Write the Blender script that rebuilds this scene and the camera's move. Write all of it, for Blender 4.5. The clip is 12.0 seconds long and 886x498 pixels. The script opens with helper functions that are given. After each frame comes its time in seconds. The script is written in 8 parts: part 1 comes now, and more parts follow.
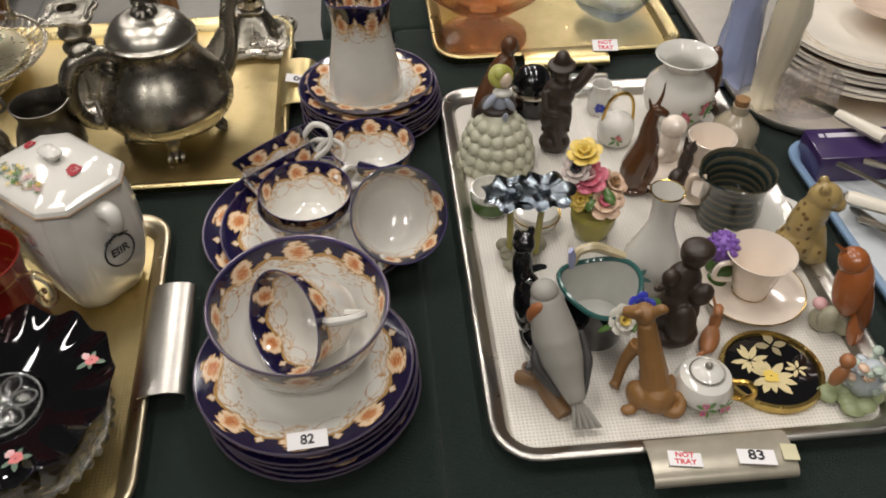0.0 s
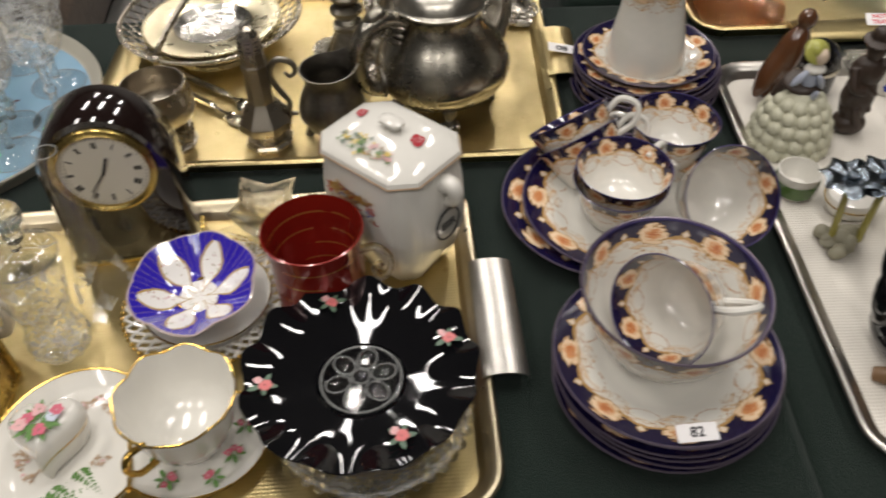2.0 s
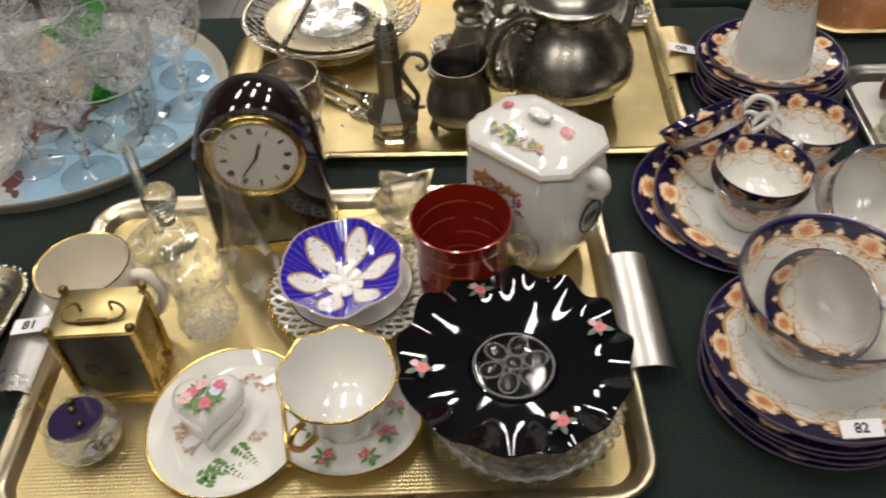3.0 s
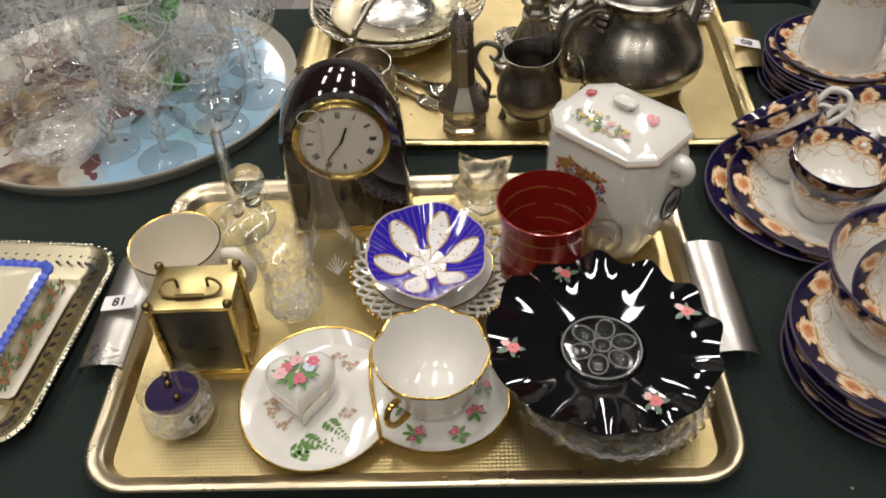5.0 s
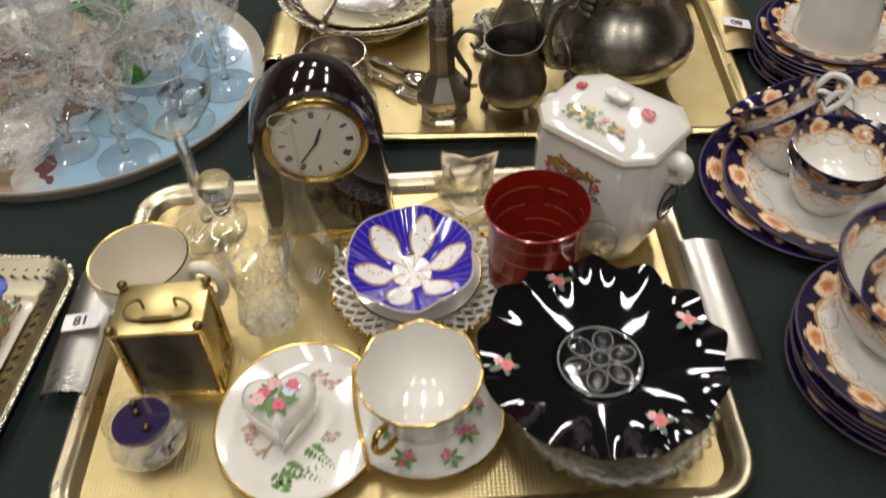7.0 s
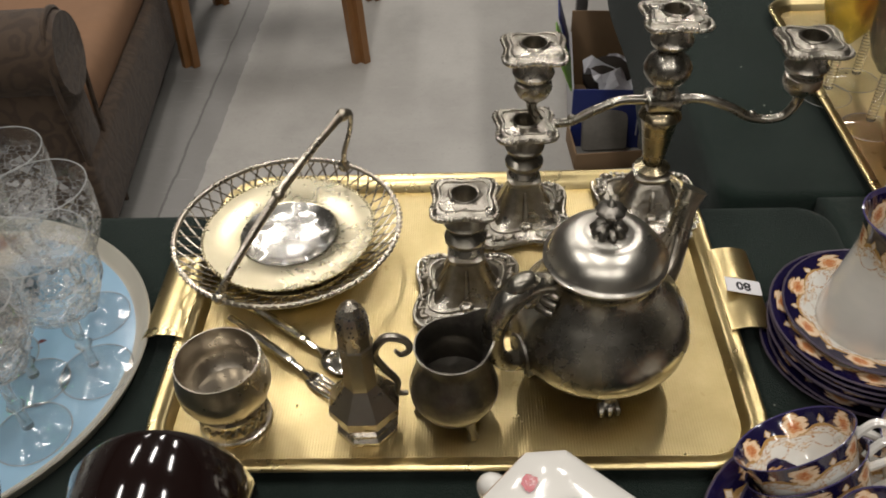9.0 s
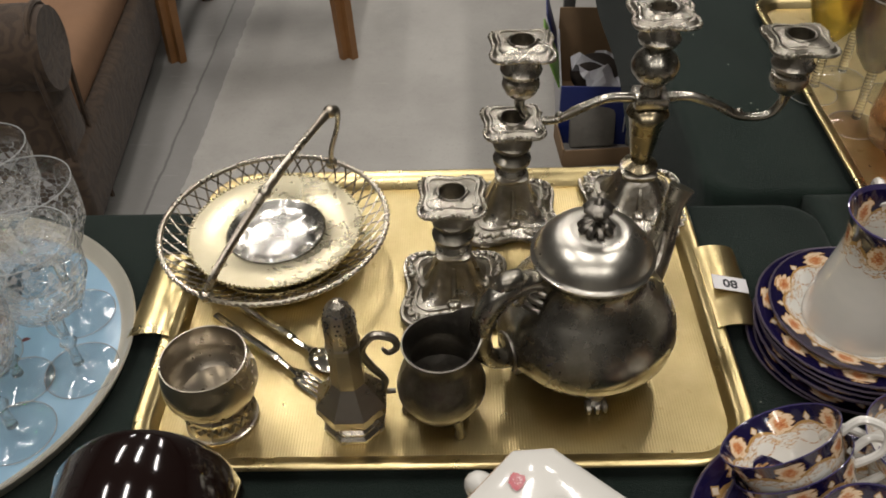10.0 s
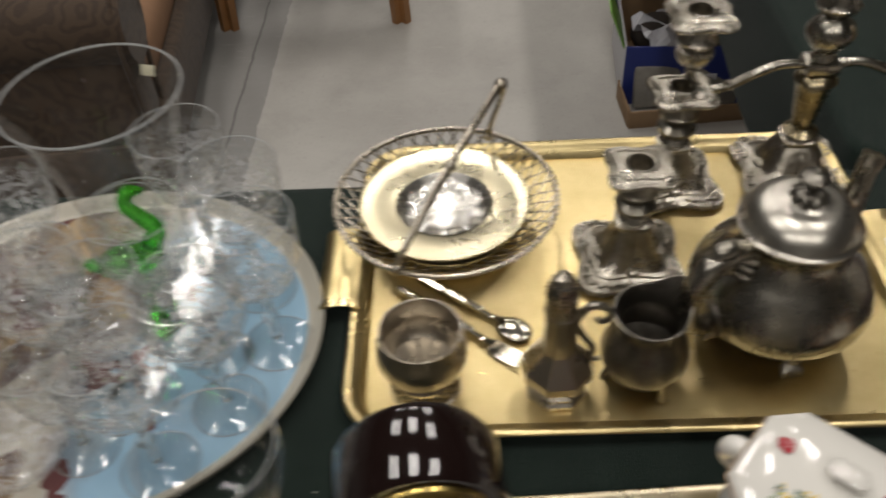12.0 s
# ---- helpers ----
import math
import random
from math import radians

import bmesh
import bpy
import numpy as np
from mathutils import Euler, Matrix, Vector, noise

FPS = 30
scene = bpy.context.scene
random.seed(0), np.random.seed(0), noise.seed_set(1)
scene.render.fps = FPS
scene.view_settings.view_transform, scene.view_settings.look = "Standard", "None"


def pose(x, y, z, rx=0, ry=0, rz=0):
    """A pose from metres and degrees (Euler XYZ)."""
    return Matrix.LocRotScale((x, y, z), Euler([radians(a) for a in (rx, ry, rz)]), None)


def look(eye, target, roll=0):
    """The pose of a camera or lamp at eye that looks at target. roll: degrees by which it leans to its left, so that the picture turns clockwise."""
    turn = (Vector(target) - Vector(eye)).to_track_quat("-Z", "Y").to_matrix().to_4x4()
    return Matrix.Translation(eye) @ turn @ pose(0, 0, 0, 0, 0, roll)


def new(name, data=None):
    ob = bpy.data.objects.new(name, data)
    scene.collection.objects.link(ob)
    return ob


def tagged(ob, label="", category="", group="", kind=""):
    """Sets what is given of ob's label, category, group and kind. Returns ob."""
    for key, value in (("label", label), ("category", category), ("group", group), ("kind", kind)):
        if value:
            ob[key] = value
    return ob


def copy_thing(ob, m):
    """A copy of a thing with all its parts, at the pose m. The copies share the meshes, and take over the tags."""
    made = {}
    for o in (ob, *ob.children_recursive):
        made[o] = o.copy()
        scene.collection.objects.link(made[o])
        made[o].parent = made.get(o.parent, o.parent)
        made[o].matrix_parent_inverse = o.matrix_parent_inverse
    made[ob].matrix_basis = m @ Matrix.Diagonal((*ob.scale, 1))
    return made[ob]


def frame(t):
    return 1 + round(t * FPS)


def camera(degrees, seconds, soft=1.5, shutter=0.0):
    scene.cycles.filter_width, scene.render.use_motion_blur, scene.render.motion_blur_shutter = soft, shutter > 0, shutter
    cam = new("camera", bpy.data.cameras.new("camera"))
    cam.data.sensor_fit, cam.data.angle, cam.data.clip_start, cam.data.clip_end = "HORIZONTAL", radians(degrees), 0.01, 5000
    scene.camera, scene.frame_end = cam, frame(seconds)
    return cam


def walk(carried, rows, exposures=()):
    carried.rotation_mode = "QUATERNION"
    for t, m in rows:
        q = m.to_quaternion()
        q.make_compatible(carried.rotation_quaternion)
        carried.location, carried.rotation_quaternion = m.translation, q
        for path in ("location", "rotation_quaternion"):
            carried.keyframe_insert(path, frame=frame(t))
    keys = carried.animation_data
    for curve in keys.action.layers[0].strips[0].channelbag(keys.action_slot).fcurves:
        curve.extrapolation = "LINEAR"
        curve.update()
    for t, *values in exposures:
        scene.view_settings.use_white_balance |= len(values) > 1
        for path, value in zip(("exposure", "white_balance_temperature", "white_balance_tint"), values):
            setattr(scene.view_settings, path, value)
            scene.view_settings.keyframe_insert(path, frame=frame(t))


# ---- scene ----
cam = camera(56.0, 12.0, soft=1.8, shutter=0.5)
PATH = [
    (0, (-0.08, 0.339, 1.274), (0.045, 1.795, -0.092), -0.7),
    (0.5, (-0.093, 0.352, 1.271), (0.075, 1.788, -0.11), -0.1),
    (1, (-0.153, 0.362, 1.268), (-0.023, 1.778, -0.139), -1.6),
    (1.5, (-0.229, 0.371, 1.272), (-0.161, 1.788, -0.138), -2.3),
    (2, (-0.298, 0.376, 1.27), (-0.315, 1.782, -0.152), -2.4),
    (2.5, (-0.343, 0.369, 1.269), (-0.403, 1.776, -0.151), -2.7),
    (3, (-0.38, 0.36, 1.27), (-0.49, 1.777, -0.138), -3.5),
    (3.5, (-0.409, 0.351, 1.27), (-0.556, 1.76, -0.142), -4.1),
    (5.5, (-0.437, 0.34, 1.269), (-0.574, 1.76, -0.133), -3.3),
    (6, (-0.439, 0.343, 1.267), (-0.573, 1.758, -0.14), -3.3),
    (6.5, (-0.442, 0.348, 1.266), (-0.554, 1.751, -0.155), -2.5),
    (7, (-0.447, 0.389, 1.261), (-0.523, 1.757, -0.196), -3.0),
    (7.5, (-0.434, 0.483, 1.271), (-0.576, 1.868, -0.165), -4.8),
    (7.7, (-0.422, 0.527, 1.277), (-0.593, 1.946, -0.122), -5.1),
    (9.3, (-0.389, 0.673, 1.275), (-0.449, 2.152, -0.071), -2.2),
    (9.5, (-0.39, 0.672, 1.275), (-0.44, 2.148, -0.074), -1.8),
    (10, (-0.389, 0.671, 1.275), (-0.446, 2.143, -0.078), -2.3),
    (10.5, (-0.392, 0.671, 1.278), (-0.45, 2.143, -0.075), -2.2),
    (11, (-0.392, 0.672, 1.276), (-0.453, 2.137, -0.084), -2.0),
    (11.5, (-0.412, 0.672, 1.276), (-0.482, 2.111, -0.111), -2.0),
    (12, (-0.533, 0.665, 1.297), (-0.615, 2.072, -0.122), -4.2),
]
EXPOSURES = [(0.0, 0.0), (3.0, 0.03), (5.5, 0.05), (7.5, 0.0), (9.3, -0.18), (11.5, -0.24), (12.0, -0.32)]
walk(cam, [(t, look(eye, target, roll)) for t, eye, target, roll in PATH], EXPOSURES)

# world: a closed sale hall, so only a faint grey outside it
world = bpy.data.worlds.new("world")
scene.world = world
world.use_nodes = True
world.node_tree.nodes["Background"].inputs[0].default_value = (0.5, 0.5, 0.5, 1)
world.node_tree.nodes["Background"].inputs[1].default_value = 0.1

LAMP_WATTS = 34.5
LAMP_COLOUR = (1.0, 0.945, 0.895)
CEILING_Z = 4.2

# ---- small builders ----
def part(name, bm, material, parent=None, label="", m=None, flat=False, sharp=38):
    me = bpy.data.meshes.new(name)
    bm.normal_update()
    bm.to_mesh(me)
    bm.free()
    for mat in (material if isinstance(material, (list, tuple)) else [material]):
        me.materials.append(mat)
    if not flat:
        me.polygons.foreach_set("use_smooth", [True] * len(me.polygons))
        me.set_sharp_from_angle(angle=radians(sharp))
    ob = new(name, me)
    if parent is not None:
        ob.parent = parent
    if m is not None:
        ob.matrix_basis = m
    if label:
        ob["label"] = label
    return ob


def thing(name, m, label, category, group="", kind=""):
    ob = new(name)
    ob.empty_display_size = 0.02
    ob.matrix_basis = m
    return tagged(ob, label, category, group, kind)


def lathe(prof, seg=40, wave=None, bm=None, m=None, mi=0):
    """Turned body; prof rows are (radius, height, v). Writes u round, v along into the UV map."""
    bm = bm or bmesh.new()
    uv = bm.loops.layers.uv.verify()
    n = len(prof)
    rows = []
    for i, p in enumerate(prof):
        r, z = p[0], p[1]
        if r < 1e-6:
            rows.append([bm.verts.new(m @ Vector((0, 0, z)) if m else (0, 0, z))])
            continue
        row = []
        for j in range(seg):
            a = 2 * math.pi * j / seg
            rr, zz = wave(a, r, z, i) if wave else (r, z)
            co = Vector((rr * math.cos(a), rr * math.sin(a), zz))
            row.append(bm.verts.new(m @ co if m else co))
        rows.append(row)
    vs = [p[2] if len(p) > 2 else k / max(1, n - 1) for k, p in enumerate(prof)]
    for i in range(n - 1):
        a, b = rows[i], rows[i + 1]
        if len(a) == 1 and len(b) == 1:
            continue
        for j in range(seg):
            k = (j + 1) % seg
            if len(a) == 1:
                f = bm.faces.new((a[0], b[k], b[j])); c = ((j + .5) / seg, vs[i]), ((j + 1) / seg, vs[i + 1]), (j / seg, vs[i + 1])
            elif len(b) == 1:
                f = bm.faces.new((a[j], a[k], b[0])); c = (j / seg, vs[i]), ((j + 1) / seg, vs[i]), ((j + .5) / seg, vs[i + 1])
            else:
                f = bm.faces.new((a[j], a[k], b[k], b[j])); c = (j / seg, vs[i]), ((j + 1) / seg, vs[i]), ((j + 1) / seg, vs[i + 1]), (j / seg, vs[i + 1])
            f.material_index = mi
            for l, q in zip(f.loops, c):
                l[uv].uv = q
    return bm


def spline(pts, per=6):
    """Points of a smooth line through pts."""
    p = [Vector(q) for q in pts]
    out = []
    for i in range(len(p) - 1):
        a, b, c, d = p[max(0, i - 1)], p[i], p[i + 1], p[min(len(p) - 1, i + 2)]
        for k in range(per):
            t = k / per
            out.append(0.5 * ((2 * b) + (c - a) * t + (2 * a - 5 * b + 4 * c - d) * t * t + (3 * b - a - 3 * c + d) * t ** 3))
    out.append(p[-1])
    return out


def tube(pts, rad, seg=10, per=6, bm=None, m=None, flat=1.0, mi=0):
    """A round bar along a smooth line; rad is one radius or one for each point given. flat squeezes it sideways."""
    bm = bm or bmesh.new()
    line = spline(pts, per) if per > 1 else [Vector(q) for q in pts]
    n = len(line)
    if isinstance(rad, (int, float)):
        rads = [rad] * n
    else:
        rads = [float(np.interp(i / (n - 1) * (len(rad) - 1), range(len(rad)), rad)) for i in range(n)]
    up = Vector((0, 0, 1))
    t0 = (line[1] - line[0]).normalized()
    side = t0.cross(up)
    if side.length < 0.1:
        side = t0.cross(Vector((0, 1, 0)))
    side.normalize()
    rows = []
    for i, p in enumerate(line):
        t = (line[min(n - 1, i + 1)] - line[max(0, i - 1)]).normalized()
        side = (side - t * side.dot(t)).normalized()
        nor = t.cross(side)
        row = []
        for j in range(seg):
            a = 2 * math.pi * j / seg
            co = p + side * (math.cos(a) * rads[i] * flat) + nor * (math.sin(a) * rads[i])
            row.append(bm.verts.new(m @ co if m else co))
        rows.append(row)
    for a, b in zip(rows, rows[1:]):
        for j in range(seg):
            k = (j + 1) % seg
            bm.faces.new((a[j], a[k], b[k], b[j])).material_index = mi
    bm.faces.new(rows[0][::-1]).material_index = mi
    bm.faces.new(rows[-1]).material_index = mi
    return bm


def ball(bm, c, r, rot=(0, 0, 0), mi=0, u=16, v=10):
    """An ellipsoid added to bm."""
    r = (r, r, r) if isinstance(r, (int, float)) else r
    got = bmesh.ops.create_uvsphere(bm, u_segments=u, v_segments=v, radius=1, matrix=Matrix.Translation(c) @ Euler([radians(a) for a in rot]).to_matrix().to_4x4() @ Matrix.Diagonal((*r, 1)))
    for f in {f for w in got["verts"] for f in w.link_faces}:
        f.material_index = mi
    return bm


def rbox(w, d, h, bev=0.002, at=(0, 0, 0), bm=None, seg=2, rz=0.0, mi=0):
    """A box on its base centre, with rounded edges."""
    tmp = bmesh.new()
    bmesh.ops.create_cube(tmp, size=1, matrix=Matrix.Translation((0, 0, h / 2)) @ Matrix.Diagonal((w, d, h, 1)))
    if bev > 0:
        bmesh.ops.bevel(tmp, geom=tmp.edges[:], offset=bev, segments=seg, profile=0.5, affect="EDGES")
    bmesh.ops.transform(tmp, matrix=Matrix.Translation(at) @ Matrix.Rotation(radians(rz), 4, "Z"), verts=tmp.verts)
    for f in tmp.faces:
        f.material_index = mi
    if bm is None:
        return tmp
    me = bpy.data.meshes.new("tmp")
    tmp.to_mesh(me)
    tmp.free()
    bm.from_mesh(me)
    bpy.data.meshes.remove(me)
    return bm


def rrect(w, d, r, n=7):
    """The outline of a rectangle with rounded corners."""
    pts = []
    for cx, cy, a0 in ((1, 1, 0), (-1, 1, 90), (-1, -1, 180), (1, -1, 270)):
        for k in range(n):
            a = radians(a0 + 90 * k / (n - 1))
            pts.append((cx * (w / 2 - r) + r * math.cos(a), cy * (d / 2 - r) + r * math.sin(a)))
    return pts


def loft(rings, bm=None, cap=(True, True), mi=0):
    """Joins rings of equally many 3D points into a skin."""
    bm = bm or bmesh.new()
    rows = [[bm.verts.new(p) for p in ring] for ring in rings]
    n = len(rows[0])
    for a, b in zip(rows, rows[1:]):
        for j in range(n):
            k = (j + 1) % n
            bm.faces.new((a[j], a[k], b[k], b[j])).material_index = mi
    if cap[0]:
        bm.faces.new(rows[0][::-1]).material_index = mi
    if cap[1]:
        bm.faces.new(rows[-1]).material_index = mi
    return bm


def tray_ring(w, d, r, inset, z):
    return [(x, y, z) for x, y in rrect(w - 2 * inset, d - 2 * inset, max(0.004, r - inset))]


def petals(bm, c, r, n, mi, tilt=0.0, z=0.0, seed=0, wide=0.42, start=0.0):
    """A flat rosette of n leaf shapes round c, in the XY plane of bm."""
    rnd = random.Random(seed)
    for k in range(n):
        a = start + 2 * math.pi * k / n + rnd.uniform(-.25, .25)
        L = r * rnd.uniform(.75, 1.1)
        W = L * wide
        d, s = Vector((math.cos(a), math.sin(a), 0)), Vector((-math.sin(a), math.cos(a), 0))
        o = Vector((c[0], c[1], z + k * 2e-5))
        pts = [o + d * .08 * L, o + d * .4 * L + s * W * .5, o + d * .75 * L + s * W * .42, o + d * L, o + d * .75 * L - s * W * .42, o + d * .4 * L - s * W * .5]
        bm.faces.new([bm.verts.new(p) for p in pts]).material_index = mi
    return bm


def sprig(bm, c, r, seed, z=0.0004, flowers=3, leaves=7, fm=0, lm=1, cm=2):
    """A painted flower spray: leaves, then blooms with a centre; slots fm bloom, lm leaf, cm centre."""
    rnd = random.Random(seed)
    petals(bm, c, r, leaves, lm, z=z, seed=seed, wide=.34)
    for k in range(flowers):
        a = rnd.uniform(0, 6.28)
        q = (c[0] + math.cos(a) * r * .42, c[1] + math.sin(a) * r * .42)
        petals(bm, q, r * .34, 6, fm, z=z + 2e-4 + k * 1e-4, seed=seed + k, wide=.8)
        petals(bm, q, r * .11, 5, cm, z=z + 2.6e-4 + k * 1e-4, seed=seed + 9 + k, wide=.9)
    return bm


def writing(name, text, size, material, parent, m, label=""):
    cu = bpy.data.curves.new(name, "FONT")
    cu.body, cu.size, cu.align_x, cu.align_y, cu.extrude = text, size, "CENTER", "CENTER", 0.00015
    cu.resolution_u, cu.offset = 3, size * .025
    tmp = bpy.data.objects.new("tmp", cu)
    me = bpy.data.meshes.new_from_object(tmp)
    bpy.data.objects.remove(tmp)
    bpy.data.curves.remove(cu)
    me.materials.clear()
    me.materials.append(material)
    ob = new(name, me)
    ob.parent, ob.matrix_basis = parent, m
    if label:
        ob["label"] = label
    return ob


# ---- materials ----
class Nodes:
    """Short hand for building a node tree."""
    def __init__(self, name):
        self.mat = bpy.data.materials.new(name)
        self.mat.use_nodes = True
        self.nt = self.mat.node_tree
        self.b = self.nt.nodes["Principled BSDF"]
        self.out = self.nt.nodes["Material Output"]
        self._co = None

    def add(self, kind, **kw):
        n = self.nt.nodes.new(kind)
        for k, v in kw.items():
            setattr(n, k, v)
        return n

    def put(self, sock, v):
        if isinstance(v, bpy.types.NodeSocket):
            self.nt.links.new(v, sock)
        elif isinstance(v, (tuple, list)) and len(v) == 3 and sock.type == "RGBA":
            sock.default_value = (*v, 1)
        else:
            sock.default_value = v

    def co(self, which="Object"):
        if self._co is None:
            self._co = self.add("ShaderNodeTexCoord")
        return self._co.outputs[which]

    def math(self, op, a, b=0.0, c=None):
        n = self.add("ShaderNodeMath", operation=op)
        self.put(n.inputs[0], a)
        self.put(n.inputs[1], b)
        if c is not None:
            self.put(n.inputs[2], c)
        return n.outputs[0]

    def mix(self, f, a, b):
        n = self.add("ShaderNodeMix", data_type="RGBA")
        self.put(n.inputs[0], f)
        self.put(n.inputs[6], a)
        self.put(n.inputs[7], b)
        return n.outputs[2]

    def noise(self, scale, detail=3.0, rough=0.55, vec=None, out=0):
        n = self.add("ShaderNodeTexNoise")
        self.put(n.inputs["Vector"], vec or self.co())
        n.inputs["Scale"].default_value, n.inputs["Detail"].default_value, n.inputs["Roughness"].default_value = scale, detail, rough
        return n.outputs[out]

    def voronoi(self, scale, vec=None, feature="F1", out=0, rand=1.0):
        n = self.add("ShaderNodeTexVoronoi", feature=feature)
        self.put(n.inputs["Vector"], vec or self.co())
        n.inputs["Scale"].default_value = scale
        n.inputs["Randomness"].default_value = rand
        return n.outputs[out]

    def ramp(self, f, lo, hi):
        n = self.add("ShaderNodeMapRange", clamp=True)
        self.put(n.inputs[0], f)
        n.inputs[1].default_value, n.inputs[2].default_value = lo, hi
        return n.outputs[0]

    def bump(self, h, strength=0.2, dist=0.001):
        n = self.add("ShaderNodeBump")
        n.inputs["Strength"].default_value, n.inputs["Distance"].default_value = strength, dist
        self.put(n.inputs["Height"], h)
        self.put(self.b.inputs["Normal"], n.outputs[0])

    def set(self, **kw):
        names = dict(colour="Base Color", rough="Roughness", metal="Metallic", coat="Coat Weight", coat_rough="Coat Roughness", trans="Transmission Weight", ior="IOR",
                     sheen="Sheen Weight", spec="Specular IOR Level", sub="Subsurface Weight")
        for k, v in kw.items():
            self.put(self.b.inputs[names[k]], v)
        return self

    def xyz(self, vec):
        n = self.add("ShaderNodeSeparateXYZ")
        self.put(n.inputs[0], vec)
        return n.outputs


def simple(name, colour, rough=0.4, metal=0.0, vary=0.25, scale=60.0, bump=0.0, coat=0.0, bscale=None):
    n = Nodes(name)
    f = n.noise(scale, 4)
    big = n.noise(scale * .17, 2)
    dark = tuple(c * (1 - vary) for c in colour)
    lite = tuple(min(1, c * (1 + vary * .5)) for c in colour)
    col = n.mix(n.math("ADD", n.math("MULTIPLY", f, .5), n.math("MULTIPLY", big, .5)), dark, lite)
    n.set(colour=col, rough=n.math("MULTIPLY_ADD", big, rough * .5, rough * .75), metal=metal, coat=coat)
    if bump:
        n.bump(n.noise(bscale or scale * 4, 3), bump, 0.0006)
    return n.mat


def china(name, colour=(0.71, 0.69, 0.635), vary=0.08):
    n = Nodes(name)
    f = n.noise(25, 3)
    n.set(colour=n.mix(f, tuple(c * (1 - vary) for c in colour), colour), rough=0.12, coat=0.6, coat_rough=0.04)
    n.bump(n.noise(90, 2), 0.03, 0.0005)
    return n.mat


def imari(name, band, rose_v, n_rose, low=0.06):
    """Gilt cobalt border with rose panels on white china; u runs round, v from the middle to the rim."""
    n = Nodes(name)
    s = n.xyz(n.co("UV"))
    wob = n.math("MULTIPLY", n.math("SUBTRACT", n.noise(14, 3, vec=n.co("UV")), .5), .03)
    u, v = n.math("ADD", s[0], n.math("MULTIPLY", wob, .25)), n.math("ADD", s[1], wob)
    cell = n.math("SUBTRACT", n.math("FRACT", n.math("MULTIPLY", u, n_rose)), .5)
    half = n.math("SUBTRACT", n.math("FRACT", n.math("ADD", n.math("MULTIPLY", u, n_rose), .5)), .5)
    wave = n.math("COSINE", n.math("MULTIPLY", cell, 2 * math.pi))
    edge = n.math("MULTIPLY_ADD", wave, -low, band)
    blue = n.math("GREATER_THAN", v, edge)

    def oval(cx, vc, a, b):
        dx = n.math("DIVIDE", cx, a)
        dy = n.math("DIVIDE", n.math("SUBTRACT", v, vc), b)
        return n.math("ADD", n.math("MULTIPLY", dx, dx), n.math("MULTIPLY", dy, dy))

    fuzz = n.noise(26, 3, vec=n.co("UV"))
    fine = n.noise(75, 3, .6, vec=n.co("UV"))
    col = n.mix(n.ramp(n.noise(8, 2, vec=n.co("UV")), .3, .8), (0.71, 0.69, 0.635), (0.66, 0.65, 0.60))
    # gilt and peach flourishes hanging below the border
    depth = (1 - band)
    under = n.math("MULTIPLY", n.math("LESS_THAN", v, edge), n.math("GREATER_THAN", v, n.math("MULTIPLY_ADD", wave, -.35 * depth, band - .62 * depth)))
    col = n.mix(n.math("MULTIPLY", under, n.ramp(fuzz, .50, .60)), col, (0.66, 0.50, 0.34))
    col = n.mix(n.math("MULTIPLY", under, n.ramp(fine, .55, .60)), col, (0.40, 0.24, 0.10))
    loop = n.math("ABSOLUTE", n.math("SUBTRACT", oval(half, band - .42 * depth, .26, .48 * depth), 1.0))
    loop = n.math("MULTIPLY", n.math("LESS_THAN", loop, .15), n.math("GREATER_THAN", fine, .50))
    col = n.mix(n.math("MULTIPLY", loop, n.math("LESS_THAN", v, edge)), col, (0.46, 0.26, 0.13))
    col = n.mix(blue, col, n.mix(fine, (0.005, 0.004, 0.022), (0.012, 0.008, 0.045)))
    line = n.math("LESS_THAN", n.math("ABSOLUTE", n.math("SUBTRACT", v, edge)), .07 * depth)
    col = n.mix(line, col, (0.42, 0.25, 0.09))
    dia = n.math("ADD", n.math("MULTIPLY", n.math("ABSOLUTE", half), 15), n.math("MULTIPLY", n.math("ABSOLUTE", n.math("SUBTRACT", v, rose_v + .12 * depth)), 4.6 / depth))
    col = n.mix(n.math("LESS_THAN", dia, 1.15), col, (0.40, 0.25, 0.10))
    col = n.mix(n.math("LESS_THAN", dia, .80), col, (0.68, 0.58, 0.46))
    ragged = n.math("MULTIPLY", n.math("SUBTRACT", fuzz, .5), 2.6)
    panel = n.math("ADD", oval(cell, rose_v, .24, depth * .52), ragged)
    col = n.mix(n.math("LESS_THAN", panel, 1.0), col, (0.38, 0.21, 0.08))
    col = n.mix(n.math("LESS_THAN", panel, .82), col, n.mix(fine, (0.80, 0.66, 0.48), (0.70, 0.48, 0.28)))
    petal = n.math("ADD", oval(cell, rose_v, .13, depth * .30), n.math("MULTIPLY", n.math("SUBTRACT", fine, .5), 5.0))
    col = n.mix(n.math("LESS_THAN", petal, .90), col, (0.60, 0.27, 0.11))
    col = n.mix(n.math("LESS_THAN", petal, .10), col, (0.44, 0.13, 0.05))
    col = n.mix(n.math("GREATER_THAN", s[1], .975), col, (0.055, 0.045, 0.12))
    n.set(colour=col, rough=0.13, coat=0.5, coat_rough=0.05)
    return n.mat


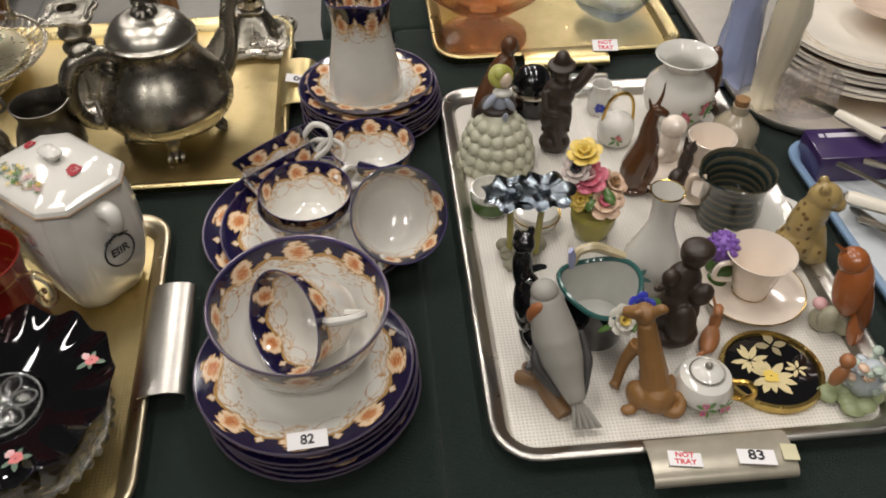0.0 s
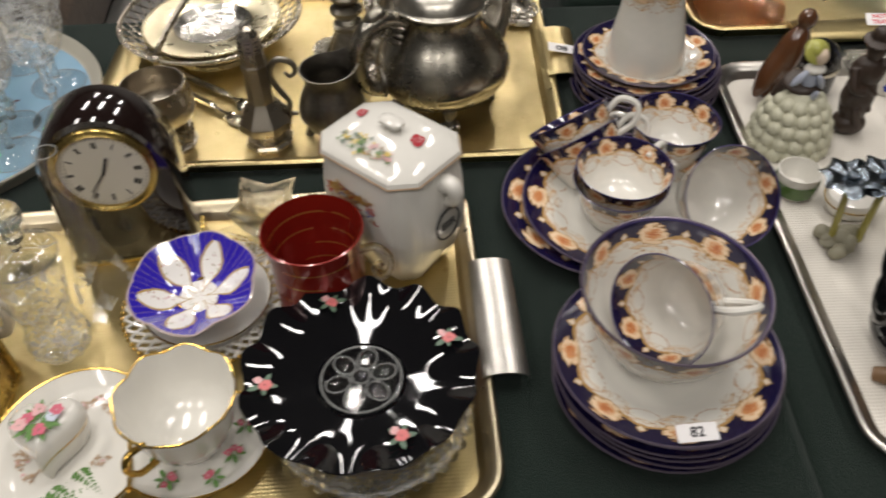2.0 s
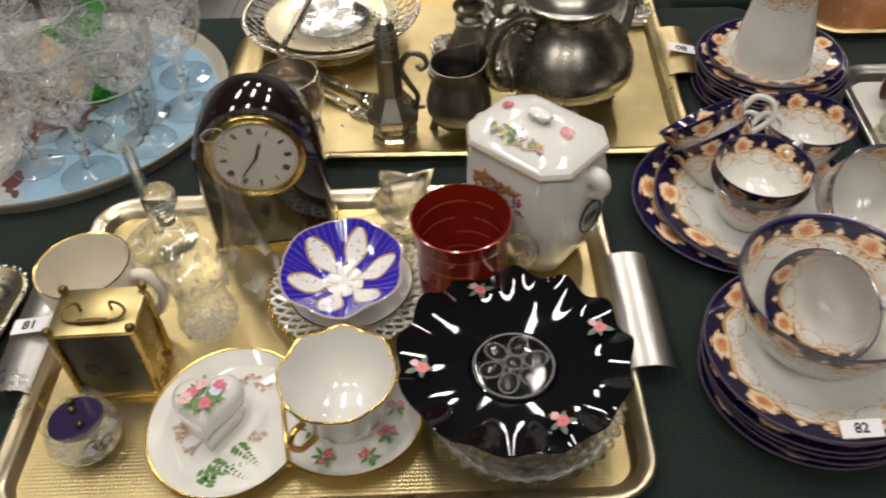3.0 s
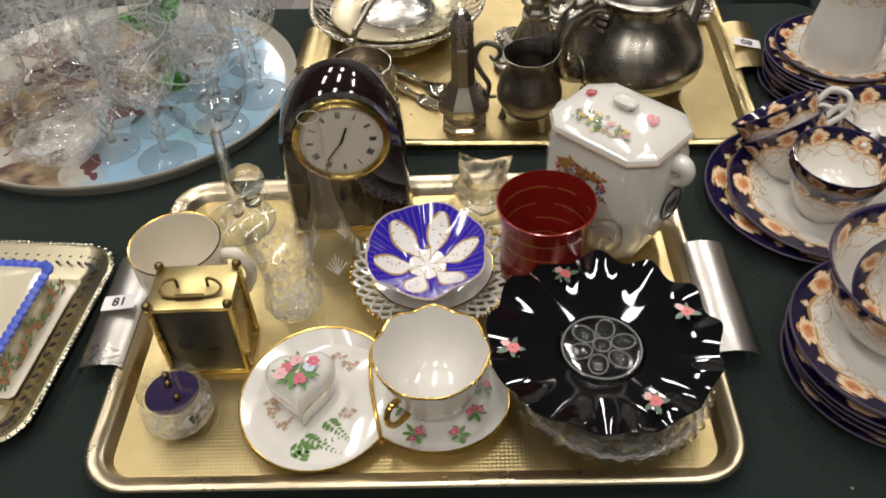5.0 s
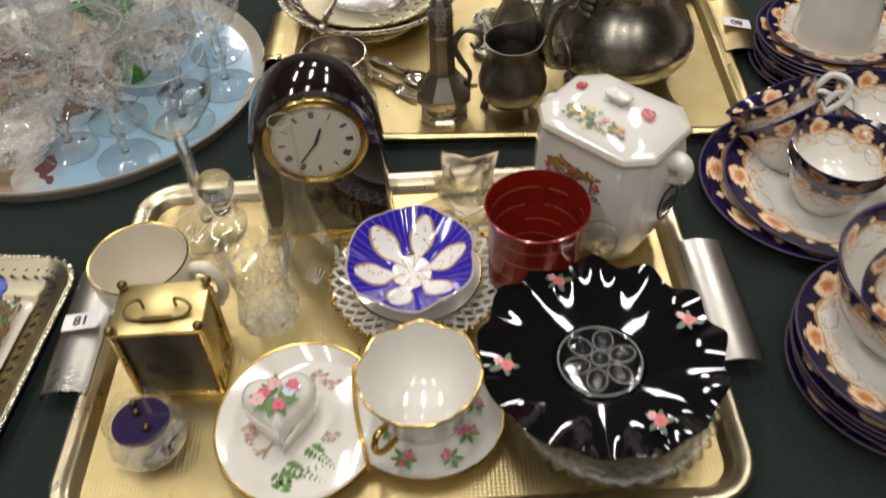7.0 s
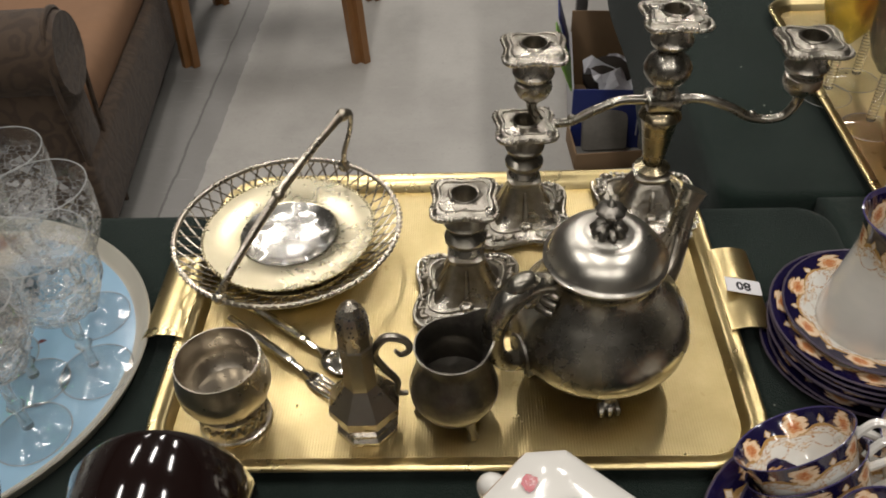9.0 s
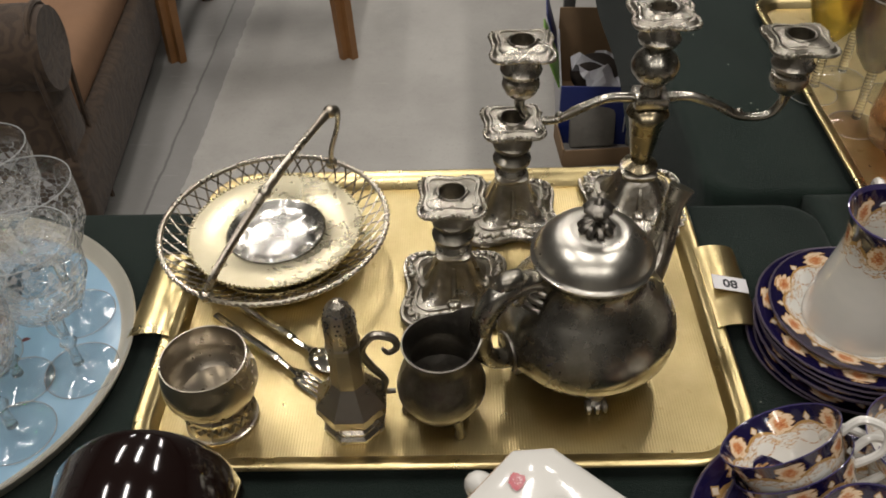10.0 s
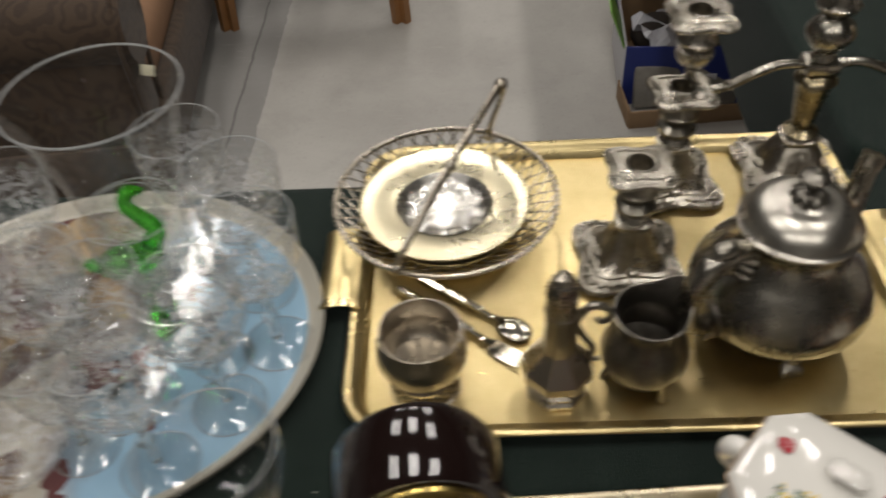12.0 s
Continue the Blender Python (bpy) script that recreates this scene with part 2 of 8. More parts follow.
def glass(name, tint=(0.97, 0.98, 0.97), clear=0.45, cut=0.0, scale=260.0, ior=1.5, thin=False, sparkle=.42):
    """Clear ware: refraction and gloss, part of the light passing straight on."""
    n = Nodes(name)
    n.set(colour=tint, rough=0.02, trans=1.0, ior=ior)
    t = n.add("ShaderNodeBsdfTransparent")
    t.inputs[0].default_value = (*tint, 1)
    m = n.add("ShaderNodeMixShader")
    m.inputs[0].default_value = 1 - clear
    if thin:
        # blown ware: light passes straight on, with gloss at the surface and in the cuts
        gl = n.add("ShaderNodeBsdfGlossy")
        gl.inputs["Roughness"].default_value = 0.05
        fr = n.add("ShaderNodeLayerWeight")
        fr.inputs["Blend"].default_value = 0.5
        if cut:
            bp = n.add("ShaderNodeBump")
            bp.inputs["Strength"].default_value, bp.inputs["Distance"].default_value = cut, 0.0014
            stretch = n.add("ShaderNodeMapping")
            n.put(stretch.inputs[0], n.co("UV"))
            stretch.inputs["Scale"].default_value = (scale / 9, scale / 13, 1)
            facet = n.voronoi(1.0, stretch.outputs[0])
            shade = n.xyz(n.voronoi(1.0, stretch.outputs[0], out=1))[0]
            ridge = n.voronoi(1.0, stretch.outputs[0], "DISTANCE_TO_EDGE")
            lower = n.ramp(n.xyz(n.co("UV"))[1], .86, .74)
            n.put(bp.inputs["Height"], facet)
            n.put(gl.inputs["Normal"], bp.outputs[0])
            n.put(fr.inputs["Normal"], bp.outputs[0])
        gloss = n.math("MULTIPLY_ADD", n.math("POWER", fr.outputs["Facing"], 3.6), .66 if cut else .60, .06)
        n.put(m.inputs[0], gloss)
        under = t.outputs[0]
        if cut:
            # white diffuse on random facets and ridges stands in for the cuts' sparkle
            df = n.add("ShaderNodeBsdfDiffuse")
            df.inputs[0].default_value = (0.88, 0.88, 0.88, 1)
            m2 = n.add("ShaderNodeMixShader")
            n.put(m2.inputs[0], n.math("MULTIPLY", n.math("MULTIPLY", n.math("MAXIMUM", n.ramp(shade, .45, 1.0), n.ramp(ridge, .07, .01)), lower), sparkle))
            n.nt.links.new(under, m2.inputs[1])
            n.nt.links.new(df.outputs[0], m2.inputs[2])
            under = m2.outputs[0]
        n.nt.links.new(under, m.inputs[1])
        n.nt.links.new(gl.outputs[0], m.inputs[2])
        n.nt.links.new(m.outputs[0], n.out.inputs[0])
        return n.mat
    if cut:
        n.bump(n.voronoi(scale), cut, 0.0012)
    n.nt.links.new(t.outputs[0], m.inputs[1])
    n.nt.links.new(n.b.outputs[0], m.inputs[2])
    n.nt.links.new(m.outputs[0], n.out.inputs[0])
    return n.mat


def plate_metal(name, colour, dark, rough=0.22, relief=0.0, rscale=120.0, tarnish=(0.35, 0.75), bumpd=0.0008):
    n = Nodes(name)
    f = n.ramp(n.noise(18, 5, .65), *tarnish)
    g = n.noise(160, 3)
    n.set(colour=n.mix(f, dark, colour), metal=1.0, rough=n.math("ADD", n.math("MULTIPLY", n.math("SUBTRACT", 1.0, f), .11), n.math("MULTIPLY_ADD", g, .10, rough - .06)))
    if relief:
        n.bump(n.noise(rscale, 4, .6), relief, bumpd)
    return n.mat


def gold_tray(name, style):
    n = Nodes(name)
    p = n.xyz(n.co())
    if style == "ribs":
        h = n.math("SINE", n.math("MULTIPLY", p[0], 2 * math.pi / .0022))
    else:
        h = n.math("MULTIPLY", n.math("SINE", n.math("MULTIPLY", n.math("ADD", p[0], p[1]), 2 * math.pi / .006)), n.math("SINE", n.math("MULTIPLY", n.math("SUBTRACT", p[0], p[1]), 2 * math.pi / .006)))
    worn = n.ramp(n.noise(22, 5, .65), .3, .75)
    spot = n.ramp(n.noise(70, 3), .66, .74)
    col = n.mix(worn, (0.49, 0.39, 0.185), (0.62, 0.505, 0.26))
    col = n.mix(n.math("MULTIPLY", spot, .5), col, (0.35, 0.24, 0.08))
    n.set(colour=col, metal=1.0, rough=n.math("MULTIPLY_ADD", worn, -.10, .36))
    n.bump(h, .25 if style == "ribs" else .17, .0003)
    return n.mat


def cloth_material(name, colour):
    n = Nodes(name)
    fibre = n.noise(520, 4, .75)
    cloud = n.noise(9, 4, .6)
    lint = n.ramp(n.voronoi(60), .085, .05)
    lint = n.math("MULTIPLY", lint, n.math("GREATER_THAN", n.noise(31, 2), .60))
    col = n.mix(n.math("MULTIPLY_ADD", cloud, .6, n.math("MULTIPLY", fibre, .4)), tuple(c * .65 for c in colour), tuple(c * 1.45 for c in colour))
    col = n.mix(n.math("MULTIPLY", lint, .9), col, (0.34, 0.35, 0.30))
    n.set(colour=col, rough=0.95, sheen=0.10, spec=0.10)
    n.bump(fibre, .9, .002)
    return n.mat


M_CLOTH = cloth_material("green baize", (0.0085, 0.0165, 0.0125))
M_CLOTH2 = cloth_material("green baize light", (0.0095, 0.0175, 0.0135))
M_CHINA = china("white china")
M_CHINA_WARM = china("cream china", (0.76, 0.70, 0.58), .1)
M_PINKCHINA = china("blush china", (0.78, 0.68, 0.58), .06)
M_GILT = simple("gilding", (0.62, 0.40, 0.10), .25, 1.0, .3, 90)
M_BLUEGILT = simple("worn rim gilding", (0.13, 0.105, 0.14), .3, .4, .4, 90)
M_IMARI_PLATE = imari("cobalt rose plate", .76, .81, 8, .035)
M_IMARI_BOWL = imari("cobalt rose bowl", .79, .83, 8, .03)
M_IMARI_CUP = imari("cobalt rose cup", .76, .82, 6, .04)
M_IMARI_JUG = imari("cobalt rose jug", .84, .86, 6, .03)
M_TRAY_RIB = gold_tray("ribbed gold tray", "ribs")
M_TRAY_DIA = gold_tray("diamond gold tray", "diamonds")
M_TRAY_RIM = plate_metal("gold tray rim", (0.72, 0.59, 0.31), (0.56, 0.45, 0.22), .25)
M_TRAY_RIM81 = plate_metal("pale gold tray rim", (0.72, 0.63, 0.45), (0.60, 0.52, 0.36), .25)
M_ALU = plate_metal("brushed aluminium", (0.62, 0.60, 0.56), (0.45, 0.43, 0.39), .26)
M_PEWTER = plate_metal("pewter", (0.46, 0.435, 0.38), (0.21, 0.195, 0.16), .22, .04, 40, (.34, .68))
M_PEWTER_DARK = plate_metal("dark pewter", (0.30, 0.28, 0.24), (0.11, 0.10, 0.088), .30, .45, 170, (.32, .66), .0014)
M_PEWTER_RELIEF = plate_metal("chased pewter", (0.50, 0.465, 0.40), (0.24, 0.22, 0.18), .25, .40, 170, (.38, .62), .002)
M_SILVER = plate_metal("silver plate", (0.66, 0.63, 0.55), (0.55, 0.51, 0.42), .09)
M_SILVER_WARM = plate_metal("yellowed silver plate", (0.66, 0.60, 0.43), (0.58, 0.52, 0.35), .24)
M_BRASS = plate_metal("brass", (0.62, 0.46, 0.15), (0.42, 0.30, 0.10), .2)
M_GLASS = glass("clear glass", (0.985, 0.985, 0.98), thin=True)
M_CUT = glass("cut glass", (0.97, 0.975, 0.97), .30, 1.0, 260, thin=True)
M_CUTFINE = glass("fine cut glass", (0.97, 0.975, 0.97), .40, 1.0, 330, thin=True)


def see_through(mat, share):
    """Lets a share of the light pass straight through a material."""
    nt = mat.node_tree
    clear, both = nt.nodes.new("ShaderNodeBsdfTransparent"), nt.nodes.new("ShaderNodeMixShader")
    both.inputs[0].default_value = 1 - share
    nt.links.new(clear.outputs[0], both.inputs[1])
    nt.links.new(nt.nodes["Principled BSDF"].outputs[0], both.inputs[2])
    nt.links.new(both.outputs[0], nt.nodes["Material Output"].inputs[0])
    return mat


# pale grey colour stands in for the bright gleam along glass rims
M_RIMGLASS = see_through(simple("gleam-tinted glass edge", (0.50, 0.51, 0.50), .10, 0, .3, 200, coat=.8), .45)
M_PAPER = simple("white label paper", (0.78, 0.76, 0.76), .7, 0, .05, 80)
M_INK = simple("black print", (0.012, 0.012, 0.016), .6, 0, .1)
M_REDINK = simple("red felt pen", (0.62, 0.04, 0.06), .6, 0, .1)
M_PINK = simple("painted pink", (0.60, 0.14, 0.20), .25, 0, .35, 300)
M_PALEPINK = simple("painted pale pink", (0.72, 0.42, 0.42), .25, 0, .35, 300)
M_LEAF = simple("painted leaf green", (0.12, 0.24, 0.07), .25, 0, .4, 300)
M_YELLOW = simple("painted yellow", (0.75, 0.55, 0.12), .25, 0, .3, 300)
M_BROWNPAINT = simple("painted brown", (0.30, 0.17, 0.08), .3, 0, .4, 300)
M_BLUEPAINT = simple("painted blue", (0.05, 0.07, 0.40), .2, 0, .35, 300)
M_RED = simple("painted red", (0.55, 0.05, 0.05), .2, 0, .25, 300)
M_BLACKGLAZE = simple("black glaze", (0.006, 0.006, 0.007), .06, 0, .3, 40, coat=.6)

# ---- the hall ----
def slab(name, x0, x1, y0, y1, z0, z1, mat, label, category):
    ob = part(name, rbox(x1 - x0, y1 - y0, z1 - z0, 0, ((x0 + x1) / 2, (y0 + y1) / 2, z0)), mat, flat=True)
    return tagged(ob, label, category, kind="structure")


def concrete(name):
    n = Nodes(name)
    p = n.xyz(n.co())
    blot = n.noise(1.7, 6, .62)
    fine = n.noise(38, 5, .65)
    scuff = n.ramp(n.noise(6, 6, .7), .52, .75)
    col = n.mix(n.ramp(blot, .3, .7), (0.30, 0.285, 0.26), (0.42, 0.405, 0.37))
    col = n.mix(n.math("MULTIPLY", scuff, .35), col, (0.22, 0.21, 0.19))
    strip = n.math("LESS_THAN", n.math("ADD", p[0], n.math("MULTIPLY", n.noise(25, 3), .02)), -1.085)
    col = n.mix(n.math("MULTIPLY", strip, .8), col, (0.185, 0.18, 0.17))
    joint = n.math("LESS_THAN", n.math("ABSOLUTE", n.math("ADD", p[0], n.math("MULTIPLY_ADD", n.noise(14, 4), .016, 1.158))), .0035)
    col = n.mix(n.math("MULTIPLY", joint, .7), col, (0.08, 0.075, 0.07))
    grit = n.ramp(n.noise(120, 4, .7), .58, .70)
    col = n.mix(n.math("MULTIPLY", grit, .45), col, (0.17, 0.16, 0.14))
    scratch = n.add("ShaderNodeMapping")
    n.put(scratch.inputs[0], n.co())
    scratch.inputs["Scale"].default_value, scratch.inputs["Rotation"].default_value = (2, 22, 1), (0, 0, .35)
    col = n.mix(n.math("MULTIPLY", n.ramp(n.noise(5, 5, .7, scratch.outputs[0]), .60, .72), .4), col, (0.50, 0.48, 0.44))
    n.set(colour=col, rough=n.math("MULTIPLY_ADD", fine, .25, .42))
    n.bump(fine, .15, .002)
    return n.mat


M_CONCRETE = concrete("worn concrete")
M_HALLWALL = simple("hall wall paint", (0.27, 0.265, 0.25), .8, 0, .15, 3, .1, bscale=80)
M_CEIL = simple("hall ceiling sheet", (0.21, 0.21, 0.20), .8, 0, .2, 2, .1, bscale=40)
slab("floor", -7, 7, -5, 10, -0.2, 0.0, M_CONCRETE, "worn grey concrete hall floor with darker strip", "floor")
slab("wall_west", -7.2, -7, -5, 10, 0, CEILING_Z, M_HALLWALL, "plain grey painted hall wall", "wall")
slab("wall_east", 7, 7.2, -5, 10, 0, CEILING_Z, M_HALLWALL, "plain grey painted hall wall", "wall")
slab("wall_north", -7.2, 7.2, 10, 10.2, 0, CEILING_Z, M_HALLWALL, "plain grey painted hall wall", "wall")
slab("wall_south", -7.2, 7.2, -5.2, -5, 0, CEILING_Z, M_HALLWALL, "plain grey painted hall wall", "wall")
slab("ceiling", -7.2, 7.2, -5.2, 10.2, CEILING_Z, CEILING_Z + .2, M_CEIL, "plain grey hall ceiling", "ceiling")

M_LAMPBODY = simple("white enamel", (0.75, 0.75, 0.72), .4, 0, .05)
first = None
for y in (-1.8, 1.2, 4.2, 7.2):
    for x in (-2.4, -0.75, 0.9):
        m = pose(x, y, CEILING_Z)
        if first is None:
            first = thing("ceiling_light", m, "white enamelled fluorescent strip light under the ceiling", "ceiling light", "hall lights")
            part("housing", rbox(.26, 1.56, .06, .008, (0, 0, -.06)), M_LAMPBODY, first)
        else:
            copy_thing(first, m)
        la = bpy.data.lights.new("tube_light", "AREA")
        la.shape, la.size, la.size_y, la.energy, la.color = "RECTANGLE", .20, 1.50, LAMP_WATTS, LAMP_COLOUR
        new("tube_light", la).matrix_basis = pose(x, y, CEILING_Z - .065)

# ---- tables under green baize ----
def draped_table(name, x0, x1, y0, y1, top, drop, mat, label, corner=.035):
    """A boarded table with folding legs under a cloth that hangs over its edges."""
    t = thing(name, pose((x0 + x1) / 2, (y0 + y1) / 2, 0), label, "table")
    w, d = x1 - x0, y1 - y0
    part("board", rbox(w - .012, d - .012, .022, .004, (0, 0, top - .028)), M_BOARD, t)
    for sx in (-1, 1):
        for sy in (-1, 1):
            part("leg", rbox(.035, .035, top - .028, .003, (sx * (w / 2 - .09), sy * (d / 2 - .07), 0)), M_LEGSTEEL, t)
    rnd = random.Random(5)
    rings = []
    base = rrect(w, d, corner, 9)
    pts = []
    for i, p in enumerate(base):
        q = base[(i + 1) % len(base)]
        k = max(1, int(math.dist(p, q) / .04))
        pts += [(p[0] + (q[0] - p[0]) * j / k, p[1] + (q[1] - p[1]) * j / k) for j in range(k)]
    c = [math.sin(i * .55) * .5 + math.sin(i * .21 + 1) * .5 for i in range(len(pts))]
    for f, z in ((0, top - drop), (.25, top - drop * .7), (.6, top - .05), (1.0, top - .006)):
        amp = .012 * (1 - f)
        rings.append([(x * (1 + (.006 + amp * k) / (w / 2)), y * (1 + (.006 + amp * k) / (d / 2)), z) for (x, y), k in zip(pts, c)])
    rings.append([(x * (1 - .0 / w), y, top - .001) for x, y in pts])
    rings.append([(x * (1 - .012 / w), y * (1 - .012 / d), top) for x, y in pts])
    part("tablecloth_skirt", loft(rings, cap=(False, True)), mat, t, "dark green baize cloth hanging over the edge", sharp=80)
    return t


M_BOARD = simple("table board", (0.30, 0.19, 0.10), .6, 0, .3, 20)
M_LEGSTEEL = simple("grey steel leg", (0.10, 0.10, 0.10), .45, .6, .2, 30)
draped_table("trestle_table", -1.9, -.056, .42, 1.30, .750, .25, M_CLOTH, "long trestle table under dark green baize cloth")
draped_table("trestle_table", -.05, 1.5, .40, 1.315, .7495, .25, M_CLOTH2, "trestle table under dark green baize, pushed against its neighbour", .003)
draped_table("trestle_table", -.145, 1.5, 1.322, 3.2, .7485, .16, M_CLOTH, "trestle table under dark green baize running away from the front row")

# ---- trays ----
TZ = 0.7505


def serving_tray(m, w, d, base_mat, rim_mat, label, handles, handle_mat, hl=.105, r=.035):
    """A pressed metal tray with rolled rim and two curved grip plates at its short ends."""
    t = thing("serving_tray", m, label, "tray")
    part("base", loft([tray_ring(w, d, r, .0165, .0015), tray_ring(w, d, r, .0160, .0035)]), base_mat, t, "textured tray floor")
    prof = ((.016, .0), (.008, .0), (.004, .008), (.0, .0115), (-.0012, .0135), (.0, .0155), (.0025, .0160), (.0042, .0150), (.0075, .0140), (.0085, .0125), (.0105, .0120), (.0125, .0100), (.0155, .0045), (.0165, .0030))
    part("rim", loft([tray_ring(w, d, r, a, z) for a, z in prof], cap=(False, False)), rim_mat, t, "rolled tray rim", sharp=60)
    for side in handles:
        bm = bmesh.new()
        ring = []
        n = 12
        for k in range(n + 1):
            a = radians(150 - 165 * k / n)
            ring.append((.010 + .019 * math.cos(a) + .006, .0135 + .0075 * math.sin(a)))
        outer = [(x, z) for x, z in ring]
        inner = [(x - .0003, z - .0014) for x, z in ring]
        loop = outer + inner[::-1]
        if side in ("l", "r"):
            f = 1 if side == "r" else -1
            rings = [[(f * (w / 2 - .006 + x), y, z) for x, z in loop] for y in (-hl / 2, -hl / 2 + .002, hl / 2 - .002, hl / 2)]
        else:
            f = 1 if side == "b" else -1
            rings = [[(y, f * (d / 2 - .006 + x), z) for x, z in loop] for y in (-hl / 2, -hl / 2 + .002, hl / 2 - .002, hl / 2)]
        loft(rings, bm)
        bmesh.ops.recalc_face_normals(bm, faces=bm.faces)
        part("grip", bm, handle_mat, t, "curved metal grip plate")
    return t


def lot_tag(m, text, w=.023, h=.012, ink=None, label="", lines=None):
    t = thing("lot_label", m, label or f"white paper lot label printed {text}", "label", "lot labels")
    part("paper", rbox(w, h, .0005, .0001, seg=1), M_PAPER, t)
    rows = lines or [text]
    for i, row in enumerate(rows):
        writing("print", row, h * (.78 if len(rows) == 1 else .46), ink or M_INK, t, pose(0, (len(rows) - 1) * h * .23 - i * h * .46, .0006))
    return t


T81 = pose(-.504, .786, TZ, 0, 0, 2.9)
T80 = pose(-.411, 1.171, TZ, 0, 0, .3)
T83 = pose(.141, .900, TZ, 0, 0, -.3)
serving_tray(T81, .461, .325, M_TRAY_DIA, M_TRAY_RIM81, "gold anodised serving tray with diamond texture on green baize", "lr", M_ALU, .118)
serving_tray(T80, .460, .344, M_TRAY_RIB, M_TRAY_RIM, "ribbed gold anodised serving tray on green baize", "lr", M_TRAY_RIM, .094, .046)


def dotted(name):
    n = Nodes(name)
    dots = n.ramp(n.voronoi(330, rand=.0), .25, .45)
    st = n.noise(7, 4)
    n.set(colour=n.mix(n.math("MULTIPLY_ADD", dots, .5, n.math("MULTIPLY", st, .5)), (0.50, 0.46, 0.40), (0.72, 0.69, 0.63)), rough=.35)
    n.bump(dots, .5, .0006)
    return n.mat


serving_tray(T83, .314, .484, dotted("dotted white tray"), M_ALU, "white dotted serving tray with silver rim on green baize", "f", simple("marbled grip", (0.42, 0.38, 0.30), .3, .3, .5, 60), .102)
T_GL = pose(.142, 1.462, .7495, 0, 0, 0)
serving_tray(T_GL, .304, .500, M_TRAY_RIB, M_TRAY_RIM, "gold anodised serving tray on the far table", "f", M_TRAY_RIM, .10)

lot_tag(pose(-.744, .774, .7760, 0, -6, 4), "81", .028, .0155)
lot_tag(pose(-.169, 1.168, .7740, 0, -10, 176), "80", .030, .0165)
lot_tag(pose(.163, .6425, .7715, -6, 0, -9), "83", .026, .015)
lot_tag(pose(.113, .6450, .7715, -6, 0, -9), "", .023, .013, M_REDINK, "white paper note lettered in red pen", ["NOT", "TRAY"])
st8 = thing("price_sticker", pose(.187, .6430, .7718, -6, 0, -9), "small cream paper sticker on the tray grip", "sticker")
part("paper", rbox(.011, .014, .0005, .0001, seg=1), simple("yellowed sticker", (0.62, 0.58, 0.38), .6), st8)
lot_tag(pose(.190, 1.2035, .7745, 25, 0, -4), "", .030, .016, M_REDINK, "white paper note lettered in red pen", ["NOT", "TRAY"])
lot_tag(pose(-.144, .6640, .8045, 16, 0, 4), "82", .027, .012)

# ---- cobalt and rose tea set ----
def dish(name, m, r, h, mat, label, category, group, seg=44):
    """A plate or saucer with well, rim and foot."""
    t = thing(name, m, label, category, group)
    prof = [(0, .004, 0), (r * .5, .0042, .40), (r * .60, .0055, .52), (r * .68, .009, .60), (r * .84, h * .80, .80), (r * .985, h, .972), (r, h + .0004, .985), (r * 1.002, h - .001, 1.0),
            (r * .985, h - .0024, .97), (r * .84, h * .80 - .0028, .8), (r * .68, .006, .6), (r * .56, .002, .3), (r * .54, 0, .3), (r * .50, .0, .2), (r * .49, .0022, .2), (0, .0025, 0)]
    part("body", lathe(prof, seg), mat, t)
    part("gilt_edge", tube([(r * math.cos(a) * 1.0005, r * math.sin(a) * 1.0005, h - .0002) for a in np.linspace(0, 2 * math.pi, seg + 1)], .0009, 5, 1), M_BLUEGILT, t, "worn gilt edge")
    return t


def cup(m, label, r=.041, h=.056, mat=None, group="cobalt tea set", name="teacup", handle=90, hmat=None):
    t = thing(name, m, label, "cup", group)
    mat = mat or M_IMARI_CUP
    out = [(0, .003, 0), (r * .44, .003, .1), (r * .47, 0, .15), (r * .50, .0005, .15), (r * .52, .004, .2), (r * .68, h * .22, .35), (r * .80, h * .5, .55), (r * .90, h * .78, .78), (r * .99, h * .985, .965), (r, h, .99)]
    inn = [(r * .985, h + .0004, 1.0), (r * .965, h * .985, .965), (r * .875, h * .78, .80), (r * .77, h * .5, .55), (r * .64, h * .24, .35), (r * .45, .007, .15), (0, .006, 0)]
    part("bowl", lathe(out + inn, 40), mat, t)
    a = radians(handle)
    e = Vector((math.cos(a), math.sin(a), 0))
    pts = [e * r * .86 + Vector((0, 0, h * .80)), e * r * 1.25 + Vector((0, 0, h * .90)), e * r * 1.52 + Vector((0, 0, h * .68)), e * r * 1.32 + Vector((0, 0, h * .42)), e * r * .74 + Vector((0, 0, h * .34))]
    part("handle", tube(pts, [.0028, .0030, .0026, .0026, .0030], 8), hmat or M_CHINA, t)
    return t


rnd = random.Random(11)
G82 = "cobalt tea set"
for k in range(6):
    dish("tea_plate", pose(-.146 + rnd.uniform(-.003, .003), .736 + rnd.uniform(-.003, .003), TZ + k * .0068, 0, 0, 40 * k), .079, .0155, M_IMARI_PLATE,
         "white china tea plate with cobalt and rose border, in a stack", "plate", G82)
bz = TZ + 5 * .0068 + .004


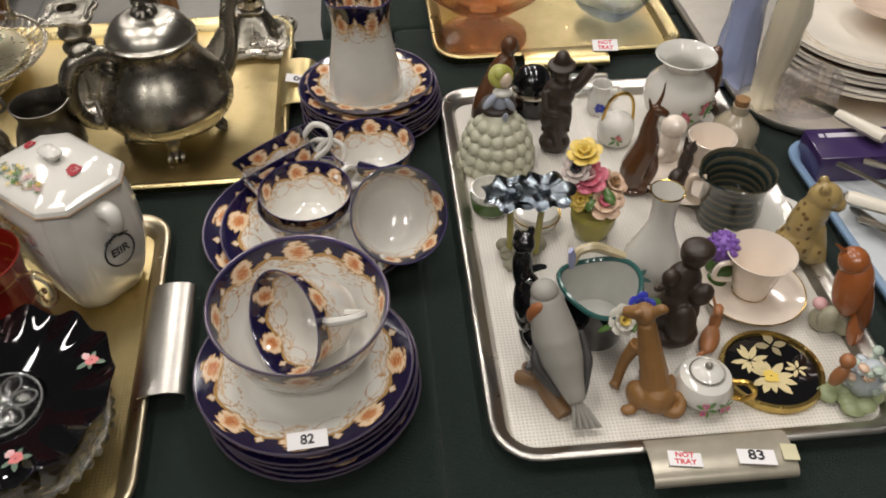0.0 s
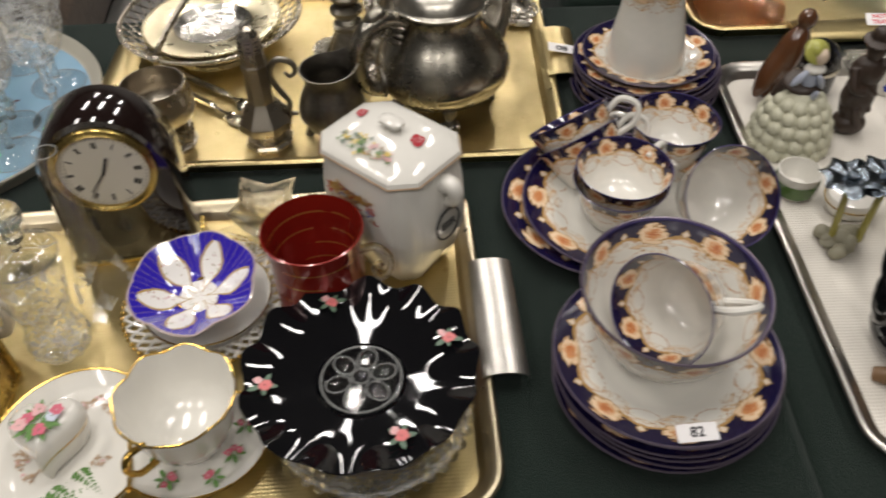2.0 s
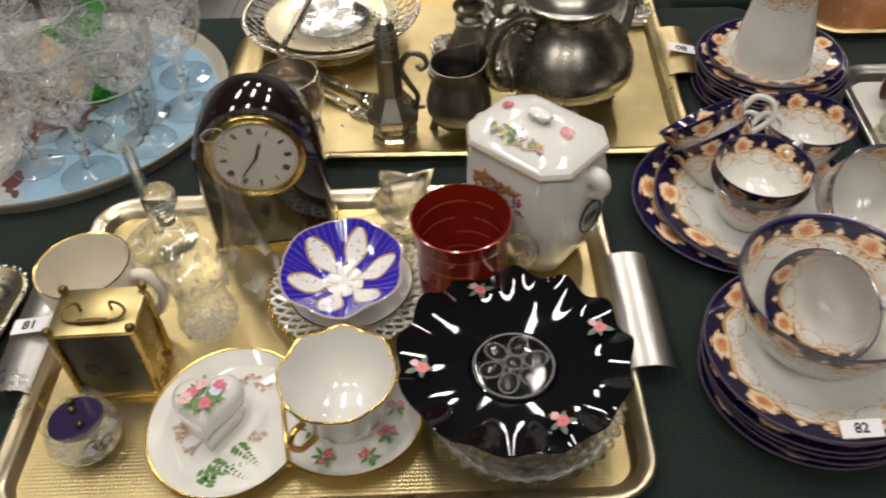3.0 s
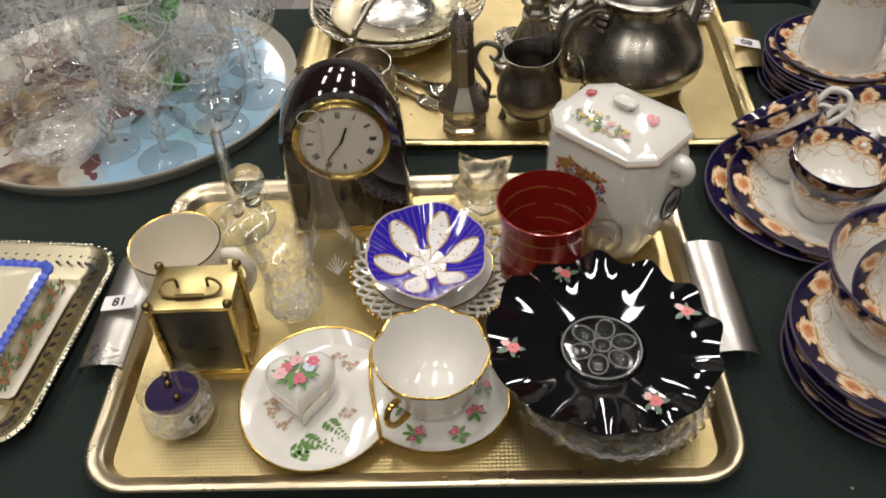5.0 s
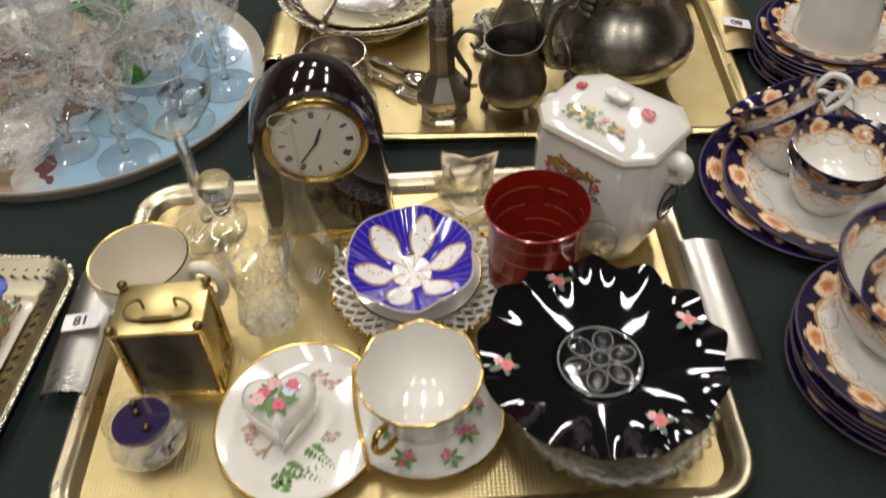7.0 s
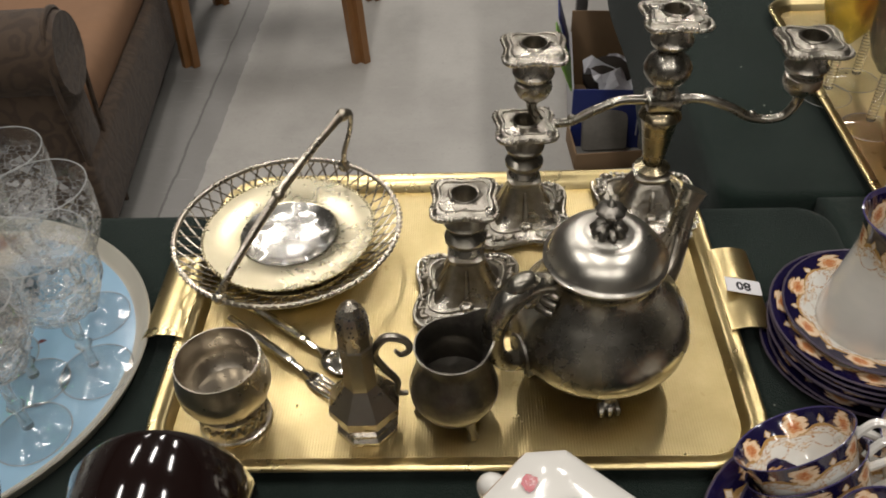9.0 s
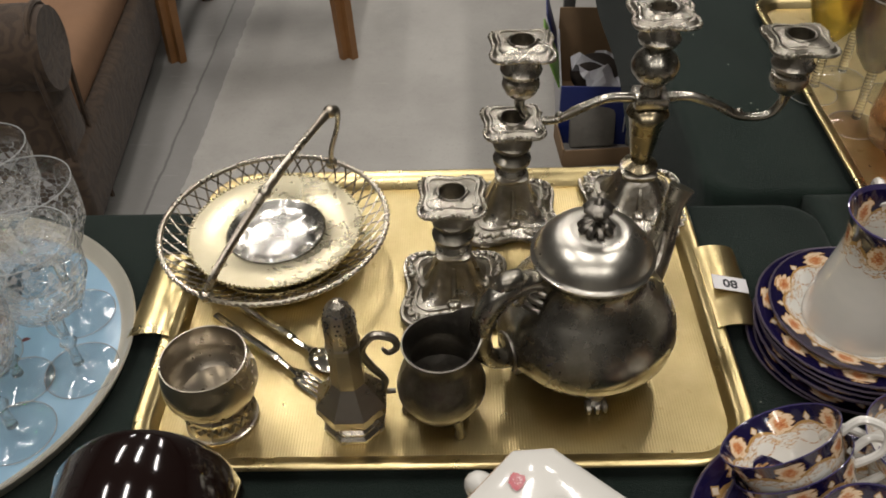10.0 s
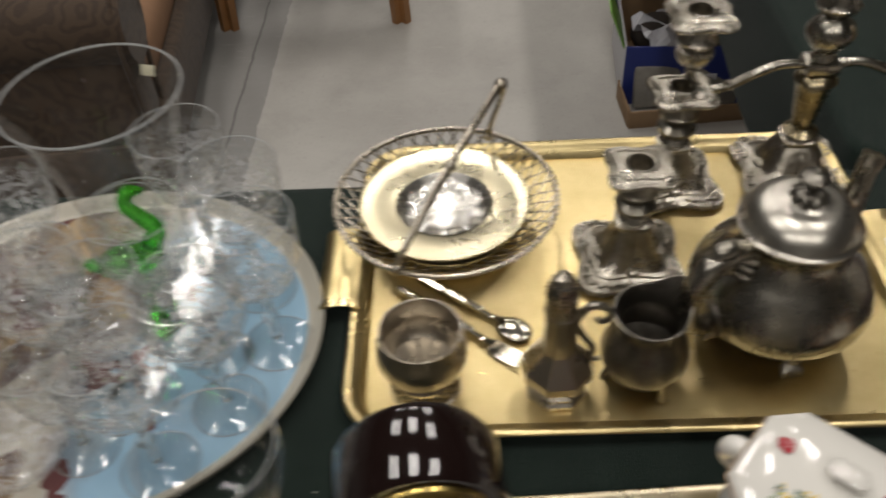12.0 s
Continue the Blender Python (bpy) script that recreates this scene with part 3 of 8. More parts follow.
def bowl82():
    t = thing("slop_bowl", pose(-.149, .752, bz, 4, 0, 25), "china slop bowl with cobalt and rose border holding a teacup", "bowl", G82)
    r, h = .0635, .062
    prof = [(0, .003, 0), (.029, .003, .1), (.031, 0, .1), (.034, .001, .1), (.036, .006, .2), (.050, .020, .45), (.058, .040, .7), (r, h, .985), (r - .0008, h + .0005, 1), (r - .0022, h - .001, .965), (.0555, .040, .70), (.047, .022, .45), (.033, .009, .2), (0, .007, 0)]
    part("body", lathe(prof, 48), M_IMARI_BOWL, t)
    part("gilt_edge", tube([(r * math.cos(a), r * math.sin(a), h + .0004) for a in np.linspace(0, 2 * math.pi, 49)], .0010, 5, 1), M_BLUEGILT, t)


bowl82()
cup(pose(-.121, .766, bz + .031, 0, -68, 38), "china teacup with cobalt and rose border lying in the bowl", .040, .052, handle=-55)
# middle group
dish("cake_plate", pose(-.152, .930, TZ, 0, 0, 10), .098, .017, M_IMARI_PLATE, "china cake plate with cobalt and rose border under cups", "plate", G82)
dish("cake_plate", pose(-.140, .922, TZ + .0065, 0, 0, 60), .092, .017, M_IMARI_PLATE, "china cake plate with cobalt and rose border under cups", "plate", G82)
for k in range(2):
    cup(pose(-.153 + .0015 * k, .909 + .002 * k, TZ + .0115 + .0105 * k, 2, 1, 15 * k), "stacked china teacup with cobalt and rose border", .0405, .048, handle=28)
cup(pose(-.093, .985, TZ + .012, 0, 2, 0), "china teacup with cobalt and rose border on the cake plate", .041, .050, handle=165)
cup(pose(-.082, .908, TZ + .034, 47, 18, 0), "china teacup with cobalt and rose border tipped on its side", .042, .054, handle=-100)
cup(pose(-.158, .955, TZ + .012, -32, -30, 0), "china teacup with cobalt and rose border leaning in a nest", .040, .050, handle=8)
cup(pose(-.166, .965, TZ + .025, -32, -30, 0), "china teacup with cobalt and rose border leaning in a nest", .040, .050, handle=-4)
# back stack and jug
for k in range(9):
    dish("saucer", pose(-.089 + rnd.uniform(-.003, .003), 1.112 + rnd.uniform(-.003, .003), TZ + k * .0048, 0, 0, 33 * k), .073 if k < 8 else .066, .014, M_IMARI_PLATE,
         "white china saucer with cobalt and rose border, in a stack", "saucer", G82)


def milk_jug():
    t = thing("milk_jug", pose(-.094, 1.106, TZ + .0425, 0, 0, 262), "tall white china milk jug with cobalt and rose collar", "jug", G82)

    def lip(a, r, z, i):
        k = max(0.0, (z - .075) / .035)
        f = math.exp(-((math.atan2(math.sin(a), math.cos(a))) / .45) ** 2)
        return r * (1 + .28 * f * k), z + .010 * f * k
    out = [(0, .002, 0), (.034, .002, .1), (.0365, 0, .1), (.039, .003, .1), (.0395, .012, .15), (.036, .035, .3), (.031, .060, .55), (.0285, .080, .80), (.0305, .098, .93), (.034, .108, .985)]
    inn = [(.033, .1085, 1.0), (.029, .098, .93), (.0265, .080, .8), (.029, .060, .5), (.034, .030, .3), (.035, .006, .1), (0, .005, 0)]
    part("body", lathe(out + inn, 40, lip), M_IMARI_JUG, t)
    part("handle", tube([(-.028, 0, .092), (-.052, 0, .096), (-.056, 0, .070), (-.047, 0, .040), (-.036, 0, .026)], .0035, 8), M_CHINA, t)


milk_jug()

# ---- tray of silver plate and pewter ----
M_SILVER_DARK = plate_metal("dull silver plate", (0.50, 0.455, 0.38), (0.38, 0.34, 0.275), .23, .03, 60)
M_SILVER_BRIGHT = plate_metal("polished silver well", (0.80, 0.78, 0.73), (0.68, 0.66, 0.60), .20, .15, 60)

def pewter_teapot():
    t = thing("pewter_teapot", pose(-.300, 1.103, TZ + .0035, 0, 0, 0), "tarnished pewter teapot with domed lid, standing on a gold tray", "teapot")
    body = [(0, .018), (.028, .0185), (.046, .022), (.060, .031), (.0672, .042), (.0685, .051), (.0665, .061), (.0595, .075), (.050, .087), (.0425, .097), (.0395, .105), (.0400, .111), (.0425, .1155)]
    part("body", lathe(body + [(.040, .1155), (.039, .110), (0, .109)], 64), M_PEWTER, t)
    part("foot_ring", lathe([(0, .0165), (.030, .0165), (.0335, .0185), (.030, .0195), (0, .0195)], 40), M_PEWTER, t)
    lid = [(.0425, .1160), (.0440, .1170), (.0440, .1190), (.0415, .1205), (.0405, .1225), (.0385, .1275), (.0335, .1335), (.0265, .1380), (.0215, .1395), (.0185, .1392), (.0165, .1400), (.009, .1415), (0, .142)]
    lid_ob = part("lid", lathe([(0, .1158)] + lid, 56), M_SATIN, t, "domed satin pewter lid")
    for k in range(9):
        a = 2 * math.pi * k / 9
        part("finial_leaf", tube([(.002 * math.cos(a), .002 * math.sin(a), .1475), (.0075 * math.cos(a), .0075 * math.sin(a), .1450), (.0118 * math.cos(a), .0118 * math.sin(a), .1412)], [.0022, .0036, .0026], 7, 4), M_PEWTER_DARK, lid_ob)
    bm = lathe([(0, .141), (.0042, .146), (.0026, .150), (.0030, .154), (.0070, .1555), (.0098, .158), (.0102, .1600), (.0080, .1625), (.0035, .1640), (.0016, .167), (0, .168)], 22, lambda a, r, z, i: (r * (1 + (.08 * math.cos(9 * a) if z > .1545 else 0)), z))
    part("finial", bm, M_PEWTER_DARK, lid_ob, "leafy finial")
    # spout, away to the back right
    sd = Vector((.76, .65, 0)).normalized()
    S = lambda r, z: sd * r + Vector((0, 0, z))
    part("spout", tube([S(.050, .044), S(.068, .054), S(.081, .072), S(.086, .093), S(.090, .112), S(.097, .126)], [.019, .0155, .0115, .0092, .0080, .0098], 16), M_PEWTER, t)
    for k in range(-2, 3):
        w = Vector((-sd.y, sd.x, 0)) * (.0042 * k)
        part("spout_leaf", tube([S(.058, .066) + w * 1.5, S(.071, .078) + w * 1.1, S(.079, .094) + w * .5], [.0030, .0034, .0012], 7, 4), M_PEWTER_RELIEF, t)
    hd = Vector((-.90, -.43, 0)).normalized()
    side = Vector((-hd.y, hd.x, 0))
    P = lambda r, z: hd * r + Vector((0, 0, z))
    part("handle", tube([P(.038, .104), P(.050, .112), P(.064, .1135), P(.077, .107), P(.086, .093), P(.089, .075), P(.086, .057), P(.078, .044), P(.066, .040)], [.0085, .0085, .0095, .0100, .0092, .0080, .0074, .0072, .0085], 14), M_PEWTER, t)
    part("handle_scroll", tube([P(.078, .109), P(.070, .1185), P(.060, .119), P(.055, .110), P(.058, .099), P(.064, .097)], [.0040, .0078, .0072, .0060, .0052, .0032], 12), M_PEWTER, t, "curled leaf on the handle")
    for rr, zz in ((.0455, .104), (.0475, .097), (.0500, .090)):
        part("handle_boss", tube([P(rr, zz) + side * .011 + hd * -.002, P(rr + .0035, zz + .001), P(rr, zz) - side * .011 - hd * .002], [.0020, .0032, .0020], 8, 5), M_PEWTER_DARK, t)
    for rr in (.0145, .0105, .0065):
        part("rosette_ring", tube([P(.0665 + .0015 * math.cos(a), .047) + side * rr * math.cos(a) + Vector((0, 0, rr * math.sin(a))) for a in np.linspace(-.6, 3.7, 16)], .0018, 6, 1), M_PEWTER_DARK, t)
    for a in (-82, 8, 98, 188):
        c, s = math.cos(radians(a)), math.sin(radians(a))
        foot = part("foot", tube([(.036 * c, .036 * s, .028), (.046 * c, .046 * s, .019), (.043 * c, .043 * s, .009), (.048 * c, .048 * s, .0035)], [.0095, .0070, .0042, .0052], 9, 5), M_PEWTER_DARK, t)
        for q in (-1, 0, 1):
            b = radians(a + 7 * q)
            part("claw", tube([(.045 * math.cos(b), .045 * math.sin(b), .007), (.051 * math.cos(b), .051 * math.sin(b), .005), (.053 * math.cos(b), .053 * math.sin(b), .0012)], [.003, .0028, .0014], 6, 3), M_PEWTER_DARK, foot)


def pewter_creamer():
    t = thing("cream_jug", pose(-.409, 1.056, TZ + .0035, 0, 0, 0), "small dark pewter cream jug with scrolled handle", "jug")

    def lip(a, r, z, i):
        k = max(0.0, (z - .060) / .02)
        f = math.exp(-((math.atan2(math.sin(a - .6), math.cos(a - .6))) / .5) ** 2)
        return r * (1 + .45 * f * k), z + .012 * f * k
    prof = [(0, .010), (.016, .010), (.026, .015), (.0325, .028), (.033, .036), (.029, .050), (.0235, .060), (.0225, .066), (.026, .075), (.0275, .078), (.0262, .0782), (.021, .066), (.022, .060), (.028, .046), (.030, .030), (.02, .015), (0, .014)]
    part("body", lathe(prof, 36, lip), M_PEWTER_DARK, t)
    d = Vector((-1, -.12, 0)).normalized()
    P = lambda r, z: d * r + Vector((0, 0, z))
    part("handle", tube([P(.034, .030), P(.042, .032), P(.041, .045), P(.050, .062), P(.055, .078), P(.046, .092), P(.033, .088), P(.030, .078), P(.036, .073), P(.040, .078)], [.002, .0022, .0026, .003, .0032, .0032, .003, .0024, .002, .0014], 8), M_PEWTER_DARK, t)
    for a in (60, 180, 300):
        c, s = math.cos(radians(a)), math.sin(radians(a))
        part("foot", tube([(.022 * c, .022 * s, .016), (.026 * c, .026 * s, .008), (.027 * c, .027 * s, .001)], [.005, .003, .0045], 8), M_PEWTER_DARK, t)


def ring_poly(n, r, z, rot=0.0, sq=1.0):
    return [(r * math.cos(rot + 2 * math.pi * k / n), r * math.sin(rot + 2 * math.pi * k / n) * sq, z) for k in range(n)]


def sugar_shaker():
    t = thing("sugar_shaker", pose(-.475, 1.047, TZ + .0035, 0, 0, 2), "octagonal silver-plated sugar shaker with pierced top", "shaker")
    foot = ((.0235, 0), (.0242, .0015), (.0242, .0045), (.0215, .0070), (.0215, .0090), (.0180, .0110), (.0165, .0150))
    part("foot", loft([ring_poly(8, r, z, .39) for r, z in foot]), M_SILVER_DARK, t, "stepped octagonal foot", sharp=15)
    prof = ((.0165, .0150), (.0270, .0225), (.0275, .0240), (.0275, .0310), (.0265, .0325), (.0160, .0460), (.0135, .0500), (.0128, .0510), (.0118, .0870))
    part("body", loft([ring_poly(8, r, z, .39) for r, z in prof]), M_SILVER_DARK, t, sharp=15)
    prof = ((.0124, .0872), (.0128, .0885), (.0128, .0915), (.0118, .0930), (.0116, .1130), (.0098, .1215), (.0062, .1280), (.002, .1305))
    top = part("pierced_top", loft([ring_poly(8, r, z, .39) for r, z in prof]), M_SILVER_DARK, t, sharp=15)
    for k in range(8):
        a = .39 + math.pi / 8 + 2 * math.pi * k / 8
        for dx, z, r in ((-.0014, .109, .0108), (.0014, .109, .0108), (0, .113, .0107), (-.0014, .117, .0100), (.0014, .117, .0100), (0, .1225, .0086)):
            part("hole", ball(bmesh.new(), (r * math.cos(a) - dx * math.sin(a), r * math.sin(a) + dx * math.cos(a), z), .0009, u=6, v=5), M_INK, top)


def footed_bowl():
    t = thing("sugar_bowl", pose(-.577, 1.051, TZ + .0035) @ Matrix.Diagonal((.94, .94, 1, 1)), "silver-plated footed sugar bowl with chased foot", "bowl")
    prof = [(.0, .026), (.016, .026), (.026, .0285), (.0330, .0345), (.0362, .043), (.0366, .050), (.0350, .060), (.0328, .0690), (.0330, .0705), (.0318, .0706), (.0312, .068), (.0332, .058), (.0345, .049), (.0330, .041), (.025, .033), (0, .031)]
    part("bowl", lathe(prof, 52), M_SILVER_DARK, t)
    foot = [(0, .0), (.0285, .0), (.0295, .0015), (.0290, .0035), (.0275, .0042), (.0285, .0060), (.0270, .0080), (.0262, .0095), (.0262, .0190), (.0275, .0205), (.0270, .0225), (.021, .0250), (.015, .027), (0, .027)]
    part("foot", lathe(foot, 52), M_SILVER_DARK, t, "stepped foot ring")
    for k in range(20):
        a = 2 * math.pi * k / 20
        bm = tube([(.0268 * math.cos(a + q * .10), .0268 * math.sin(a + q * .10), .0142 + .0032 * math.sin(q * 2.2)) for q in np.linspace(-1.3, 1.3, 8)], .0013, 6, 1)
        part("chased_scroll", bm, M_PEWTER_DARK, t)


def servers():
    for a, b, name, lab in (((-.601, 1.150), (-.503, 1.072), "salad_fork", "silver-plated serving fork lying on the tray"), ((-.588, 1.166), (-.497, 1.098), "salad_spoon", "silver-plated serving spoon lying on the tray")):
        d = Vector((b[0] - a[0], b[1] - a[1], 0))
        ang = math.degrees(math.atan2(d.y, d.x))
        t = thing(name, pose(a[0], a[1], TZ + .0085, 0, 0, ang), lab, "cutlery")
        L = d.length
        part("grip", tube([(0, 0, 0), (.004, 0, .0), (L * .55, 0, .001), (L * .62, 0, 0)], [.003, .0045, .0038, .0028], 8), M_SILVER, t)
        bm = tube([(L * .60, 0, 0), (L * .72, 0, -.001), (L * .80, 0, -.002)], [.0028, .0025, .006], 8, flat=1.0)
        if name == "salad_fork":
            for k in range(4):
                y = (k - 1.5) * .0042
                tube([(L * .78, y * .7, -.002), (L * .86, y, -.003), (L * 1.03, y, -.0015)], [.0018, .0017, .0010], 6, bm=bm)
        else:
            ball(bm, (L * .92, 0, -.001), (L * .14, .012, .003))
        part("working_end", bm, M_SILVER, t)


def cake_basket():
    t = thing("cake_basket", pose(-.560, 1.231, TZ + .0035, 0, 0, 8), "pierced silver-plated swing-handled cake basket", "basket")
    R, H = .100, .040
    part("dish", lathe([(0, .008), (.056, .008), (.062, .011), (.066, .016), (.0655, .018), (.060, .0125), (0, .010)], 56), M_SILVER_WARM, t)
    part("foot_ring", lathe([(.050, .0), (.053, .0), (.051, .008), (.048, .008)], 48), M_SILVER_WARM, t)
    n = 44
    for s in (-1, 1):
        pts = []
        for q in range(5):
            f = q / 4
            a = 2 * math.pi * s * (f - .5) * 1.6 / n
            r = .066 + (R - .002 - .066) * (f ** .8)
            pts.append((r * math.cos(a), r * math.sin(a), .017 + (H - .017) * f))
        first = part("gallery_bar", tube(pts, .0009, 4, 1), M_SILVER_DARK, t)
        for k in range(1, n):
            b = new("gallery_bar", first.data)
            b.parent, b.matrix_basis = t, pose(0, 0, 0, 0, 0, 360 * k / n)
    bm = bmesh.new()
    tube([(R * math.cos(a), R * math.sin(a), H) for a in np.linspace(0, 2 * math.pi, 65)], .0022, 6, 1, bm)
    for k in range(100):
        a = 2 * math.pi * k / 100
        ball(bm, ((R + .001) * math.cos(a), (R + .001) * math.sin(a), H + .0008), (.0034, .0018, .0018), (0, 0, math.degrees(a) + 50), u=6, v=4)
    part("gadrooned_rim", bm, M_SILVER_DARK, t, "rope-edged rim")
    # the swing handle stands up, leaning a little aside
    a = radians(57)
    c, s = math.cos(a), math.sin(a)
    P = lambda r, z: (r * c + (z - H) * .30 * s, r * s - (z - H) * .30 * c, z)
    bm = tube([P(-.098, H), P(-.092, .054), P(-.066, .074), P(-.030, .094), P(.010, .109), P(.046, .1165), P(.070, .119), P(.088, .112), P(.095, .088), P(.092, .062), P(.098, H)], [.0040, .0034, .0034, .0042, .0036, .0034, .0040, .0036, .0030, .0034, .0044], 9, 6, flat=.7)
    handle = part("swing_handle", bm, M_SILVER_DARK, t)
    for r, z, q in ((-.022, .097, .0058), (.074, .1190, .0060), (-.098, H, .0062), (.098, H, .0062)):
        part("handle_knop", ball(bmesh.new(), P(r, z), q, u=14, v=9), M_SILVER_DARK, handle)
    p = thing("silver_dish", pose(-.562, 1.238, TZ + .0165), "round silver-plated dish with beaded rim inside the basket", "dish")
    prof = [(0, .003), (.030, .003), (.037, .006), (.043, .012), (.046, .0135), (.076, .0165), (.0775, .0165), (.0772, .0152), (.046, .0120), (.040, .008), (.034, .002), (.03, 0), (0, 0)]
    part("body", lathe(prof[:1] + [(.0375, .0035)] + prof[3:], 60), M_SILVER_WARM, p)
    part("well", lathe([(0, .0050), (.026, .0050), (.0275, .0056), (.036, .0066), (.0385, .0090), (.0440, .0134)], 60, lambda q, r, z, i: (r, z + (.0009 * math.cos(10 * q) if .03 < r < .043 else 0))), M_SILVER_BRIGHT, p, "bright fluted well")
    bm = bmesh.new()
    for k in range(110):
        b = 2 * math.pi * k / 110
        ball(bm, (.0775 * math.cos(b), .0775 * math.sin(b), .0165), .0017, u=6, v=4)
    part("beaded_rim", bm, M_SILVER_WARM, p)


def squarish(r, z, n=40, lobes=.10, power=4.0, rot=0.0, ripple=0.0):
    """A square outline with shell-like lobed corners."""
    out = []
    for k in range(n):
        a = 2 * math.pi * k / n
        c, s = abs(math.cos(a)), abs(math.sin(a))
        rr = r / ((c ** power + s ** power) ** (1 / power))
        rr *= 1 + lobes * (math.cos(4 * a - math.pi) - .3) * .5 + ripple * math.sin(20 * a)
        out.append((rr * math.cos(a + rot), rr * math.sin(a + rot), z))
    return out


def nozzle(bm, c, s=1.0, rot=0.0):
    """Candle cup with a square shell-edged drip pan, at c."""
    T = Matrix.Translation(c) @ Matrix.Rotation(rot, 4, "Z")
    rows = [(.006, .0), (.010, .004), (.0165, .008), (.018, .012), (.0155, .015), (.0145, .024), (.0125, .030), (.0135, .031)]
    lathe([(0, 0)] + [(r * s, z * s) for r, z in rows], 24, bm=bm, m=T)
    rings = []
    for r, z, rp in ((.013, .031, 0), (.017, .0325, 0), (.0215, .0335, .02), (.0255, .031, .03), (.0265, .0325, .03), (.0225, .0365, .02), (.0165, .0362, 0), (.0125, .038, 0), (.0105, .0383, 0), (.0100, .033, 0), (.009, .022, 0)):
        rings.append([T @ Vector(p) for p in squarish(r * s, z * s, 40, .16 if r > .016 else 0, 4 if r > .016 else 2, ripple=rp)])
    loft(rings, bm, cap=(False, True))
    edge = [T @ Vector(p) for p in squarish(.0262 * s, .0322 * s, 56, .16, 4)]
    tube(edge + [edge[0]], .0017 * s, 6, 1, bm)
    inner = [T @ Vector(p) for p in squarish(.0195 * s, .0366 * s, 40, .14, 4)]
    tube(inner + [inner[0]], .0008 * s, 5, 1, bm)
    lip = [T @ Vector((.0118 * s * math.cos(a), .0118 * s * math.sin(a), .0384 * s)) for a in np.linspace(0, 6.2832, 25)]
    tube(lip, .0012 * s, 5, 1, bm)
    for k, p in enumerate(edge):
        if k % 7 in (0, 1, 2, 3, 4):
            ball(bm, p + Vector((0, 0, .0008 * s)), (.0024 * s, .0017 * s, .0020 * s), (0, 0, 40 * k), u=7, v=5)


def stick_base(bm, R=.046, H=.052, rot=0.0):
    """Square, shell-cornered candlestick foot with a tapering shoulder."""
    Tm = Matrix.Rotation(rot, 4, "Z")
    rings = []
    for r, z, lo, rp in ((R * .96, 0, .2, .0), (R, .003, .2, .02), (R * .95, .007, .2, .03), (R * .80, .010, .15, .02), (R * .62, .012, .1, 0), (R * .50, .020, .05, 0), (R * .36, .036, 0, 0), (R * .29, H - .006, 0, 0), (R * .33, H - .003, 0, 0), (R * .33, H, 0, 0), (R * .22, H + .003, 0, 0)):
        rings.append([Tm @ Vector(p) for p in squarish(r, z, 48, lo, 4 if r > R * .3 else 3, ripple=rp)])
    loft(rings, bm)
    for rr, zz, rad in ((R * .975, .0055, .0020), (R * .72, .0116, .0011)):
        e = [Tm @ Vector(p) for p in squarish(rr, zz, 64, .18 if rr > R * .9 else .13, 4)]
        tube(e + [e[0]], rad, 6, 1, bm)
    for k, p in enumerate(squarish(R * .86, .0105, 64, .17, 4)):
        c = abs(math.sin(2 * 2 * math.pi * k / 64))
        if c > .55:
            ball(bm, Tm @ Vector(p), (.0042, .0022, .0022), (0, 0, 360 * k / 64 + (35 if k % 2 else -35)), u=8, v=5)
    for q in range(4):
        a = q * math.pi / 2 + rot
        ball(bm, (R * .60 * math.cos(a), R * .60 * math.sin(a), .0135), (.0050, .0065, .0030), (0, 0, math.degrees(a)), u=10, v=6)
        tube([(R * .30 * math.cos(a), R * .30 * math.sin(a), H - .010), (R * .40 * math.cos(a), R * .40 * math.sin(a), .030), (R * .52 * math.cos(a), R * .52 * math.sin(a), .018)], [.002, .0026, .0032], 6, 4, bm)


def candlestick(m, label):
    t = thing("candlestick", m, label, "candlestick", "pewter candlesticks")
    bm = bmesh.new()
    stick_base(bm)
    part("base", bm, M_PEWTER_RELIEF, t, "shell-cornered square foot")
    bm = lathe([(0, .050), (.012, .051), (.014, .056), (.0115, .060), (.017, .066), (.0175, .070), (.013, .074), (.008, .077), (0, .078)], 24)
    part("stem", bm, M_PEWTER, t)
    bm = bmesh.new()
    nozzle(bm, (0, 0, .074))
    part("drip_pan", bm, M_PEWTER_RELIEF, t, "square shell-edged drip pan")
    return t


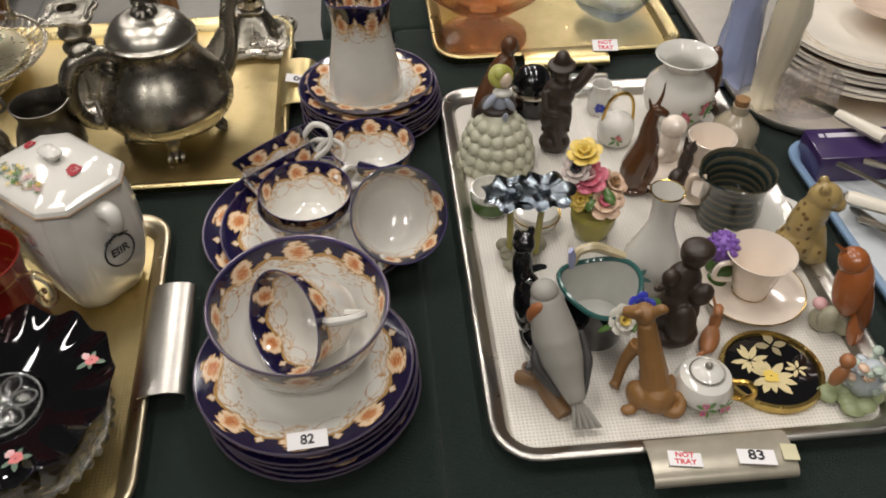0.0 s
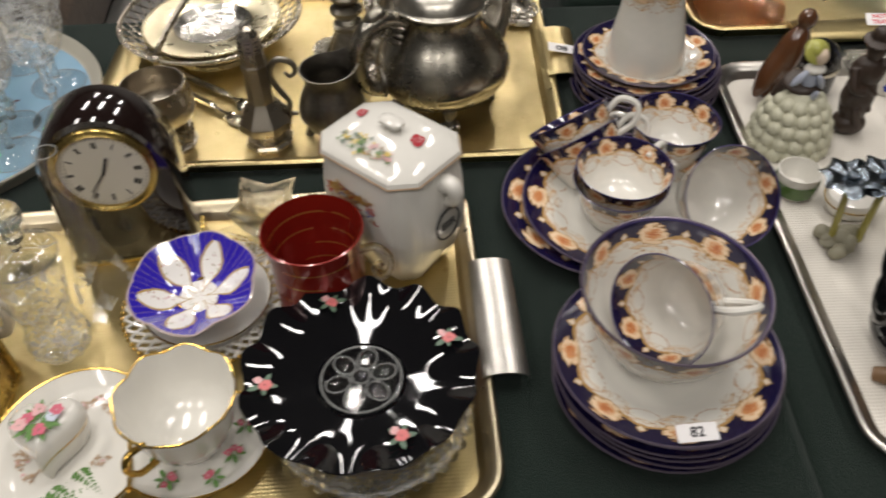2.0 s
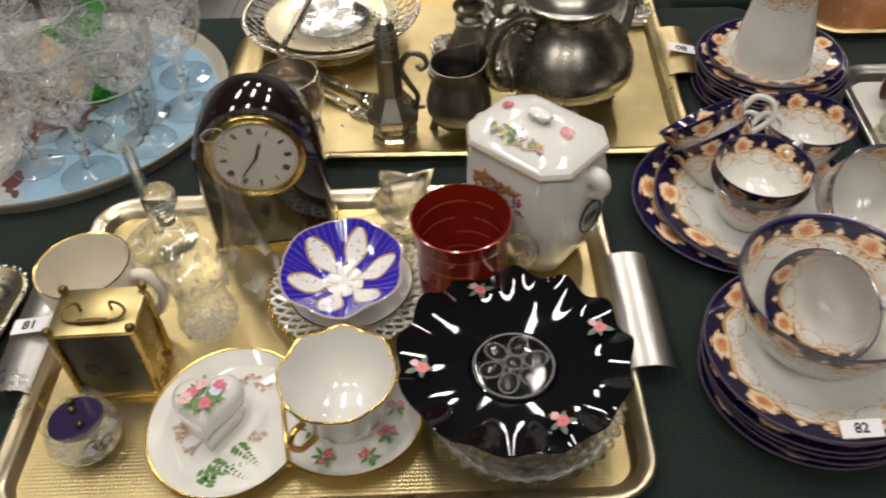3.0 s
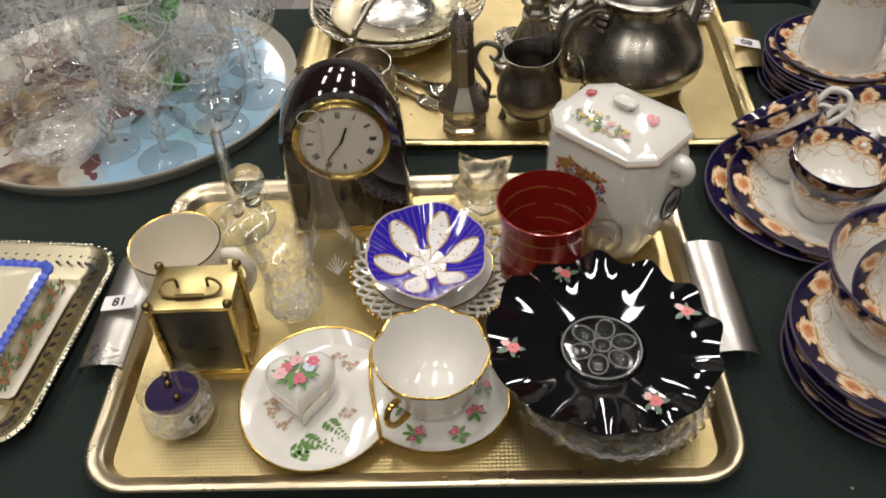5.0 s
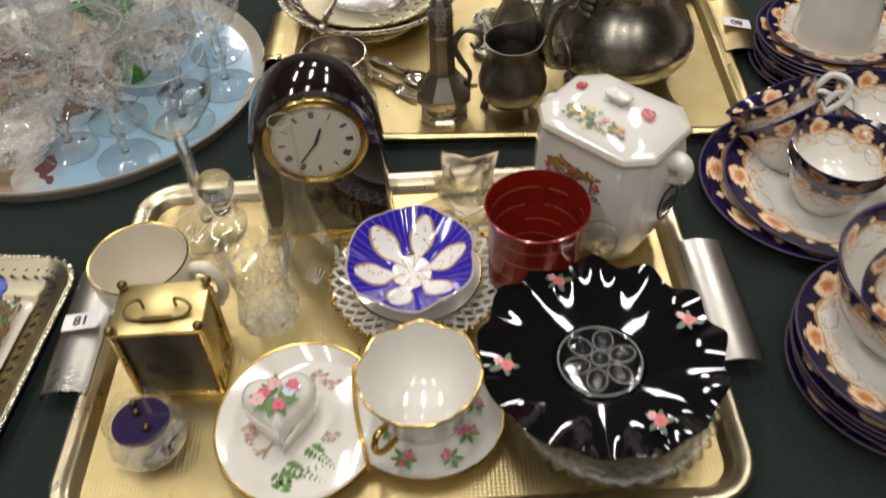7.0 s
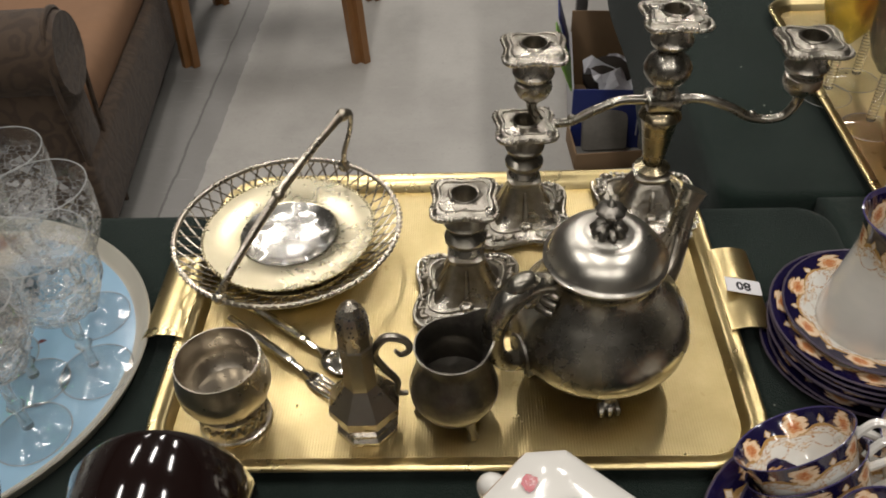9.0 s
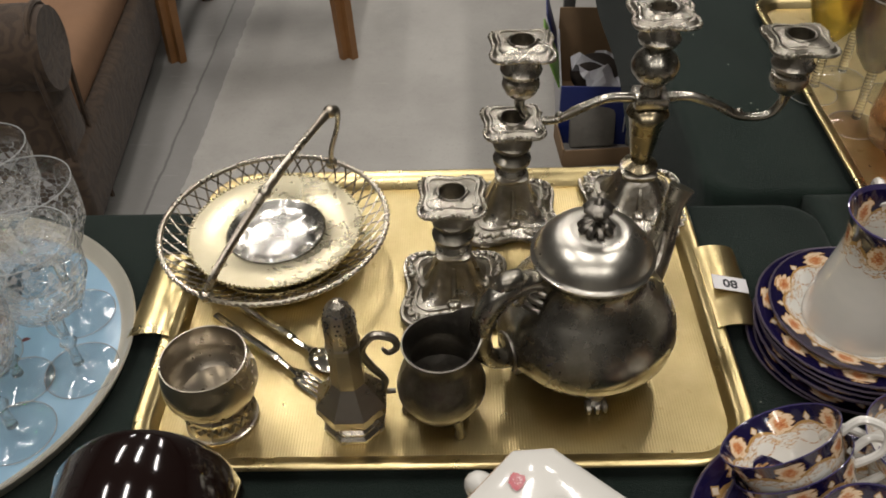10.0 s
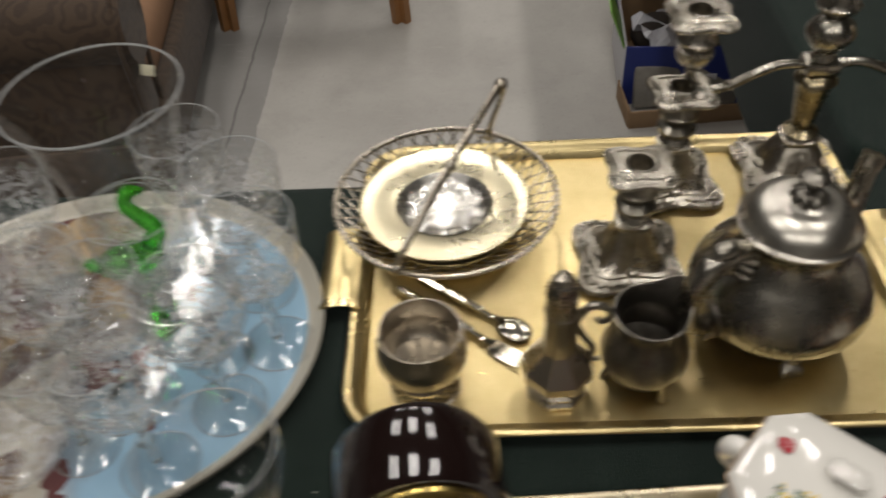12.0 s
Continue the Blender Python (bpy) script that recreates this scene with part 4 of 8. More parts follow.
def candelabra():
    t = thing("candelabra", pose(-.228, 1.295, TZ + .0035, 0, 0, 0), "three-light pewter candelabra with curved arms", "candelabra")
    bm = bmesh.new()
    stick_base(bm, .050, .046)
    part("base", bm, M_PEWTER_RELIEF, t)
    part("stem", lathe([(0, .044), (.012, .045), (.0165, .052), (.0085, .056), (.0095, .060), (.0155, .100), (.0165, .104), (.019, .108), (.0165, .113), (.010, .117), (0, .118)], 24), M_PEWTER_STEM, t)
    bm = rbox(.030, .026, .012, .003, (0, 0, .117))
    lathe([(0, .129), (.010, .129), (.008, .136), (.013, .141), (.0195, .150), (.0205, .156), (.017, .164), (.010, .170), (.012, .173), (0, .174)], 24, bm=bm)
    part("hub", bm, M_PEWTER, t)
    bm = bmesh.new()
    nozzle(bm, (0, 0, .169))
    part("drip_pan", bm, M_PEWTER_RELIEF, t)
    for s in (-1, 1):
        arm = tube([(s * .013, 0, .123), (s * .035, -.001, .124), (s * .058, -.003, .116), (s * .080, -.004, .105), (s * .103, -.005, .106), (s * .113, -.005, .120), (s * .113, -.005, .133)], [.0048, .0045, .0045, .0042, .0042, .0042, .0060], 10)
        ball(arm, (s * .078, -.004, .109), (.004, .003, .004))
        a = part("arm", arm, M_PEWTER, t)
        bm = bmesh.new()
        lathe([(0, .128), (.007, .129), (.0135, .135), (.0165, .142), (.0155, .148), (.010, .152), (0, .153)], 20, bm=bm)
        bmesh.ops.translate(bm, vec=(s * .113, -.005, 0), verts=bm.verts)
        nozzle(bm, (s * .113, -.005, .145))
        part("drip_pan", bm, M_PEWTER_RELIEF, a)


M_SATIN = plate_metal("satin pewter", (0.62, 0.595, 0.53), (0.44, 0.415, 0.36), .25, .06, 40)
M_PEWTER_STEM = plate_metal("warm pewter", (0.40, 0.34, 0.22), (0.20, 0.17, 0.11), .2)
pewter_teapot()
pewter_creamer()
sugar_shaker()
footed_bowl()
servers()
cake_basket()
candlestick(pose(-.400, 1.182, TZ + .0035, 0, 0, 0), "short pewter candlestick with square shell foot on a gold tray")
candlestick(pose(-.347, 1.284, TZ + .0035, 0, 0, 4), "short pewter candlestick with square shell foot on a gold tray")
candelabra()

# ---- tray of mixed china, glass and clocks ----
FZ = TZ + .0036
M_MAHOG = simple("lacquered mahogany", (0.010, 0.0045, 0.004), .10, 0, .5, 18, coat=.9)
M_DIAL = simple("cream clock dial", (0.66, 0.62, 0.52), .35, 0, .06, 30)


def mantel_clock():
    t = thing("mantel_clock", pose(-.572, .910, FZ, 0, 0, 9), "dark lacquered arched mantel clock with gilt-ringed cream dial", "clock")
    w, H, d = .106, .151, .050

    def arch(s, y, z0):
        hw = w / 2 * s
        pts = [(-hw, y, z0), (-hw * 1.0, y, z0 + .03), (-hw * .995, y, H * .55)]
        pts += [(-hw * .99 * math.cos(a), y, H * .60 + (H * .40 - .0 - (1 - s) * .04) * math.sin(a)) for a in np.linspace(.12, math.pi - .12, 19)]
        pts += [(hw * .995, y, H * .55), (hw, y, z0 + .03), (hw, y, z0)]
        return pts
    part("case", loft([arch(.93, -d / 2 + .000, .004), arch(1.0, -d / 2 + .006, .004), arch(1.0, d / 2 - .006, .004), arch(.93, d / 2, .004)]), M_MAHOG, t, sharp=50)
    part("base_strip", rbox(w + .004, d + .004, .005, .0015), M_BRASS, t, "thin brass base strip")
    c = pose(0, -d / 2 - .0005, .101, 90) @ Matrix.Diagonal((.90, .90, 1, 1))
    ring = [(.038, 0), (.0385, .003), (.0405, .0045), (.0425, .003), (.0445, .0022), (.0455, .0), (.0455, -.002)]
    part("bezel", lathe(ring, 48), M_BRASS, t, "brass dial ring", c)
    dial = part("dial", lathe([(0, .0008), (.038, .0008), (.038, 0)], 40), M_DIAL, t, "", c)
    bm = bmesh.new()
    for k, s in enumerate(("XII", "I", "II", "III", "IIII", "V", "VI", "VII", "VIII", "IX", "X", "XI")):
        a = math.pi / 2 - 2 * math.pi * k / 12
        for q in range(len(s)):
            o = (q - (len(s) - 1) / 2) * .0016
            p = Vector((math.cos(a), math.sin(a), 0)) * .029 + Vector((-math.sin(a), math.cos(a), 0)) * o
            rbox(.0008, .0065, .0003, 0, (p.x, p.y, .0011), bm, rz=math.degrees(a) - 90)
    for k in range(60):
        a = 2 * math.pi * k / 60
        rbox(.0004, .0016, .0002, 0, (.0355 * math.cos(a), .0355 * math.sin(a), .0011), bm, rz=math.degrees(a) - 90)
    part("numerals", bm, M_INK, dial, "black Roman numerals", flat=True)
    for nm, L, wd, ang in (("hour_hand", .019, .0022, 68), ("minute_hand", .028, .0012, 232)):
        bm = rbox(wd, L, .0004, 0, (0, L / 2 - .003, .002))
        bmesh.ops.transform(bm, matrix=Matrix.Rotation(radians(ang - 90), 4, "Z"), verts=bm.verts)
        part(nm, bm, M_INK, dial, flat=True)


def carriage_clock():
    t = thing("carriage_clock", pose(-.660, .742, FZ, 0, 0, 4), "small brass carriage clock seen from its dark back", "clock")
    w, d, h = .058, .040, .077
    part("foot_plate", rbox(w + .004, d + .004, .005, .001), M_BRASS, t)
    part("top_plate", rbox(w + .004, d + .004, .004, .001, (0, 0, h - .004)), M_BRASSPALE, t, "pale brass top plate")
    for sx in (-1, 1):
        for sy in (-1, 1):
            part("pillar", tube([(sx * w / 2, sy * d / 2, .004), (sx * w / 2, sy * d / 2, h - .003)], .0026, 10, 1), M_BRASS, t)
            part("knob", ball(bmesh.new(), (sx * w / 2, sy * d / 2, h + .002), .0036), M_BRASSDARK, t)
    back = part("back_panel", rbox(w - .004, .002, h - .009, .0004, (0, -d / 2 + .002, .005)), M_BLACKPANEL, t, "dark back panel")
    part("winding_hole", lathe([(0, .0006), (.0055, .0006), (.0062, 0)], 20), M_INK, back, "", pose(-.012, -d / 2 + .0008, .034, 90))
    part("maker_mark", rbox(.009, .0004, .0016, 0, (.008, -d / 2 + .0006, .027)), M_INK, back, "unreadable dark mark")
    for sx in (-1, 1):
        part("side_panel", rbox(.002, d - .006, h - .009, .0004, (sx * (w / 2 - .001), 0, .005)), M_BRASS, t)
    part("face_panel", rbox(w - .004, .002, h - .009, .0004, (0, d / 2 - .002, .005)), M_DIAL, t)
    b = part("handle", tube([(-.011, 0, h), (-.012, 0, h + .008), (-.019, -.002, h + .0075), (-.0225, -.006, h + .004), (-.017, -.011, h + .0018), (.0, -.012, h + .0015), (.017, -.011, h + .0018), (.0225, -.006, h + .004), (.019, -.002, h + .0075), (.012, 0, h + .008), (.011, 0, h)], .0011, 8), M_BRASSDARK, t)
    part("handle_grip", tube([(-.010, -.012, h + .0020), (.010, -.012, h + .0020)], .0022, 8, 1), M_BRASSDARK, b)


M_BRASSPALE = plate_metal("pale brass", (0.72, 0.60, 0.28), (0.56, 0.45, 0.20), .25)
M_BRASSDARK = plate_metal("dark brass", (0.30, 0.21, 0.08), (0.12, 0.08, 0.03), .3)
M_BLACKPANEL = simple("dark bronze panel", (0.020, 0.017, 0.012), .4, 0, .3, 30)


def vessel(name, m, prof, mat, label, category, seg=36, wave=None, group="", body="body"):
    t = thing(name, m, label, category, group)
    part(body, lathe(blown(prof) if mat in (M_GLASS, M_CUT, M_CUTFINE) else prof, seg, wave), mat, t)
    return t


def blown(prof):
    """The outer skin of a blown vessel, closed by its lip."""
    top = max(range(len(prof)), key=lambda i: prof[i][1])
    return prof[:top + 1]


def mug():
    t = vessel("china_mug", pose(-.690, .792, FZ), [(0, .002), (.022, .002), (.024, 0), (.027, .003), (.033, .020), (.035, .045), (.0362, .072), (.036, .0725), (.0345, .072), (.033, .045), (.030, .018), (.02, .006), (0, .005)], M_CHINA_WARM, "white china mug with thin gilt rim", "mug")
    part("handle", tube([(.034, 0, .060), (.048, -.002, .063), (.056, -.003, .045), (.048, -.002, .024), (.032, 0, .018)], [.0045, .005, .0045, .0045, .005], 10), M_CHINA_WARM, t)
    part("gilt_rim", tube([(.0355 * math.cos(a), .0355 * math.sin(a), .0724) for a in np.linspace(0, 6.2832, 41)], .0007, 5, 1), M_GILT, t)


def decanter():
    t = vessel("decanter", pose(-.643, .852, FZ), [(0, .0), (.037, .0), (.0425, .003), (.0440, .010), (.0430, .022), (.0385, .035), (.030, .046), (.020, .053), (.0125, .057), (.0105, .062), (.0110, .068), (.0145, .0705), (.0125, .0715), (.0085, .068), (.0085, .060), (.018, .0505), (.028, .0435), (.036, .033), (.0405, .021), (.0415, .010), (.037, .005), (0, .0045)], M_GLASS, "clear glass squat decanter with ball stopper", "decanter", 48)
    part("stopper", ball(lathe([(0, .060), (.007, .061), (.008, .071), (.006, .074)], 20), (0, 0, .0855), .0142, u=28, v=18), M_GLASSSOLID, t, "solid glass ball stopper")
    for k in range(7):
        a = 2 * math.pi * k / 7
        for q in range(-2, 3):
            b = a + q * .16
            r0, r1 = .0441, .0430 - abs(q) * .0004
            part("engraved_leaf", tube([(r0 * math.cos(a), r0 * math.sin(a), .009), (r1 * math.cos(b), r1 * math.sin(b), .0225 - abs(q) * .003)], [.0005, .0003], 4, 1), M_FROST, t)


M_GLASSSOLID = glass("solid glass", (0.99, 0.99, 0.98), .35)


def cone_vase():
    t = thing("bud_vase", pose(-.579, .838, FZ), "tall clear glass bud vase with cut leaf sprays", "vase")
    out = [(0, 0), (.024, 0), (.0265, .004), (.025, .012), (.020, .035), (.0145, .060), (.010, .080), (.0085, .090), (.0078, .125), (.0082, .158)]
    inn = [(.0072, .159), (.0060, .125), (.0062, .095), (.004, .075), (.0, .068)]
    part("body", lathe(out, 32), M_GLASS, t)
    part("rim", tube([(.0082 * math.cos(a), .0082 * math.sin(a), .158) for a in np.linspace(0, 6.2832, 25)], .00035, 6, 1), M_RIMGLASS, t)
    bm = bmesh.new()
    for k in range(5):
        a = 2 * math.pi * k / 5
        for q in range(-3, 4):
            b = a + q * .13
            z = .030 - abs(q) * .004
            r = .0218 + abs(q) * .0006
            tube([(r * math.cos(a), r * math.sin(a), .014), ((r - .0005) * math.cos(b), (r - .0005) * math.sin(b), z + .006)], [.0007, .0003], 4, 1, bm)
    part("cut_leaves", bm, M_FROST, t, "frosted cut leaf sprays")


M_FROST = simple("frosted cutting", (0.75, 0.75, 0.70), .35, 0, .1, 200)


def cut_tumbler():
    vessel("glass_spill_vase", pose(-.605, .790, FZ), [(0, 0), (.014, 0), (.020, .003), (.0245, .012), (.0235, .024), (.0195, .034), (.0195, .045), (.0235, .066), (.0265, .080), (.0255, .0805), (.0215, .064), (.0175, .046), (.017, .036), (.014, .030), (0, .028)], M_CUT,
           "clear cut-glass posy vase with fluted sides", "vase", 48, lambda a, r, z, i: (r * (1 - .07 * abs(math.sin(6 * a))) if z < .06 else r * (1 + .02 * math.cos(6 * a)), z))


def inkwell():
    t = vessel("glass_mustard_pot", pose(-.672, .683, FZ), [(0, 0), (.018, 0), (.024, .003), (.0272, .010), (.0268, .017), (.0225, .024), (.021, .028), (.0235, .038), (.0225, .0385), (.0195, .029), (.021, .020), (.020, .010), (0, .008)], M_CUT, "cut-glass pot with dark lid insert", "pot", 40, lambda a, r, z, i: (r * (1 - .04 * abs(math.sin(8 * a))) if z < .02 else r, z))
    part("insert", lathe([(0, .026), (.0185, .026), (.0195, .028), (.0, .0285)], 28), simple("violet glass", (0.03, 0.02, 0.06), .1, 0, .3), t, "dark violet insert")
    bm = bmesh.new()
    for x, y in ((-.004, .006), (.006, -.006), (-.008, .013)):
        ball(bm, (x, y, .031), .0028, u=10, v=8)
    part("knobs", bm, M_BRASSDARK, t)


def star_holder():
    t = thing("star_candle_holder", pose(-.452, .893, FZ, 0, 0, 12), "clear glass two-tier star candle holder", "candle holder")

    def star(r, z, n=6, depth=.42, rot=0.0):
        return [((r if k % 2 == 0 else r * (1 - depth)) * math.cos(rot + math.pi * k / n), (r if k % 2 == 0 else r * (1 - depth)) * math.sin(rot + math.pi * k / n), z + (.006 if k % 2 == 0 else 0)) for k in range(2 * n)]
    part("lower_star", loft([star(.020, .0), star(.028, .006), star(.043, .020), star(.046, .026), star(.041, .027), star(.022, .016)]), M_GLASSSOLID, t, sharp=15)
    part("upper_star", loft([star(.014, .018, 4, .3, .5), star(.022, .030, 4, .35, .5), star(.032, .052, 4, .4, .5), star(.034, .057, 4, .4, .5), star(.029, .056, 4, .4, .5), star(.014, .034, 4, .2, .5)]), M_GLASSSOLID, t, sharp=15)


def tankard():
    n = Nodes("red lustre glaze")
    p = n.xyz(n.co())
    line = n.math("LESS_THAN", n.math("ABSOLUTE", n.math("SUBTRACT", n.math("FRACT", n.math("MULTIPLY", p[2], 62)), .5)), .05)
    f = n.noise(40, 4)
    n.set(colour=n.mix(n.math("MULTIPLY", line, n.math("GREATER_THAN", n.noise(30, 2), .45)), n.mix(f, (0.17, 0.010, 0.007), (0.29, 0.018, 0.010)), (0.34, 0.12, 0.03)), rough=.22, coat=.7, metal=.25)
    t = vessel("red_tankard", pose(-.401, .826, FZ) @ Matrix.Diagonal((.97, .97, 1, 1)), [(0, .002), (.034, .002), (.037, 0), (.039, .004), (.0375, .010), (.0365, .014), (.037, .045), (.0365, .062), (.0375, .070), (.0385, .078), (.0400, .087), (.0388, .0875), (.0370, .078), (.0345, .062), (.0345, .014), (0, .010)], n.mat, "deep red gilt-lined lustre mug with glass handle", "mug", 48)
    P = lambda x, z: (x, -.008, z)
    part("glass_handle", tube([P(.034, .070), P(.048, .074), P(.058, .064), P(.058, .048), P(.050, .040), P(.046, .050), P(.052, .056)], .0032, 8), M_GLASSSOLID, t, "clear applied glass handle")


def caddy():
    t = thing("tea_caddy", pose(-.342, .889, FZ, 0, 0, -41), "white octagonal coronation tea caddy with crests and lid", "caddy")

    def octo(s, z, k=.016):
        x, y = .0505 * s, .0400 * s
        k *= s
        return [(x, y - k, z), (x - k, y, z), (-x + k, y, z), (-x, y - k, z), (-x, -y + k, z), (-x + k, -y, z), (x - k, -y, z), (x, -y + k, z)]
    body_bm = loft([octo(.72, 0), octo(.76, .0015), octo(.80, .006), octo(.93, .022), octo(1.03, .044), octo(1.055, .060), octo(1.050, .076), octo(1.03, .094), octo(.985, .106), octo(.96, .1115)])
    bmesh.ops.bevel(body_bm, geom=[e for e in body_bm.edges if abs(e.verts[0].co.z - e.verts[1].co.z) > .001], offset=.0028, segments=3, affect="EDGES")
    body = part("body", body_bm, M_CHINA, t, sharp=50)
    lid_bm = loft([octo(.985, .1118), octo(1.02, .1128), octo(1.025, .1150), octo(1.00, .1180), octo(.86, .1225), octo(.55, .1265), octo(.28, .1278)])
    lid = part("lid", lid_bm, M_CHINA, t, sharp=22)
    part("lid_line", tube([Vector(p) for p in octo(1.027, .1140)] + [Vector(octo(1.027, .1140)[0])], .0008, 5, 1), M_BROWNPRINT, lid, "thin worn line at the lid edge")
    part("lid_knob", loft([[(x * q, y * q, z) for x, y in ((.010, .003), (.007, .006), (-.007, .006), (-.010, .003), (-.010, -.003), (-.007, -.006), (.007, -.006), (.010, -.003))] for q, z in ((.6, .127), (.62, .1305), (1.05, .1340), (1.05, .1365), (.75, .1385), (.1, .1392))]), M_CHINA, lid, "", pose(0, .004, -.001), sharp=40)
    for f in (-1, 1):
        part("ear", tube([(f * .048, .004, .099), (f * .0585, .004, .1005), (f * .0625, .004, .094), (f * .060, .004, .086), (f * .051, .004, .080)], [.0085, .0075, .0062, .0050, .0030], 12, 6), M_CHINA, t, "moulded china ear")
    # lid transfers
    slope = math.degrees(math.atan2(.0045, .0065))
    bm = bmesh.new()
    rr = random.Random(2)
    for q in range(70):
        x = rr.uniform(-.025, .025)
        petals(bm, (x, rr.uniform(-.0085, .0085) * (1.2 - abs(x) * 26)), rr.uniform(.0016, .0034), rr.choice((3, 4, 5)), rr.choice((1, 1, 2, 3, 3, 0, 4, 4)), z=q * 1.2e-5, seed=q, wide=.45)
    part("crest_print", bm, [M_PALEPINK, M_LEAF, M_YELLOW, M_BROWNPAINT, M_GREYLEAF], lid, "printed crest in green and pink", flat=True, m=pose(-.001, -.0248, .1270, 16, 0, 0))
    for (x, y), q in (((.0255, .005), .0072), ((-.034, .006), .0060)):
        bm = bmesh.new()
        petals(bm, (0, 0), q, 8, 0, z=0, seed=4, wide=.95)
        petals(bm, (0, 0), q * .50, 8, 1, z=.0003, seed=5, wide=.45)
        petals(bm, (0, 0), q * .34, 6, 0, z=.0005, seed=6, wide=.8)
        part("rosette", bm, [M_DARKRED, M_PALEPINK], lid, "printed red rosette", flat=True, m=pose(x, y, .1276 if x > 0 else .1262, 0, 7 if x > 0 else -9, 0))
    # royal arms on the broad front panel, cypher on the end panel
    bm = bmesh.new()
    for q in range(60):
        r0 = random.Random(q)
        x, y = r0.uniform(-.024, .024), r0.uniform(-.017, .017)
        petals(bm, (x, y * (1.1 - abs(x) * 14)), r0.uniform(.003, .0062), r0.choice((3, 4, 5)), r0.choice((0, 0, 1, 2, 2, 3)), z=q * 1.5e-5, seed=q, wide=.5)
    for x, q in ((-.013, .008), (.013, .008), (0, .006)):
        petals(bm, (x, .012), q, 5, 0, z=.0012, seed=3, wide=.5)
    part("arms_print", bm, [M_GILTPAINT, M_RED, M_BROWNPAINT, M_BLUEPAINT], body, "printed coat of arms in gold and red", flat=True, m=pose(-.004, -.0430, .082, 98, 0, 0))
    bm = bmesh.new()
    tube([(.0135 * math.cos(b), .0150 * math.sin(b), 0) for b in np.linspace(0, 6.2832, 29)], .0009, 4, 1, bm)
    for q in range(7):
        petals(bm, ((q - 3) * .0030, .0160 - abs(q - 3) * .0011), .0030, 4, 0, z=.0004, seed=q, wide=.5)
    cy = part("cypher_print", bm, [M_INK], body, "black printed royal cypher wreath", flat=True, m=pose(.0546, .003, .060, 90, 0, 90))
    writing("letters", "EIIR", .0105, M_INK, cy, pose(0, 0, .0006))


M_DARKRED = simple("dark red print", (0.36, 0.03, 0.04), .2, 0, .2, 200)
M_GILTPAINT = simple("gold print", (0.55, 0.32, 0.06), .3, .2, .3, 200)


def lattice_plate():
    t = thing("lattice_plate", pose(-.493, .822, FZ, 0, 0, 0), "white china plate with pierced lattice border", "plate")
    R = .068
    bm = lathe([(0, .004), (.036, .0042), (.042, .007), (.046, .009), (.0455, .0065), (.036, .0), (.03, 0), (0, .002)], 48)
    n = 36
    for ring, (r0, r1, z0, z1) in enumerate(((.0455, .0535, .0085, .0112), (.0535, .061, .0112, .0135), (.061, .0672, .0135, .0155))):
        for k in range(n):
            for s in (-1, 1):
                a0 = 2 * math.pi * (k + .5 * ring) / n
                a1 = a0 + s * math.pi / n
                tube([(r0 * math.cos(a0), r0 * math.sin(a0), z0), (r1 * math.cos(a1), r1 * math.sin(a1), z1)], .0016, 5, 1, bm)
    part("plate", bm, M_CHINA, t)
    bm = bmesh.new()
    for k in range(72):
        a = 2 * math.pi * k / 72
        ball(bm, (R * math.cos(a), R * math.sin(a), .0158), .0021, u=7, v=5)
    part("beaded_rim", bm, M_GILT, t, "gilt beaded rim")
    s = thing("saucer", pose(-.493, .820, FZ + .009), "plain white china saucer with gilt line", "saucer")
    part("body", lathe([(0, .003), (.028, .003), (.036, .006), (.051, .0125), (.0512, .0135), (.0500, .0132), (.036, .0075), (.028, .005), (0, .005)], 44), M_CHINA, s)
    part("gilt_line", tube([(.0508 * math.cos(a), .0508 * math.sin(a), .0134) for a in np.linspace(0, 6.2832, 45)], .0007, 5, 1), M_GILT, s)


